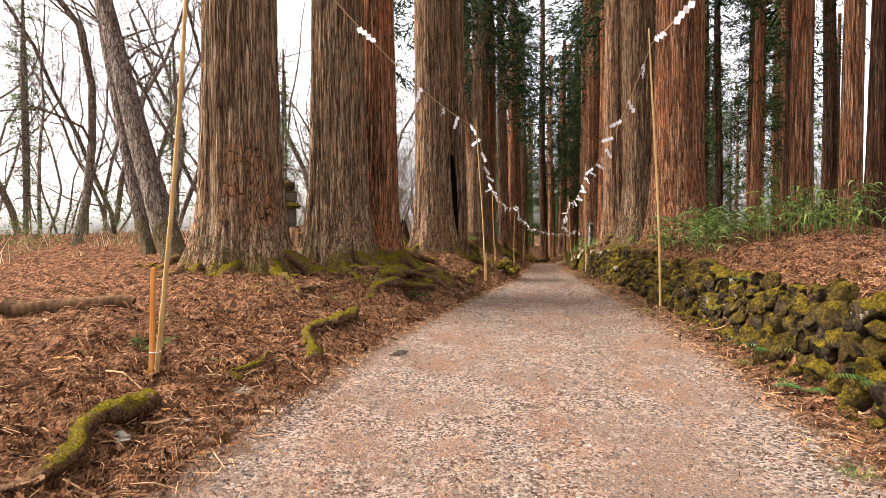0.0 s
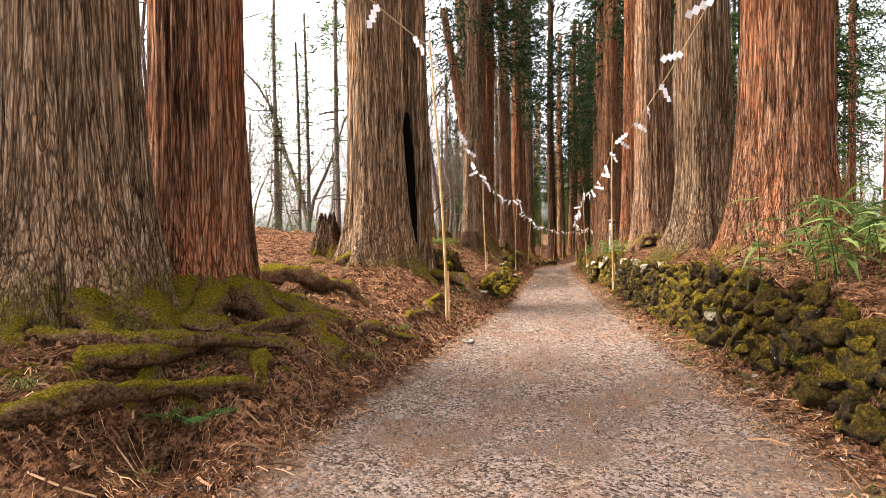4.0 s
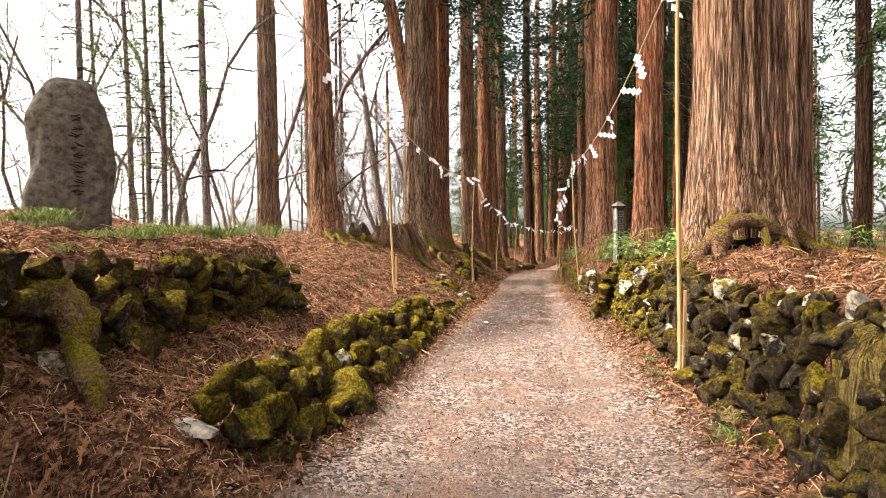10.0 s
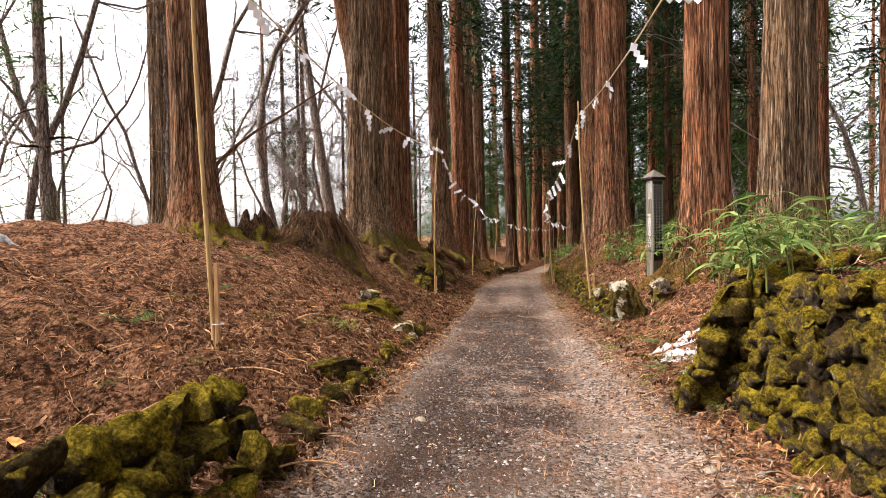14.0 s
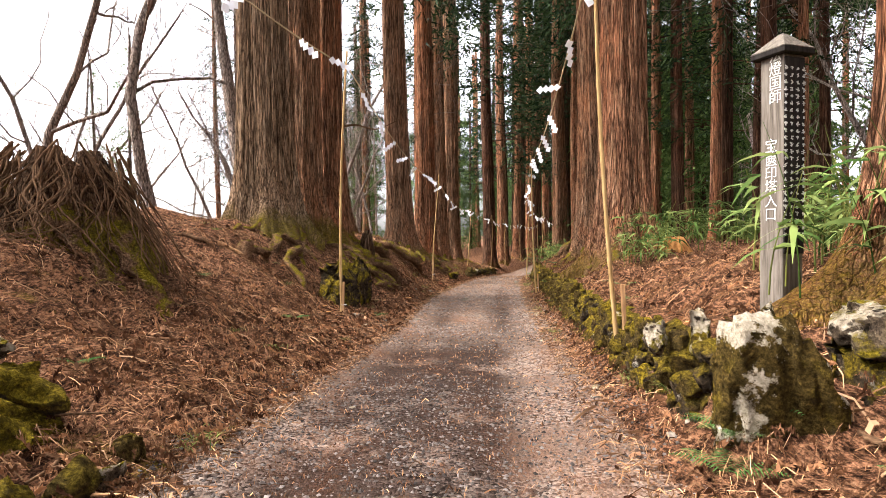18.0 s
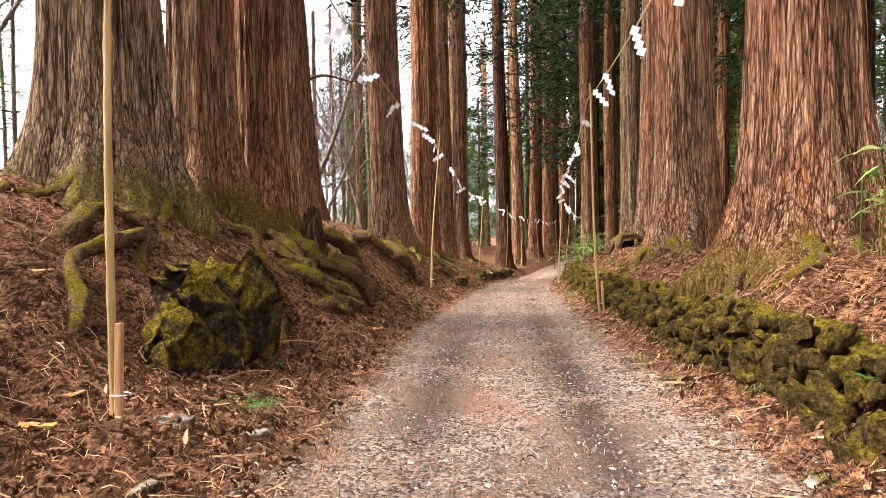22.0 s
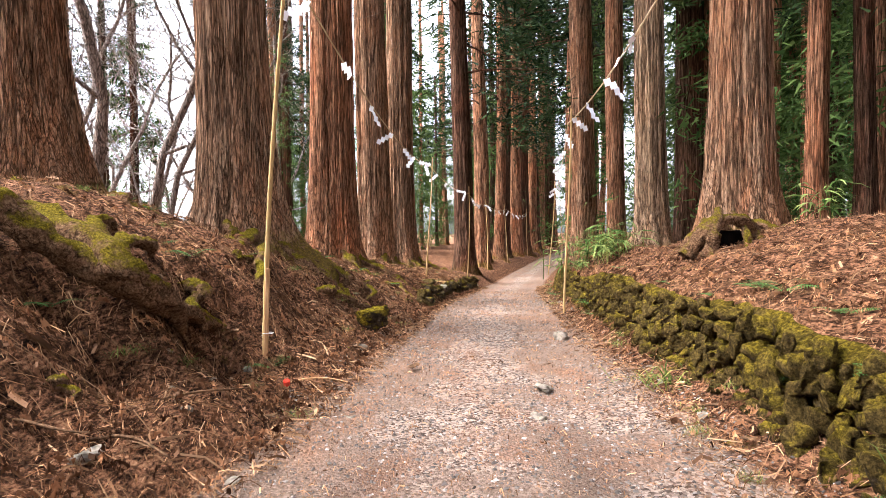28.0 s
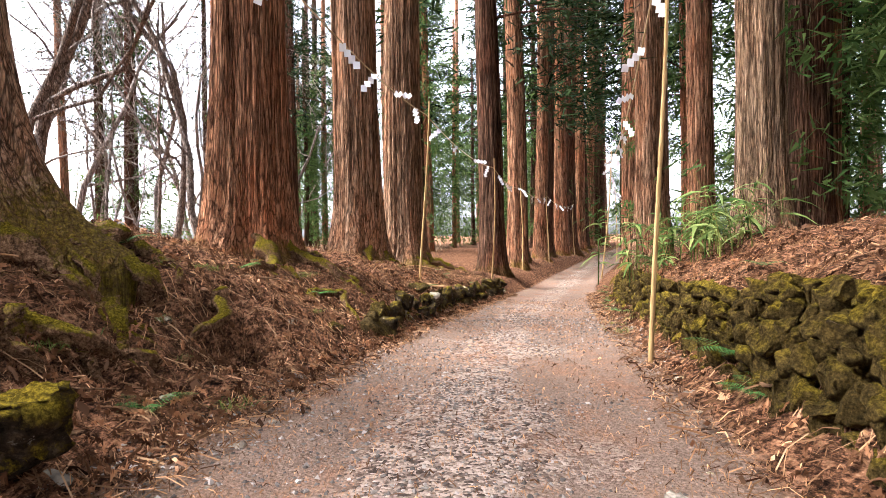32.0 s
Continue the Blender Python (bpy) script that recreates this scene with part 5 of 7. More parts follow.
def loose_root(points, r, seed, label="mossy surface root lying along the slope", up=0.0):
    """A thick gnarled root half sunk in the ground through plan points; up lifts its middle clear of the ground."""
    n = 40
    p = smooth_line([(a, b, float(land(a, b, False))) for a, b in points], n)
    f = np.linspace(0, 1, n)
    p[:, 0] += 0.05 * np.sin(f * 11 + seed)
    p[:, 2] += up * np.sin(np.pi * f) + r * (0.30 * np.sin(0.3 + f * 2.6) - 0.12 + 0.16 * np.sin(f * 9 + seed * 1.7) + 0.42)
    p[:, 2] -= 1.3 * r * (np.clip((f - 0.84) / 0.16, 0, 1) + np.clip((0.08 - f) / 0.08, 0, 1))
    v, q = tube(p, r * 0.66 * (1.0 - 0.45 * f) * np.clip((1 - f) / 0.14, 0.08, 1) * (1 + 0.16 * np.sin(f * 11 + seed) + 0.05 * np.sin(f * 29)), 16, 0.35, seed, 0.88)
    v = v + r * np.stack([0.09 * bumpy(v[:, 1] * 9 + 3, v[:, 2] * 9 + v[:, 0] * 7, seed % 9 + k) + 0.03 * bumpy(v[:, 1] * 25 + 3, v[:, 2] * 25 + v[:, 0] * 19, seed % 9 + k) for k in range(3)], -1)
    ob = put("tree_root", make_mesh("tree_root", v, q, M_ROOT))
    return tagged(ob, label, "tree root", "surface roots")


ROOTS_FIRST = [
    ([(-1.93, 10.69), (-1.39, 11.13), (-0.77, 11.16), (-0.33, 11.40), (-0.00, 11.39)], 0.122),
    ([(-1.13, 9.16), (-0.84, 9.62), (-0.51, 10.22), (-0.18, 10.59)], 0.103),
    ([(-1.12, 9.93), (-0.87, 10.29), (-0.60, 11.10), (-0.24, 11.98), (0.13, 11.69)], 0.103),
]
ROOTS_FIRST_MORE = [
    ([(-1.26, 7.43), (-1.18, 6.97), (-1.22, 6.67), (-1.31, 6.55), (-1.37, 6.40)], 0.094),
    ([(-1.96, 7.47), (-1.85, 7.71), (-1.79, 7.97)], 0.057),
]
ROOTS_START = [
    ([(-2.06, 3.85), (-2.01, 3.40), (-1.96, 2.92), (-2.03, 2.62)], 0.098),
    ([(-1.31, 5.43), (-1.42, 6.29), (-1.25, 7.60)], 0.078),
    ([(-1.70, 4.52), (-1.69, 4.88), (-1.57, 5.50)], 0.042),
    ([(-1.71, 10.40), (-0.89, 10.49), (-0.06, 11.60)], 0.10),
]
ROOTS_PASSED = [
    ([(-1.75, 13.60), (-1.14, 13.79), (-0.81, 13.95), (-0.60, 14.25), (-0.31, 14.50), (0.05, 14.61)], 0.19),
    ([(-0.62, 12.70), (-0.42, 12.82), (-0.28, 13.07), (-0.06, 13.33)], 0.07),
    ([(-0.60, 12.60), (-0.28, 12.64), (-0.08, 12.62), (0.11, 12.67)], 0.10),
    ([(0.20, 12.70), (0.36, 12.87), (0.56, 13.19), (0.83, 13.33)], 0.075),
    ([(0.56, 13.98), (0.66, 14.37), (0.80, 14.56)], 0.06),
    ([(0.80, 15.06), (0.90, 15.72), (1.03, 16.52)], 0.08),
]
ROOTS_SPLIT = [
    ([(0.31, 18.75), (0.66, 18.45), (1.05, 18.00), (1.43, 17.60), (1.66, 17.48), (1.95, 17.46)], 0.15),
    ([(0.58, 19.25), (0.81, 19.35), (1.13, 19.22), (1.42, 18.76)], 0.144),
    ([(1.17, 18.30), (1.35, 18.04), (1.50, 17.78)], 0.039),
]
ROOTS_CREST = [
    ([(3.46, 39.34), (3.32, 38.75), (3.41, 38.11), (3.60, 37.65), (3.85, 37.19)], 0.099),
    ([(3.00, 38.60), (3.08, 39.25), (3.44, 39.40)], 0.109),
    ([(2.89, 36.80), (3.07, 37.15), (3.19, 37.63)], 0.123),
]
ROOTS_BOULDER = [
    ([(4.09, 40.26), (4.29, 40.11), (4.51, 39.49), (4.74, 39.11), (4.89, 38.82)], 0.098),
    ([(3.68, 40.91), (4.04, 40.82), (4.31, 40.48)], 0.094),
    ([(3.60, 42.63), (4.25, 41.40), (4.63, 41.07), (4.94, 40.70), (5.31, 40.43)], 0.095),
    ([(4.82, 40.76), (5.11, 40.97), (5.45, 41.05)], 0.081),
]
ROOTS_BANK = [
    ([(4.25, 41.70), (4.51, 41.62), (4.81, 41.59), (5.00, 41.81), (5.27, 42.03), (5.52, 42.35)], 0.185),
    ([(4.10, 43.30), (4.50, 43.05), (4.84, 42.82), (5.05, 43.21), (5.32, 44.00)], 0.19),
    ([(4.70, 41.08), (4.88, 41.16), (5.11, 41.30), (5.35, 41.34), (5.47, 41.51)], 0.105),
    ([(4.15, 41.25), (4.39, 41.17), (4.67, 41.06), (4.87, 41.01), (5.05, 40.94)], 0.12),
    ([(4.40, 40.85), (4.64, 40.78), (4.85, 40.71), (5.05, 40.78), (5.32, 40.72)], 0.135),
    ([(4.95, 40.20), (5.04, 40.27), (5.12, 40.41), (5.22, 40.49)], 0.09),
    ([(4.80, 45.60), (5.10, 45.63), (5.55, 45.66), (5.92, 45.78), (6.16, 46.30)], 0.17),
    ([(4.65, 44.30), (4.76, 44.92), (4.96, 44.65)], 0.10),
    ([(4.77, 42.39), (4.97, 42.69), (5.15, 42.86), (5.28, 42.75)], 0.094),
]
ROOTS_HOLLOW = [
    ([(5.00, 46.07), (5.16, 46.20), (5.52, 45.95), (5.84, 45.70), (5.99, 45.84), (6.16, 46.22), (6.25, 47.10)], 0.17),
    ([(6.02, 46.76), (6.09, 46.62), (6.17, 46.35)], 0.09),
    ([(5.37, 46.28), (5.30, 46.73), (5.22, 47.07)], 0.095),
    ([(5.50, 46.40), (5.63, 46.52), (5.70, 46.78)], 0.09),
    ([(5.86, 44.92), (5.91, 44.91), (6.00, 44.84)], 0.035),
]
ROOTS_BEND = [
    ([(6.07, 49.33), (6.27, 48.75), (6.29, 48.25), (6.34, 47.95), (6.44, 47.68)], 0.082),
    ([(6.07, 48.10), (6.16, 48.17), (6.23, 48.31)], 0.043),
    ([(6.83, 49.61), (6.97, 49.63), (7.13, 49.79)], 0.076),
    ([(6.42, 51.79), (6.75, 51.22), (7.16, 51.07)], 0.084),
    ([(7.01, 49.93), (7.35, 50.12), (7.44, 50.27)], 0.059),
]
ROOTS_LAST = [
    ([(6.55, 51.82), (6.61, 51.31), (6.80, 51.14), (7.06, 50.90), (7.17, 50.94)], 0.081),
    ([(7.40, 51.40), (7.51, 51.38), (7.53, 51.08), (7.49, 50.80)], 0.069),
    ([(6.88, 49.89), (7.07, 49.92), (7.22, 50.00), (7.37, 49.97)], 0.079),
    ([(7.85, 53.17), (8.10, 53.65), (8.39, 52.97)], 0.07),
    ([(6.48, 50.89), (6.67, 50.87), (6.88, 50.68)], 0.068),
]
for k, (pts, r) in enumerate(ROOTS_START + ROOTS_FIRST + ROOTS_FIRST_MORE + ROOTS_PASSED + ROOTS_SPLIT + ROOTS_CREST + ROOTS_BOULDER + ROOTS_BANK + ROOTS_HOLLOW + ROOTS_BEND + ROOTS_LAST):
    loose_root(pts, r * 1.3, 50 + k, "thick gnarled root with yellow-green moss bridging dark hollows" if r > 0.09 else "mossy surface root lying along the slope", (0.7 if pts[0][1] > 17 else 0.3) * r)


# ---- boulders and single stones ----
def boulder(x, y, z, sx, sy, sz, turn, seed, mat, label, group="", cuts=9, power=0.66, craggy=0.0, rugged=1.0):
    v, f = stone_verts(seed, 5 if craggy else 4, cuts, power)
    if craggy:
        for k, (freq, deep) in enumerate(((3.0, 0.5), (6.5, 0.34), (14.0, 0.20), (30.0, 0.10))):
            v = v * (1 + craggy * deep * bumpy(v[:, 0] * freq + v[:, 2] * freq * 0.6 + 7, v[:, 1] * freq - v[:, 2] * freq * 0.8 + 5, seed + k)[:, None])
    v = v + rugged * np.stack([0.06 * bumpy(v[:, 1] * 6 + 3, v[:, 2] * 6 + v[:, 0] * 5, seed + k) + 0.045 * bumpy(v[:, 1] * 15 + 3, v[:, 2] * 15 + v[:, 0] * 12, seed + k) for k in range(3)], -1)
    if max(sx, sy, sz) > 1.0:
        v = v + 0.05 * rugged * np.stack([bumpy(v[:, 1] * 9, v[:, 2] * 9 + v[:, 0] * 7, seed + k) for k in range(3)], -1)
    ob = put("boulder" if max(sx, sy, sz) > 0.5 else "rock", make_mesh("boulder", v * np.array([sx, sy, sz]), f, mat), None, pose(x, y, z, 0, 0, turn))
    return tagged(ob, label, "rock", group)


boulder(4.34, 38.0, -0.72, 1.08, 1.2, 1.5, 8, 64, M_CAPPED, "large block-shaped boulder capped with yellow-green moss", "", 7, 0.6, 0.16)
boulder(7.17, 29.97, -0.32, 0.50, 0.52, 1.04, 30, 69, M_CRUST, "tall rounded boulder crusted with cream lichen and moss", "", 4, 0.72, 0.06, 0.3)
boulder(7.66, 29.93, 0.10, 0.46, 0.40, 0.26, 40, 63, M_PALE, "flat white-topped stone on the low wall")
boulder(7.0, 30.85, -0.14, 0.2, 0.22, 0.24, 0, 64, M_PALE, "pale lichened stone set in the bank")
boulder(7.16, 30.6, -0.02, 0.24, 0.2, 0.28, 50, 61, M_PALE, "pale broken stone set in the bank")
boulder(7.64, 29.95, -0.30, 0.60, 0.5, 0.80, 70, 65, M_MOSSED, "dark mossy block in the low wall")
boulder(8.1, 29.65, -0.12, 0.66, 0.5, 0.80, 20, 61, M_MOSSED, "mossy boulder with a ferny top")
boulder(8.55, 29.2, -0.02, 0.5, 0.5, 0.70, 60, 66, M_MOSSED, "dark mossy stone set in the bank")
boulder(3.48, 30.2, -0.25, 0.95, 0.85, 0.72, 30, 66, M_LUSH, "squat dark mossy boulder on the bank foot", craggy=0.18)
boulder(3.3, 30.35, 0.02, 0.42, 0.3, 0.18, 30, 63, M_PALE, "flat pale stone on a mossy boulder")
boulder(3.78, 29.5, -0.42, 0.4, 0.4, 0.36, 10, 65, M_PALE, "mossy stone with a white patch")
boulder(3.3, 26.6, -0.30, 0.42, 0.5, 0.34, 80, 67, M_STONE, "low mossy stone on the bank foot")
boulder(1.86, 18.96, 0.14, 0.40, 0.20, 0.09, -40, 68, M_CARVED, "flat grey slab leaning on mossy stones", rugged=0.3)


def snow_patch(x, y, sx, sy, seed, label):
    """A thin melting patch with a ragged rim that follows the ground."""
    rng = np.random.RandomState(seed)
    around, rings = 64, 12
    t = np.arange(around) * 2 * np.pi / around
    rim = 1 + 0.35 * bumpy(np.cos(t) * 1.6 + 5, np.sin(t) * 1.6 + 5, seed) + 0.28 * bumpy(np.cos(t) * 5 + 9, np.sin(t) * 5 + 9, seed + 1)
    f = np.linspace(0.03, 1, rings)[:, None]
    px, py = x + sx * f * rim * np.cos(t), y + sy * f * rim * np.sin(t)
    pz = land(px, py) + 0.04 * (1 - f**3) - 0.012 + 0.06 * (bumpy(px * 7, py * 7, seed) - 0.2) + 0.03 * bumpy(px * 19, py * 19, seed)
    ob = put("snow_patch", make_mesh("snow_patch", np.stack([px, py, pz], -1), grid_faces(rings, around), M_SNOW))
    return tagged(ob, label, "snow", "old snow")


snow_patch(6.75, 27.15, 0.30, 0.62, 3, "patch of old melting snow beside the track")
snow_patch(7.2, 27.7, 0.25, 0.35, 4, "small patch of dirty melting snow")
for k, (x, y, wide) in enumerate([(-0.8, 28.4, .30), (0.35, 25.6, .22), (0.1, 26.9, .26), (-0.5, 27.5, .2), (0.7, 26.3, .16)]):
    snow_patch(x, y, wide * 0.7, wide * 0.14, 20 + k, "thin patch of melting snow among the litter on the bank")
boulder(7.46, 49.0, -0.98, 0.46, 0.36, 0.34, 20, 71, M_LUSH, "yellow moss-covered stone on the slope")
for k, (x, y, s, mat) in enumerate([(-1.55, 4.4, .17, M_CARVED), (-0.5, 6.0, .2, M_CARVED), (1.4, 13.9, .26, M_CARVED), (4.45, 17.9, .12, M_CARVED), (4.75, 36.5, .2, M_CARVED), (5.15, 36.6, .18, M_CARVED),
                                    (7.35, 48.0, .22, M_CARVED), (9.9, 48.7, .34, M_CARVED), (6.3, 43.6, .2, M_CARVED), (7.1, 41.8, .3, M_CARVED), (6.2, 44.5, .16, M_CARVED), (8.9, 46.3, .2, M_CARVED), (8.6, 45.6, .15, M_CARVED),
                                    (-1.9, 3.3, .14, M_CARVED), (-1.7, 3.7, .1, M_CARVED), (6.3, 52.6, .3, M_STONE), (8.8, 55.2, .34, M_STONE), (9.0, 56.4, .4, M_STONE), (8.2, 52.4, .26, M_STONE), (2.9, 28.9, .28, M_STONE), (3.4, 29.4, .22, M_STONE)]):
    boulder(x, y, height(x, y) + s * 0.05, s, s * 0.8, s * 0.5, 40 * k, 72 + k % 6, mat, "small grey stone lying at the edge of the track" if mat is M_CARVED else "small mossy stone at the foot of the bank", "loose stones")


# ---- stone pagoda, inscribed stone and signpost ----
def pagoda(x, y):
    z = height(x, y)
    t = thing("stone_pagoda", pose(x, y, z - 0.03, 0, 0, 12), "small mossy stone pagoda with a ball on top", "stone lantern")

    def block(name, z0, z1, w0, w1, bev=0.03, round_top=0.0):
        bm = bmesh.new()
        bmesh.ops.create_cube(bm, size=1.0)
        for v in bm.verts:
            w = w1 if v.co.z > 0 else w0
            v.co = Vector((v.co.x * w, v.co.y * w, z1 if v.co.z > 0 else z0))
        bmesh.ops.bevel(bm, geom=bm.edges[:], offset=bev, segments=2, affect="EDGES")
        me = bpy.data.meshes.new(name)
        bm.to_mesh(me), bm.free()
        me.materials.append(M_MOSSED if name in ("roof", "base", "cap") else M_OLD_GRANITE)
        put(name, me, t)

    block("plinth", -0.1, 0.12, 1.0, 0.95)
    block("base", 0.12, 0.42, 0.75, 0.95, 0.06)
    block("shaft", 0.42, 1.15, 0.62, 0.60)
    block("roof", 1.15, 1.42, 1.12, 0.72, 0.07)
    block("neck", 1.42, 1.78, 0.66, 0.70)
    block("cap", 1.74, 1.84, 0.74, 0.66, 0.03)
    bm = bmesh.new()
    bmesh.ops.create_uvsphere(bm, u_segments=20, v_segments=12, radius=0.26)
    for v in bm.verts:
        v.co.z = v.co.z * 1.05 + 2.02
    me = bpy.data.meshes.new("ball")
    bm.to_mesh(me), bm.free()
    me.materials.append(M_STONE)
    put("ball", me, t)


pagoda(-6.37, 23.4)


def inscribed_stone(x, y, z, h, w):
    t = thing("inscribed_stone", pose(x, y, z, 0, 2, 25), "tall upright natural stone with a carved inscription", "stone monument")
    q = np.linspace(-0.15, 1, 30)
    th = np.arange(40) * 2 * np.pi / 40
    T, Q = np.meshgrid(th, q)
    prof = np.where(Q < 0.7, 1.0 - 0.05 * Q, 1.0 - 0.05 * Q - 1.15 * np.clip(Q - 0.7, 0, 1) ** 1.2 * 1.7)
    prof = prof * np.where(Q > 0.97, 0.75, 1)
    sx, sy = np.sign(np.cos(T)) * np.abs(np.cos(T)) ** 0.6, np.sign(np.sin(T)) * np.abs(np.sin(T)) ** 0.6
    n = 1 + 0.09 * bumpy(T * 1.3 + 9, Q * 5, 3) + 0.05 * bumpy(T * 4, Q * 13, 5)
    v = np.stack([sx * prof * n * w / 2 + 0.05 * bumpy(Q * 3, Q * 0, 2), sy * prof * n * w * 0.28, Q * h], -1)
    put("body", make_mesh("body", v, grid_faces(30, 40), M_OLD_GRANITE), t)
    rng = np.random.RandomState(5)
    for k in range(9):
        bm = bmesh.new()
        for _ in range(4):
            bmesh.ops.create_cube(bm, size=1.0, matrix=Matrix.Translation((0.08 + rng.uniform(-.035, .035), -w * 0.285, h * 0.72 - k * 0.095 + rng.uniform(-.03, .03))) @ Matrix.Rotation(rng.uniform(-.5, .5), 4, "Y") @ Matrix.Diagonal((rng.uniform(.03, .09), 0.012, 0.010, 1)))
        me = bpy.data.meshes.new("carved_mark")
        bm.to_mesh(me), bm.free()
        me.materials.append(M_DARK)
        put("carved_mark", me, t)


inscribed_stone(-0.70, 22.0, height(-0.70, 22.0) + 0.0, 1.5, 0.76)


def signpost(x, y, z, h, turn):
    t = thing("signpost", pose(x, y, z, 0, 0, turn), "square weathered wooden post with vertical lettering and a small roof", "signpost")
    w = 0.19

    def box(name, sx, sy, z0, z1, mat, dx=0.0, dy=0.0, top=1.0):
        bm = bmesh.new()
        bmesh.ops.create_cube(bm, size=1.0)
        for v in bm.verts:
            k = top if v.co.z > 0 else 1.0
            v.co = Vector((v.co.x * sx * k + dx, v.co.y * sy * k + dy, z1 if v.co.z > 0 else z0))
        bmesh.ops.bevel(bm, geom=bm.edges[:], offset=0.006, segments=1, affect="EDGES")
        me = bpy.data.meshes.new(name)
        bm.to_mesh(me), bm.free()
        me.materials.append(mat)
        return put(name, me, t)

    post = box("post", w, w, -0.3, h - 0.1, M_POST)
    board = box("side_board", 0.008, w * 0.98, 0.42, h - 0.12, M_DARK, w / 2 + 0.004)
    box("eaves", w * 1.5, w * 1.5, h - 0.1, h - 0.06, M_DARK)
    box("roof", w * 1.55, w * 1.55, h - 0.06, h + 0.07, M_POST, top=0.12)

    def letters(text, size, px, py, pz, rot, name):
        cu = bpy.data.curves.new(name, "FONT")
        cu.body, cu.size, cu.align_x, cu.space_line, cu.extrude = text, size, "CENTER", 0.92, 0.001
        ob = new(name, cu)
        bpy.context.view_layer.update()
        me = bpy.data.meshes.new_from_object(ob.evaluated_get(bpy.context.evaluated_depsgraph_get()))
        bpy.data.objects.remove(ob)
        me.materials.clear(), me.materials.append(M_LETTER)
        return put(name, me, post, pose(px, py, pz, *rot), "white painted lettering")

    letters("\n".join("宝篋印塔入口"), 0.105, 0.0, -w / 2 - 0.004, h * 0.60, (90, 0, 0), "lettering")
    letters("\n".join("法燈国師"), 0.105, 0.03, -w / 2 - 0.004, h * 0.93, (90, 0, 0), "lettering")
    rng = np.random.RandomState(3)
    for col in range(4):
        bm = bmesh.new()
        zz = h - 0.2
        while zz > 0.55:
            s = rng.uniform(0.018, 0.034)
            for _ in range(2):
                bmesh.ops.create_cube(bm, size=1.0, matrix=Matrix.Translation((w / 2 + 0.010, -0.085 + col * 0.055 + rng.uniform(-.006, .006), zz + rng.uniform(-.01, .01))) @ Matrix.Rotation(rng.uniform(-.7, .7), 4, "X") @ Matrix.Diagonal((0.003, s, 0.006, 1)))
            bmesh.ops.create_cube(bm, size=1.0, matrix=Matrix.Translation((w / 2 + 0.010, -0.085 + col * 0.055, zz)) @ Matrix.Diagonal((0.003, 0.006, s, 1)))
            zz -= 0.048
        me = bpy.data.meshes.new("small_writing")
        bm.to_mesh(me), bm.free()
        me.materials.append(M_LETTER)
        tagged(put("small_writing", me, board), kind="stuff")
    return t


signpost(8.15, 31.32, height(8.15, 31.32) - 0.02, 1.90 - height(8.15, 31.32), -76)


# ---- undergrowth ----
def sasa_mesh(seed, stems, tall):
    rng = np.random.RandomState(seed)
    base, way, lens = [], [], []
    ps = []
    for _ in range(stems):
        x, y = rng.normal(size=2) * 0.22
        a, L = rng.uniform(0, 6.28), tall * rng.uniform(0.6, 1.0)
        f = np.linspace(0, 1, 6)
        pts = np.stack([x + np.cos(a) * 0.25 * L * f**2, y + np.sin(a) * 0.25 * L * f**2, L * f], -1)
        ps.append(tube(pts, 0.006 * (1.2 - f), 4))
        for _ in range(9):
            k = rng.uniform(0.45, 1.0)
            b = a + rng.normal() * 1.3
            base.append(pts[int(k * 5)])
            way.append([math.cos(b), math.sin(b), rng.uniform(-0.1, 0.6)])
            lens.append(rng.uniform(0.16, 0.34))
    base, way = np.array(base), unit(np.array(way))
    side = unit(np.cross(way, [0, 0, 1.0]) + rng.normal(size=way.shape) * 0.25)
    v, q = leaf_quads(base, way, side, np.array(lens), 0.042, 0.55, 3)
    return make_mesh("leaves", v, q, M_SASA), make_mesh("stems", *joined(ps), M_GRASS)


sasa = []
for k in range(4):
    t = thing("bamboo_grass", pose(0, -500 - 3 * k, 0), "clump of bright green bamboo grass", "plant", "bamboo grass")
    a, b = sasa_mesh(90 + k, 9 + 3 * k, 0.75 + 0.1 * k)
    tagged(put("leaves", a, t), kind="stuff")
    tagged(put("stems", b, t), kind="stuff")
    sasa.append(t)


def fern_mesh(seed, fronds=7, size=0.38):
    rng = np.random.RandomState(seed)
    base, way, lens = [], [], []
    for _ in range(fronds):
        a, L = rng.uniform(0, 6.28), size * rng.uniform(0.7, 1.1)
        for f in np.linspace(0.12, 1, 15):
            p = np.array([math.cos(a) * L * f, math.sin(a) * L * f, L * (0.75 * f - 0.55 * f * f)])
            for s in (-1, 1):
                b = a + s * 1.25
                base.append(p), way.append([math.cos(b), math.sin(b), -0.1]), lens.append(L * 0.26 * math.sin(math.pi * min(f * 0.85 + 0.12, 1)) + 0.01)
    base, way = np.array(base), unit(np.array(way))
    side = unit(np.cross(way, [0, 0, 1.0]))
    return make_mesh("fern", *leaf_quads(base, way, side, np.array(lens), size * 0.05, 0.1, 1), M_FERN, False)


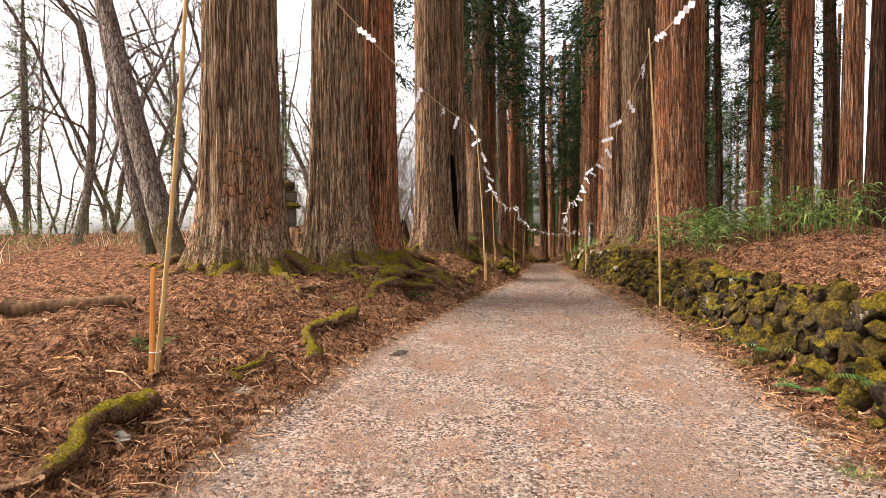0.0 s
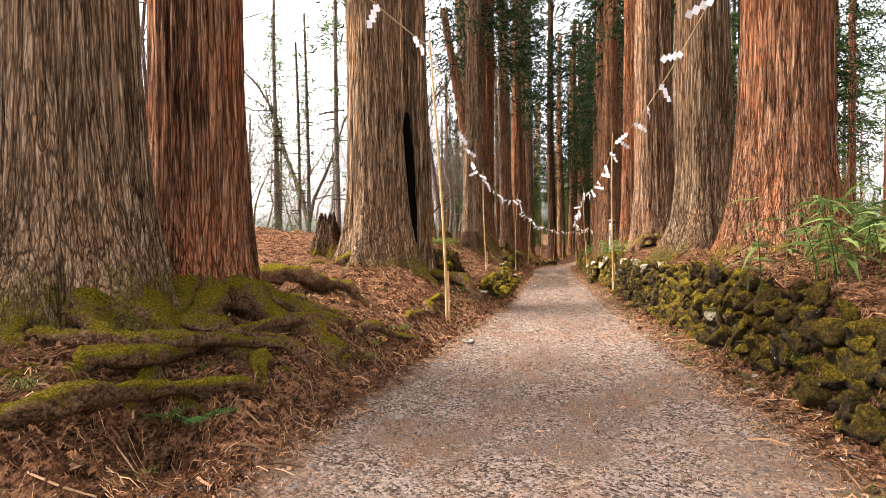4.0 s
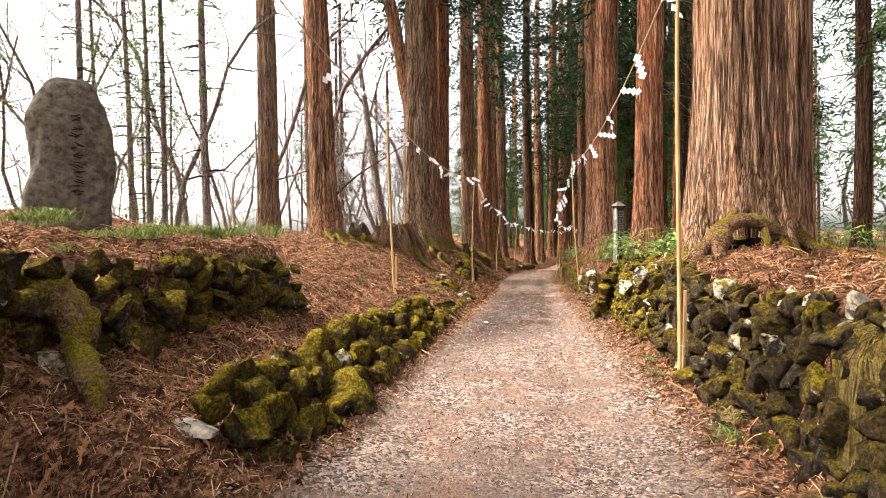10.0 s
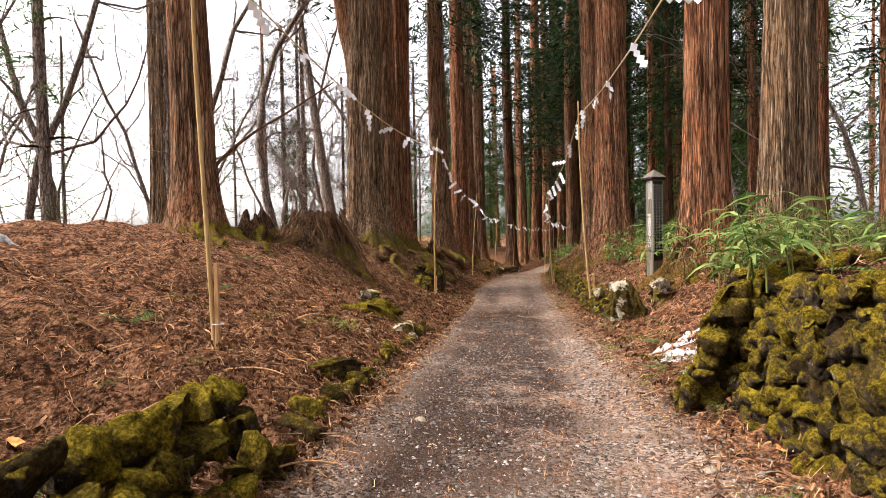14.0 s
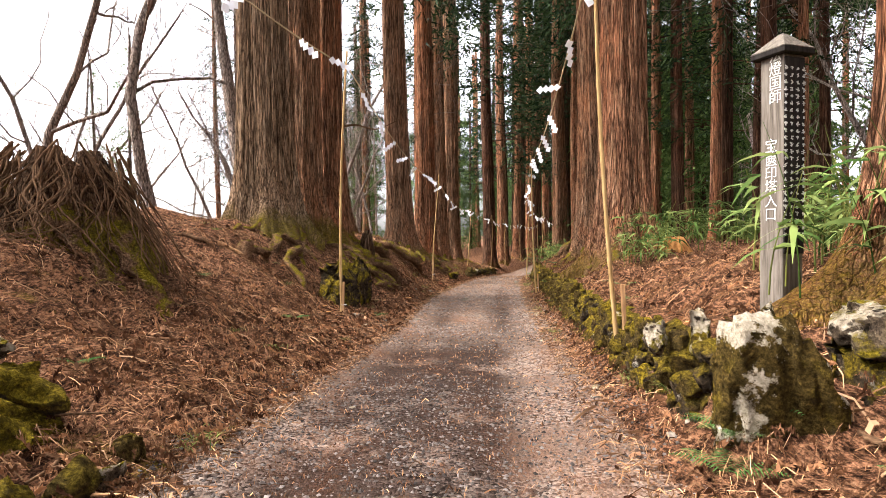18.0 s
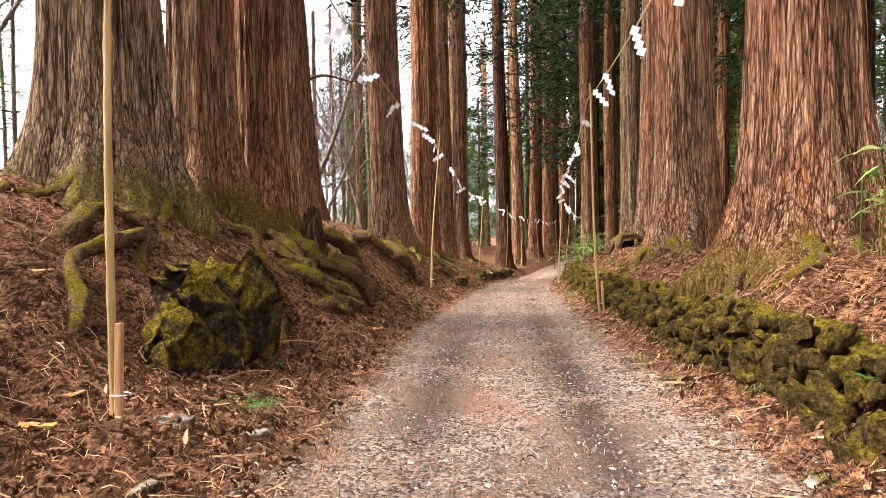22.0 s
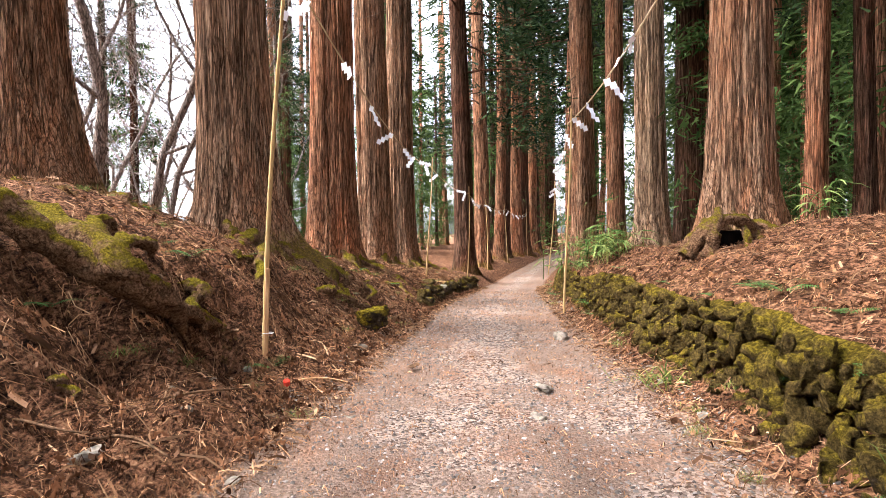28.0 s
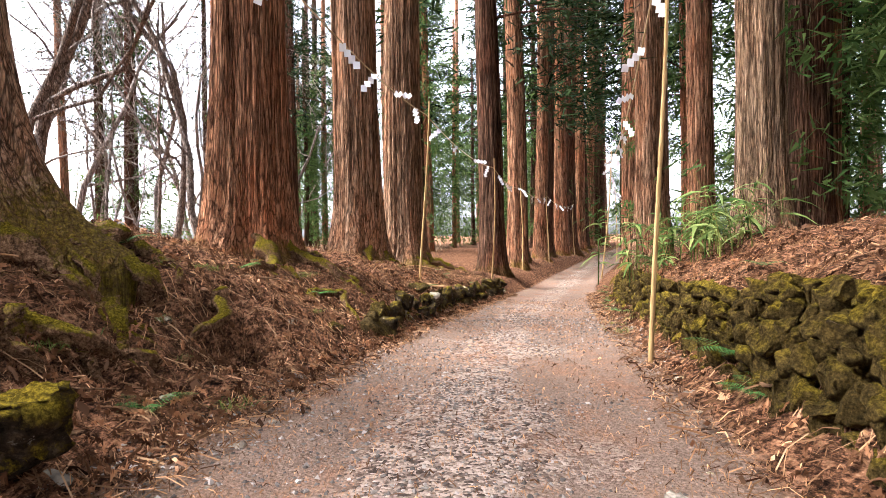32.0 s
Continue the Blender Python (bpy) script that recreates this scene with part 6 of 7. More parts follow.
def tuft_mesh(seed, blades=60, size=0.16):
    rng = np.random.RandomState(seed)
    a = rng.rand(blades) * 6.28
    base = np.stack([rng.normal(size=blades) * 0.06, rng.normal(size=blades) * 0.06, np.zeros(blades)], -1)
    way = unit(np.stack([np.cos(a) * 0.7, np.sin(a) * 0.7, rng.uniform(0.5, 1.2, blades)], -1))
    return make_mesh("grass_tuft", *leaf_quads(base, way, unit(np.cross(way, [0, 0, 1.0])), rng.uniform(0.6, 1.3, blades) * size, 0.006, 0.5, 2), M_GRASS, False)


ferns = [tagged(put("fern", fern_mesh(s), None, pose(0, -520 - s, 0)), "small green fern growing from the mossy bank", "fern", "ferns") for s in (1, 2, 3)]
tufts = [tagged(put("grass_tuft", tuft_mesh(s), None, pose(0, -530 - s, 0)), "small tuft of green grass at the track's edge", "grass", "grass tufts") for s in (1, 2, 3)]
random.seed(31)
for x, y in [(4.6, 9.6), (4.9, 10.4), (5.4, 11.0), (4.5, 11.6), (5.2, 12.2), (5.9, 12.8), (6.4, 11.6), (6.2, 10.2), (7.2, 13.2), (7.9, 12.4), (7.5, 11.0), (6.9, 9.6),
             (6.5, 25.1), (8.1, 26.3), (8.3, 28.6), (8.6, 29.3), (9.0, 30.2), (9.3, 31.0), (8.8, 31.9), (8.2, 30.6), (9.8, 32.2), (9.5, 29.4), (9.6, 36.8), (9.9, 37.3), (11.3, 37.2), (12.2, 36.6), (13.0, 36.0),
             (12.2, 42.6), (14.6, 50.2), (12.9, 54.2), (13.2, 54.8), (12.6, 55.6), (13.6, 55.4), (12.9, 53.6), (11.8, 40.2), (12.6, 39.6), (14.8, 47.5), (10.4, 33.4), (11.2, 32.4), (10.6, 31.2)]:
    plant(sasa, x, y, random.uniform(0.9, 1.4))
for k in range(60):
    y = random.uniform(10, 70)
    x = float(table(y, TRACK_Y, TRACK_RIGHT)) + random.uniform(5, 14)
    plant(sasa, x, y, random.uniform(0.7, 1.5))
for k in range(70):
    y = random.uniform(2, 62)
    x = float(table(y, TRACK_Y, TRACK_RIGHT)) + abs(random.gauss(0.25, 0.5)) + 0.1
    plant(ferns, x, y, random.uniform(0.4, 0.95), sink=0.0)
for k in range(60):
    y = random.uniform(2, 62)
    x = float(table(y, TRACK_Y, TRACK_LEFT)) - random.uniform(0.2, 3.0)
    plant(ferns, x, y, random.uniform(0.35, 0.9), sink=0.0)
for k in range(190):
    y = random.uniform(2, 60)
    x = float(table(y, TRACK_Y, TRACK_LEFT)) - random.uniform(-0.1, 3.5) if random.random() < 0.55 else float(table(y, TRACK_Y, TRACK_RIGHT)) + random.uniform(-0.15, 0.5)
    plant(tufts, x, y, random.uniform(0.5, 1.2), sink=0.0)
for k in range(46):
    a = random.uniform(0, 1)
    plant(tufts, 0.1 + 1.1 * a + random.uniform(-.3, .3), 20.2 + 2.6 * a + random.uniform(-.3, .3), random.uniform(1.0, 1.6), sink=-0.18)

# ---- litter, gravel and fallen wood ----
def ribbons(n, seed, xs, ys, lo, hi, width, lift=0.01):
    rng = np.random.RandomState(seed)
    a, L = rng.uniform(0, 6.28, n), lo + (hi - lo) * rng.rand(n) ** 2.2
    k = rng.normal(size=n) * (0.22 + 1.6 * L)
    f = np.linspace(-0.5, 0.5, 3)
    ang = a[:, None] + k[:, None] * f[None]
    px = xs[:, None] + np.cos(ang) * L[:, None] * f
    py = ys[:, None] + np.sin(ang) * L[:, None] * f
    pz = land(px, py) + lift + 0.02 * rng.rand(n)[:, None] + rng.normal(size=n)[:, None] * 0.09 * L[:, None] * f[None] * 2 + 0.03 * rng.rand(n)[:, None] * (1 - 4 * f[None] ** 2)
    w = width * rng.uniform(0.5, 1.3, n)
    nx, ny = -np.sin(ang) * w[:, None] / 2, np.cos(ang) * w[:, None] / 2
    tilt = rng.normal(size=n)[:, None] * 0.5 * w[:, None]
    v = np.stack([np.stack([px - nx, py - ny, pz - tilt], -1), np.stack([px + nx, py + ny, pz + tilt], -1)], 2).reshape(-1, 3)
    b = (np.arange(n) * 6)[:, None]
    q = np.concatenate([np.stack([b + 2 * s, b + 2 * s + 1, b + 2 * s + 3, b + 2 * s + 2], -1) for s in range(2)], 1).reshape(-1, 4)
    return v, q


rng = np.random.RandomState(77)


def strewn(n, left):
    ys = rng.uniform(-1, 62, n)
    a = np.abs(rng.normal(size=n)) * 2.2 - 0.25
    return (table(ys, TRACK_Y, TRACK_LEFT) - a if left else table(ys, TRACK_Y, TRACK_RIGHT) + a), ys


for left, n, label in ((True, 150000, "reddish-brown dead cedar twigs strewn over the bank"), (False, 90000, "reddish-brown dead cedar twigs strewn over the shelf")):
    xs, ys = strewn(n, left)
    tagged(put("cedar_litter", make_mesh("cedar_litter", *ribbons(n, 5 + left, xs, ys, 0.02, 0.17, 0.0036), M_LITTER, False)), label, "leaf litter", kind="stuff")
for left, n, label in ((True, 15000, "long dry twigs and needle stalks lying over the bank"), (False, 7000, "long dry twigs and needle stalks lying over the shelf")):
    xs, ys = strewn(n, left)
    tagged(put("dry_twigs", make_mesh("dry_twigs", *ribbons(n, 25 + left, xs, ys, 0.08, 0.38, 0.0052, 0.018), M_TWIG, False)), label, "leaf litter", kind="stuff")
for left, n, label in ((True, 5200, "torn flakes of bark and dead leaves among the litter on the bank"), (False, 2600, "torn flakes of bark and dead leaves among the litter on the shelf")):
    xs, ys = strewn(n, left)
    tagged(put("bark_flakes", make_mesh("bark_flakes", *ribbons(n, 35 + left, xs, ys, 0.02, 0.11, 0.019, 0.012), M_FLAKE, False)), label, "leaf litter", kind="stuff")
n = 42000
ys = rng.uniform(-1, 60, n)
xs = table(ys, TRACK_Y, TRACK_LEFT) + (table(ys, TRACK_Y, TRACK_RIGHT) - table(ys, TRACK_Y, TRACK_LEFT)) * rng.beta(0.5, 0.5, n)
tagged(put("track_needles", make_mesh("track_needles", *ribbons(n, 9, xs, ys, 0.012, 0.07, 0.0035, 0.001), M_LITTER, False)), "dry cedar needles scattered over the gravel track", "leaf litter", kind="stuff")


def fronds(n, seed, left):
    """Dead feathery cedar twigs: a bent stem with side sprays, lying on the litter."""
    r = np.random.RandomState(seed)
    ys = r.uniform(-1, 60, n)
    a = np.abs(r.normal(size=n)) * 1.5 - 0.15
    xs = table(ys, TRACK_Y, TRACK_LEFT) - a if left else table(ys, TRACK_Y, TRACK_RIGHT) + a + 0.2
    m = 13
    L, ang, k = r.uniform(0.04, 0.12, n), r.uniform(0, 6.28, n), r.normal(size=n) * 0.5
    f = np.linspace(0, 1, m)[None]
    th = ang[:, None] + k[:, None] * f
    sx, sy = xs[:, None] + np.cos(th) * L[:, None] * f, ys[:, None] + np.sin(th) * L[:, None] * f
    reach = L[:, None] * 0.22 * np.sin(np.pi * np.clip(f * 0.8 + 0.15, 0, 1)) * r.uniform(0.6, 1.2, (n, m))
    rows = [np.stack([sx, sy], -1)]
    for s in (-1, 1):
        b = th + s * 0.75
        rows.append(np.stack([sx + np.cos(b) * reach, sy + np.sin(b) * reach], -1))
    p = np.concatenate(rows, 1)
    z = land(p[..., 0], p[..., 1]) + 0.03 + 0.03 * r.rand(n)[:, None] + np.concatenate([0.02 * np.sin(f * 3) + 0 * sx] * 3, 1) + 0.012 * r.normal(size=(n, 3 * m))
    v = np.concatenate([p, z[..., None]], -1)
    i = np.arange(m - 1)
    tri = np.concatenate([np.stack([i, i + 1, i + 1 + m], -1), np.stack([i + 1, i, i + 1 + 2 * m], -1)])
    tri = tri[None] + (np.arange(n) * 3 * m)[:, None, None]
    return v.reshape(-1, 3), tri.reshape(-1, 3)


for left, n in ((True, 12000), (False, 7000)):
    tagged(put("cedar_fronds", make_mesh("cedar_fronds", *fronds(n, 61 + left, left), M_FROND, False)), "rusty feathery dead cedar sprays lying on the litter", "leaf litter", kind="stuff")


def gravel(n, seed, size0, size1, y0, y1):
    r = np.random.RandomState(seed)
    ys = r.uniform(y0, y1, n)
    f = r.rand(n)
    xl, xr = table(ys, TRACK_Y, TRACK_LEFT), table(ys, TRACK_Y, TRACK_RIGHT)
    xs = xl + (xr - xl) * (f * 1.12 - 0.06)
    keep = bumpy(xs * 0.8, ys * 0.5, 6) + 0.5 * bumpy(xs * 2.5, ys * 1.6, 8) > -0.15 - 0.5 * r.rand(n)
    xs, ys = xs[keep], ys[keep]
    m = len(xs)
    s = size0 + (size1 - size0) * r.rand(m) ** 3
    o = np.array([[1, 0, 0], [-1, 0, 0], [0, 1, 0], [0, -1, 0], [0, 0, 1], [0, 0, -1]], float)
    tri = np.array([[0, 2, 4], [2, 1, 4], [1, 3, 4], [3, 0, 4], [2, 0, 5], [1, 2, 5], [3, 1, 5], [0, 3, 5]])
    a = r.uniform(0, 6.28, m)
    p = o[None] * (s[:, None, None] * r.uniform(0.55, 1.1, (m, 6, 1))) * np.array([1, 0.8, 0.55])
    c, sn = np.cos(a)[:, None], np.sin(a)[:, None]
    v = np.stack([p[..., 0] * c - p[..., 1] * sn + xs[:, None], p[..., 0] * sn + p[..., 1] * c + ys[:, None], p[..., 2] + (land(xs, ys) + s * 0.12)[:, None]], -1)
    v = v + r.normal(size=v.shape) * (s * 0.12)[:, None, None]
    return v.reshape(-1, 3), (tri[None] + (np.arange(m) * 6)[:, None, None]).reshape(-1, 3)


tagged(put("gravel", make_mesh("gravel", *gravel(58000, 13, 0.005, 0.022, -1, 25.5), M_GRAVEL, False)), "pale grey and brown gravel lying on the track", "gravel", kind="stuff")
tagged(put("gravel", make_mesh("gravel", *gravel(27000, 14, 0.005, 0.022, 25.5, 35.5), M_WET_GRAVEL, False)), "dark damp gravel on the shaded stretch of track", "gravel", kind="stuff")
tagged(put("gravel", make_mesh("gravel", *gravel(50000, 15, 0.005, 0.023, 35.5, 58), M_GRAVEL, False)), "grey gravel between the wheel marks of the track", "gravel", kind="stuff")

sticks = []
for k in range(6):
    r = np.random.RandomState(200 + k)
    L = r.uniform(0.35, 1.1)
    f = np.linspace(-0.5, 0.5, 9)
    pts = np.stack([L * f, 0.10 * L * np.sin(f * 5 + k), 0.02 + 0.05 * L * np.cos(f * 4)], -1)
    pieces = [tube(pts, 0.012 * (1.2 - np.abs(f)) * r.uniform(0.6, 1.3), 6, 0.2, k)]
    if k % 2:
        pieces.append(tube([pts[5], pts[5] + [0.1 * L, 0.16 * L, 0.03], pts[5] + [0.16 * L, 0.3 * L, 0.02]], [0.008, 0.006, 0.003], 5))
    ob = put("fallen_stick", make_mesh("fallen_stick", *joined(pieces), M_SPLIT if k == 0 else M_DEAD), None, pose(0, -540 - k, 0))
    sticks.append(tagged(ob, "dry fallen stick lying on the needle litter", "stick", "fallen sticks"))
for k in range(240):
    y = random.uniform(0, 60)
    x = float(table(y, TRACK_Y, TRACK_LEFT)) - abs(random.gauss(0.2, 1.8)) if random.random() < 0.6 else float(table(y, TRACK_Y, TRACK_RIGHT)) + 0.9 + abs(random.gauss(0, 1.2))
    plant(sticks, x, y, random.uniform(0.22, 0.75), sink=-0.01)


def fallen_log(x0, y0, x1, y1, r, label, mat):
    f = np.linspace(0, 1, 12)
    px, py = x0 + (x1 - x0) * f, y0 + (y1 - y0) * f
    v, q = tube(np.stack([px, py, land(px, py) + r * 0.7], -1), r * (1.05 - 0.25 * f), 10, 0.2, int(x0 * 7) % 5)
    tagged(put("fallen_log", make_mesh("fallen_log", v, q, mat)), label, "log", "fallen logs")


fallen_log(-4.6, 5.9, -3.4, 6.2, 0.09, "reddish fallen log on the needle litter", M_DEAD)
fallen_log(2.6, 36.6, 3.3, 36.9, 0.035, "pale fallen branch on the bank crest", M_SPLIT)
fallen_log(1.9, 36.2, 2.7, 36.1, 0.035, "dead branch among the bank litter", M_DEAD)
fallen_log(7.3, 32.4, 7.75, 31.7, 0.035, "split orange branch lying beside the track", M_ORANGE_WOOD)
fallen_log(9.2, 57.3, 10.1, 58.3, 0.05, "pale cut pole laid across cedar roots", M_SPLIT)
fallen_log(6.3, 19.6, 7.2, 19.9, 0.06, "weathered fallen branch behind the wall", M_SPLIT)


# ---- bark chips, loose stones and single branches ----
def bark_chip(seed):
    r = np.random.RandomState(seed)
    n, m = 7, 4
    u, w = np.meshgrid(np.linspace(-0.5, 0.5, n), np.linspace(-0.5, 0.5, m), indexing="ij")
    L, W = 0.16, 0.05
    x = u * L + 0.01 * r.normal(size=u.shape) * (np.abs(w) > 0.4)
    y = w * W * (1 - 0.5 * np.abs(u)) + 0.006 * r.normal(size=u.shape)
    z = 0.02 - 0.10 * y * y / W + 0.02 * u * u + 0.003 * r.normal(size=u.shape)
    top = np.stack([x, y, z], -1).reshape(-1, 3)
    f = grid_faces(n, m, False)
    return np.concatenate([top, top - [0, 0, 0.006]]), np.concatenate([f, f[:, ::-1] + len(top)])


chips = [tagged(put("bark_chip", make_mesh("bark_chip", *bark_chip(s), M_ORANGE_WOOD if s == 1 else M_DEAD), None, pose(0, -600 - s, 0)), "curled orange strip of cedar bark on the ground", "bark", "bark chips") for s in range(4)]
pebbles = [tagged(put("rock", make_mesh("rock", stone_verts(s + 20, 2)[0] * np.array([0.13, 0.10, 0.07]), stone_verts(s + 20, 2)[1], M_CARVED if s % 3 else M_PALE), None, pose(0, -620 - s, 0)), "small grey stone lying loose beside the gravel", "rock", "loose stones") for s in range(5)]
random.seed(51)
for x, y, s in [(-1.76, 8.1, 1.6), (-0.4, 15.1, 1.9), (7.89, 47.28, 1.2), (7.22, 31.3, 1.6), (-2.3, 5.6, 1.0), (5.6, 40.4, 1.3)]:
    plant(chips, x, y, s, sink=-0.02)
for k in range(180):
    y = random.uniform(0, 60)
    left = random.random() < 0.6
    x = float(table(y, TRACK_Y, TRACK_LEFT)) - abs(random.gauss(0.2, 1.3)) if left else float(table(y, TRACK_Y, TRACK_RIGHT)) + abs(random.gauss(0.1, 0.7))
    plant(chips, x, y, random.uniform(0.4, 1.2), sink=-0.03)
for k in range(210):
    y = random.uniform(0, 60)
    left = random.random() < 0.6
    x = float(table(y, TRACK_Y, TRACK_LEFT)) + random.gauss(-0.15, 0.35) if left else float(table(y, TRACK_Y, TRACK_RIGHT)) + random.gauss(0.0, 0.2)
    plant(pebbles, x, y, random.uniform(0.35, 1.3), sink=0.01)


def tree_named(x, y):
    """The great cedar that stands at a place."""
    return min((o for o in scene.objects if o.name.startswith("cedar_tree")), key=lambda o: (o.matrix_basis.translation.x - x) ** 2 + (o.matrix_basis.translation.y - y) ** 2)


def limb(x, y, points, r0, r1, mat, name="limb", sides=14):
    """A branch or second stem of a standing cedar, through places in the world."""
    ob = tree_named(x, y)
    p = smooth_line([tuple(np.array(q) - np.array(ob.matrix_basis.translation)) for q in points], 22)
    v, q = tube(p, np.linspace(r0, r1, 22), sides, 0.12, 3)
    put(name, make_mesh(name, v, q, mat, True, foot=np.zeros(len(v))), ob)


limb(2.51, 40.44, [(2.5, 40.4, 5.0), (2.15, 40.4, 6.8), (1.75, 40.4, 9.0), (1.3, 40.4, 11.5), (0.8, 40.4, 14.5)], 0.36, 0.2, M_CEDAR)
limb(-0.06, 32.5, [(0.0, 32.5, 1.7), (0.4, 32.55, 2.35), (1.0, 32.7, 2.9), (1.7, 32.8, 3.35), (2.5, 32.9, 3.9)], 0.04, 0.012, M_DEAD, "dead_branch", 7)
limb(2.95, 50.15, [(3.0, 50.0, 4.6), (3.7, 50.1, 4.9), (4.6, 50.2, 4.75), (5.4, 50.3, 5.1)], 0.05, 0.015, M_DEAD, "dead_branch", 7)
for x, y, dz in [(-3.45, 9.15, 0.35), (-3.75, 9.2, 0.5)]:
    f = plant(ferns, x, y, 0.7, sink=-dz)


plant(ferns, 1.30, 17.2, 0.75, 40, sink=-0.03)
plant(tufts, 9.75, 45.9, 2.2, 0, sink=0.0)
plant(tufts, 3.1, 28.2, 1.8, 0, sink=0.0)
plant(tufts, 2.9, 28.6, 1.5, 70, sink=0.0)
plant(tufts, 1.46, 16.95, 1.3, 20, sink=0.0)
plant(ferns, 5.9, 47.2, 0.8, 10, sink=-0.05)
plant(ferns, 10.5, 45.6, 0.9, 70, sink=-0.05)
for x, y, z, s in [(10.87, 48.1, -0.78, .14), (10.25, 45.94, -0.62, .15), (10.12, 45.75, -0.72, .11), (6.30, 25.64, 0.10, .25), (5.52, 22.5, 0.61, .22), (5.6, 23.25, 0.42, .21), (4.75, 17.1, 0.73, .17), (4.95, 18.19, 0.75, .12), (4.86, 18.9, 0.55, .12), (8.17, 34.77, -0.66, .18), (8.3, 35.03, -0.43, .09), (3.62, 11.9, 0.62, .14), (3.4, 6.62, 0.84, .09)]:
    boulder(x, y, z, s, s * 0.9, s * 1.1, 50 * y, 60 + int(y) % 9, M_PALE, "pale lichened stone wedged in the mossy wall", "pale wall stones", 5, 0.7)
cap = bmesh.new()
bmesh.ops.create_cone(cap, cap_ends=True, segments=20, radius1=0.028, radius2=0.024, depth=0.045)
bmesh.ops.bevel(cap, geom=[e for e in cap.edges if e.is_manifold and e.calc_face_angle() > 1.0], offset=0.005, segments=2, affect="EDGES")
cap_mesh = bpy.data.meshes.new("red_cap")
cap.to_mesh(cap_mesh), cap.free()
cap_mesh.materials.append(M_RED)
tagged(put("plastic_cap", cap_mesh, None, pose(6.84, 46.2, height(6.84, 46.2) + 0.035, 25, 10, 0)), "small red plastic cap dropped on the needle litter", "litter")


# ---- dry brush under the bare trees ----
def brush(n, seed, y0, y1, a0, a1, left, tall):
    r = np.random.RandomState(seed)
    ys = r.uniform(y0, y1, n)
    a = r.uniform(a0, a1, n)
    clump = bumpy(a * 0.35, ys * 0.35, 9) + 0.6 * bumpy(a * 1.1, ys * 1.1, 10)
    keep = clump > -0.25
    ys, a, clump = ys[keep], a[keep], clump[keep]
    xs = table(ys, TRACK_Y, TRACK_LEFT) - a if left else table(ys, TRACK_Y, TRACK_RIGHT) + a
    base = np.stack([xs, ys, land(xs, ys) - 0.05], -1)
    way = unit(np.stack([r.normal(size=len(xs)) * 0.35, r.normal(size=len(xs)) * 0.35, np.ones(len(xs))], -1))
    side = unit(np.cross(way, r.normal(size=way.shape)))
    return leaf_quads(base, way, side, tall * r.uniform(0.4, 1.3, len(xs)) * np.clip(0.7 + clump, 0.4, 1.6), 0.018, 0.15, 2)


tagged(put("dry_brush", make_mesh("dry_brush", *brush(26000, 51, 8, 85, 8.5, 45, True, 0.75), M_BRUSH, False)), "pale dry brush and saplings under the bare trees", "undergrowth", kind="stuff")
tagged(put("brush", make_mesh("brush", *brush(9000, 52, 12, 80, 6.0, 26, False, 0.7), M_GRASS, False)), "green and tan undergrowth in the cedar woodland", "undergrowth", kind="stuff")


def shrub_mesh(seed, size=0.5, n=420):
    r = np.random.RandomState(seed)
    p = r.normal(size=(n, 3)) * np.array([0.42, 0.42, 0.30]) * size + np.array([0, 0, 0.55 * size])
    p[:, 2] = np.abs(p[:, 2])
    d = unit(p - np.array([0, 0, 0.2 * size]) + r.normal(size=p.shape) * 0.25)
    return leaf_quads(p, d, unit(np.cross(d, r.normal(size=d.shape))), 0.10 * r.uniform(0.6, 1.4, n), 0.045, 0.3, 1)


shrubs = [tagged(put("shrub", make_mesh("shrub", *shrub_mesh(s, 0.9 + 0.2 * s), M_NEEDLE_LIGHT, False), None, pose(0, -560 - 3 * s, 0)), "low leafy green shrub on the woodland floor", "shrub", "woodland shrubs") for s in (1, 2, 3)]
random.seed(41)
for x, y in [(-6.9, 25.4), (-5.9, 25.6), (-7.4, 26.6), (-5.2, 26.8), (-8.2, 14.8), (-9.4, 16.4), (-10.8, 15.2), (-7.8, 19.2), (-9.2, 24.0), (-4.8, 29.4), (-6.2, 30.2), (-3.6, 34.8), (-5.4, 33.6), (-8.4, 36.2)]:
    plant(shrubs, x, y, random.uniform(0.6, 1.3))
for k in range(40):
    y = random.uniform(12, 75)
    x = float(table(y, TRACK_Y, TRACK_LEFT)) - random.uniform(9, 26) if k % 2 else float(table(y, TRACK_Y, TRACK_RIGHT)) + random.uniform(6, 20)
    plant(shrubs, x, y, random.uniform(0.5, 1.6))

# ---- dry-stone walls, stone by stone ----
for part_no, (y0, y1) in enumerate(((-1.0, 7.4), (7.4, 16.0), (16.0, 22.4), (22.4, 25.5))):
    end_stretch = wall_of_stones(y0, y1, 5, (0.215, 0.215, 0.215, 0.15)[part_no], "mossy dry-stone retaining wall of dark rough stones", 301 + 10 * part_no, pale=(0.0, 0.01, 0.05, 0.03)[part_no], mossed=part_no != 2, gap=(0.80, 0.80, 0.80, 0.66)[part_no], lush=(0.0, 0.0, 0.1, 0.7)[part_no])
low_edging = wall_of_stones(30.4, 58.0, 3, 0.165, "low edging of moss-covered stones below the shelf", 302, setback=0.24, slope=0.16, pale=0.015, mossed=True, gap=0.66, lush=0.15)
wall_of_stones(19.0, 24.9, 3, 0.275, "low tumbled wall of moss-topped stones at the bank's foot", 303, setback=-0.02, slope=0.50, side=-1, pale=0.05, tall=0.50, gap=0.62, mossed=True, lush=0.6)
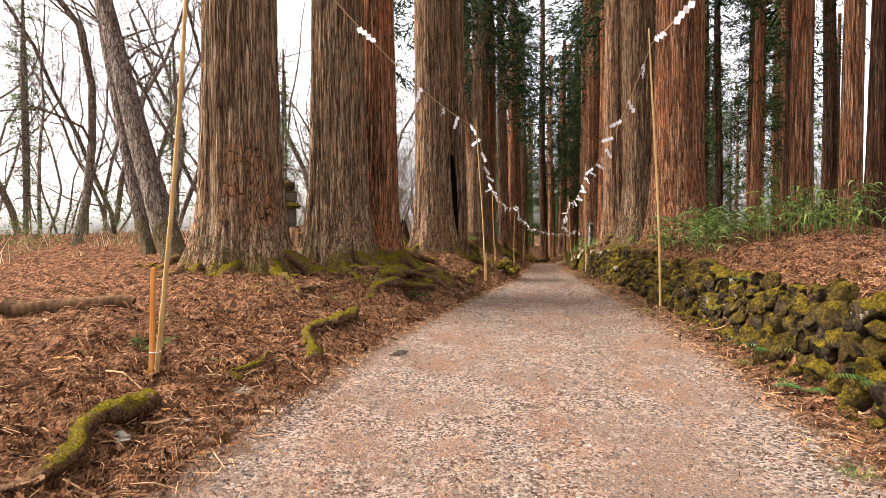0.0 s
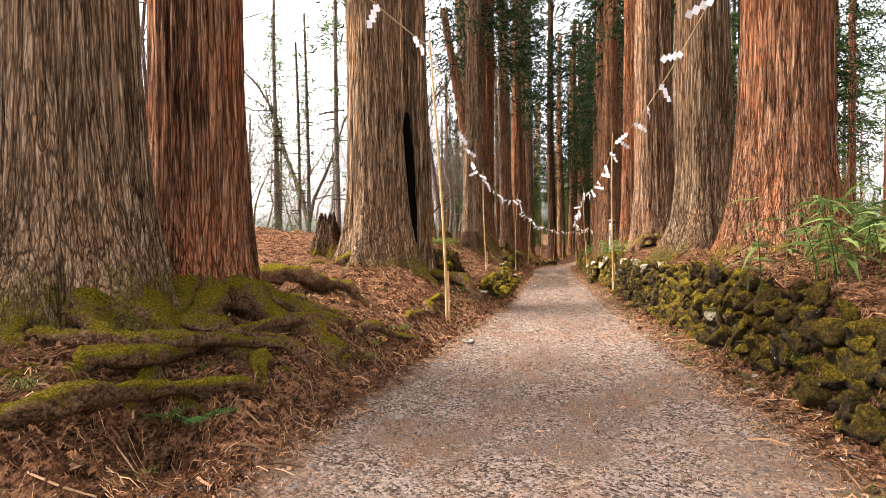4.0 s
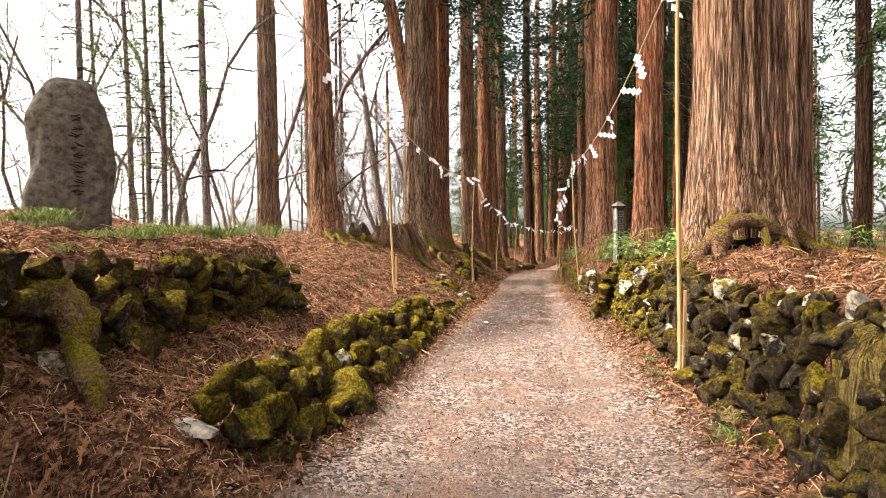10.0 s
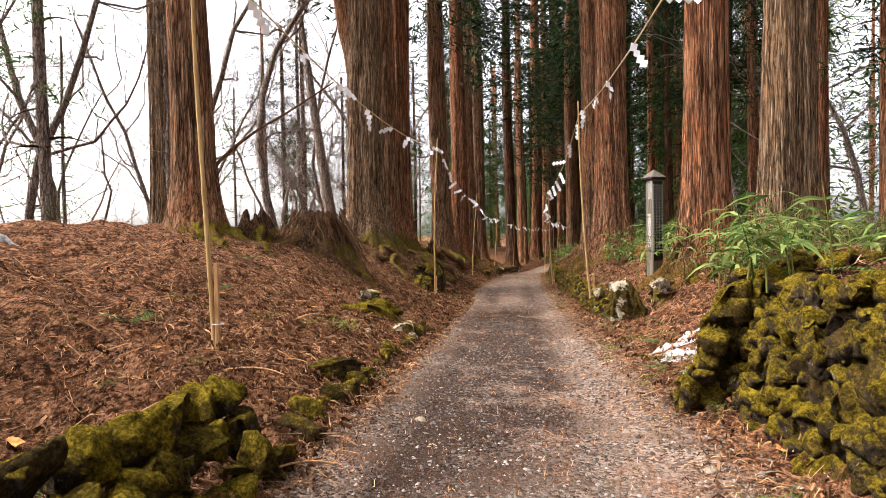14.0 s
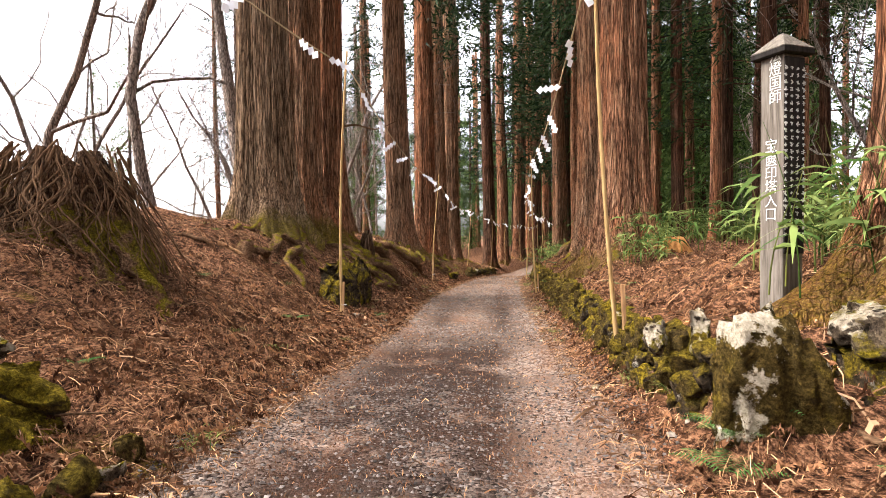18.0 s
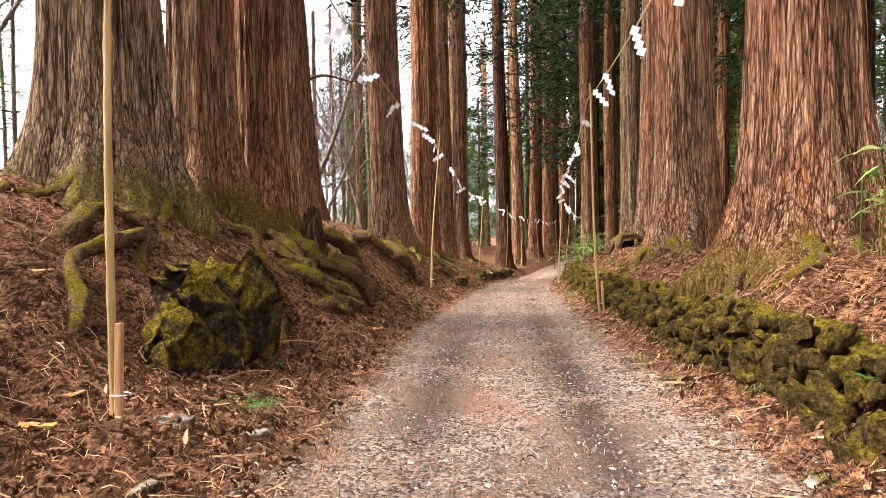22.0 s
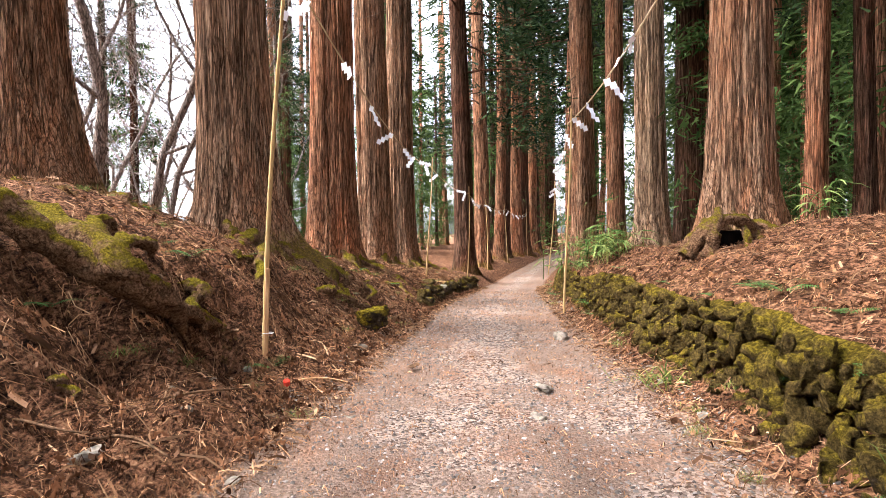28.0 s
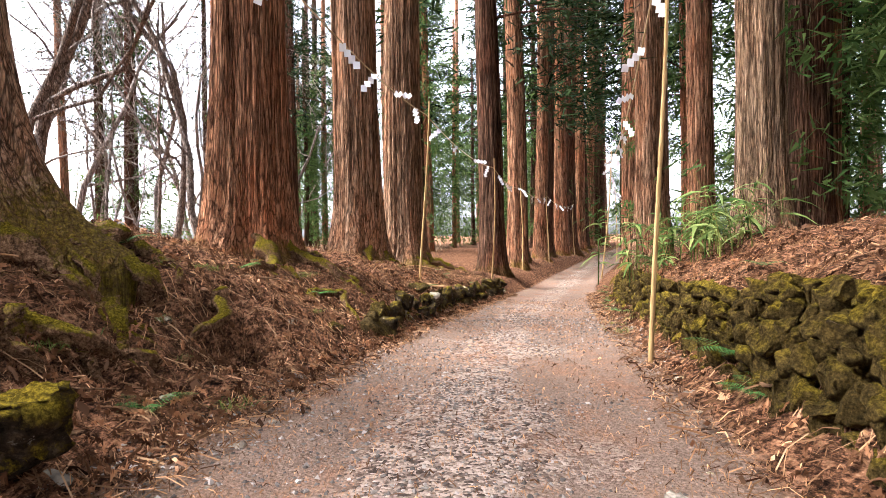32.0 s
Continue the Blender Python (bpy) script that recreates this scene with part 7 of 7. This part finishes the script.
wall_of_stones(25.2, 30.5, 1, 0.28, "line of low mossy stones at the bank's foot", 306, setback=0.05, slope=0.2, side=-1, pale=0.05, tall=0.2, mossed=True)
wall_of_stones(18.9, 23.1, 3, 0.26, "short mossy terrace wall in front of the inscribed stone", 304, side=-1,
               x_of=lambda y: 0.98 + (y - 19.9) * 0.155, z_of=lambda y: height(1.12 + (y - 19.9) * 0.155, y) - 0.05, slope=0.08, pale=0.02, tall=0.72, mossed=True)
wall_of_stones(53.0, 62.0, 1, 0.34, "row of mossy stones below the cedars", 305, setback=0.15, slope=0.1, side=-1)

def moss_filling(wall, line, z0, z1, seed, mat):
    """A cushion of moss and earth that fills the joints of a wall along a plan line (foot and top by station)."""
    n, rows = len(line), 14
    f = np.linspace(0, 1, rows)[None]
    foot, top = np.array(z0)[:, None], np.array(z1)[:, None]
    p = np.array(line)
    d = np.gradient(p, axis=0)
    side = np.stack([d[:, 1], -d[:, 0]], -1) / np.linalg.norm(d, axis=1)[:, None]
    run = np.arange(n)[:, None] * 0.05
    out = 0.05 * bumpy(run * 6, f * 5 + seed, seed) + 0.03 * bumpy(run * 17, f * 13 + seed, seed + 1) + 0.24 * f + 0.05 * (f > 0.99)
    x, y = p[:, :1] + side[:, :1] * out, p[:, 1:] + side[:, 1:] * out
    v = np.stack([x, y, foot + (top - foot) * f + 0 * x], -1)
    put("moss_cushion", make_mesh("moss_cushion", v, grid_faces(n, rows, False), mat), wall)


def edge_line(y0, y1, setback):
    ys = np.arange(y0, y1, 0.05)
    xs = table(ys, TRACK_Y, TRACK_RIGHT) + setback
    return np.stack([xs, ys], -1), table(ys, TRACK_Y, TRACK_Z) - 0.03, land(xs + 0.42, ys) + 0.05


moss_filling(end_stretch, *edge_line(22.2, 25.4, 0.37), 5, M_LUSH)
moss_filling(low_edging, *edge_line(30.4, 58.0, 0.25), 6, M_MOSSED)

# the wall's end, where it turns away from the track
rng = np.random.RandomState(88)
wall_end = tagged(new("stone_wall"), "moss-hung end of the dry-stone wall turning into the bank", "wall", kind="structure")
for k in range(20):
    x = 5.86 + 0.085 * k
    foot, top = height(x, 25.95) - 0.05, height(x + 0.35, 25.0) + 0.04
    n = max(3, round((top - foot) / 0.10))
    for r in range(n):
        f = (r + 0.5) / n
        stone_part(wall_end, x + 0.12 * f + rng.uniform(-.05, .05), 25.58 - 0.28 * f + rng.uniform(-.04, .04), foot + (top - foot) * f, 0.16 * rng.uniform(.8, 1.4), 0.24, 0.21 * rng.uniform(.8, 1.3), rng, False, True, rng.rand() < 0.85)
        stone_part(wall_end, x + 0.12 * f + rng.uniform(-.06, .06), 25.64 - 0.28 * f + rng.uniform(-.03, .03), foot + (top - foot) * f + 0.05, 0.11 * rng.uniform(.7, 1.4), 0.12, 0.14 * rng.uniform(.7, 1.3), rng, False, True, True)
xs = np.arange(5.95, 7.7, 0.05)
moss_filling(wall_end, np.stack([xs, 0 * xs + 25.57], -1), land(xs, 25.95) - 0.05, land(xs + 0.35, 25.0) + 0.02, 8, M_LUSH)
for k in range(150):
    y, f = rng.uniform(23.2, 25.6), rng.rand()
    foot, edge = float(table(y, TRACK_Y, TRACK_Z)), float(table(y, TRACK_Y, TRACK_RIGHT)) + 0.24
    top = height(edge + 0.48, min(y, 25.2)) + 0.05
    stone_part(end_stretch, edge + 0.22 * f, y, foot + (top - foot) * f, 0.14 * rng.uniform(.7, 1.4), 0.16, 0.13 * rng.uniform(.7, 1.4), rng, False, True, True)
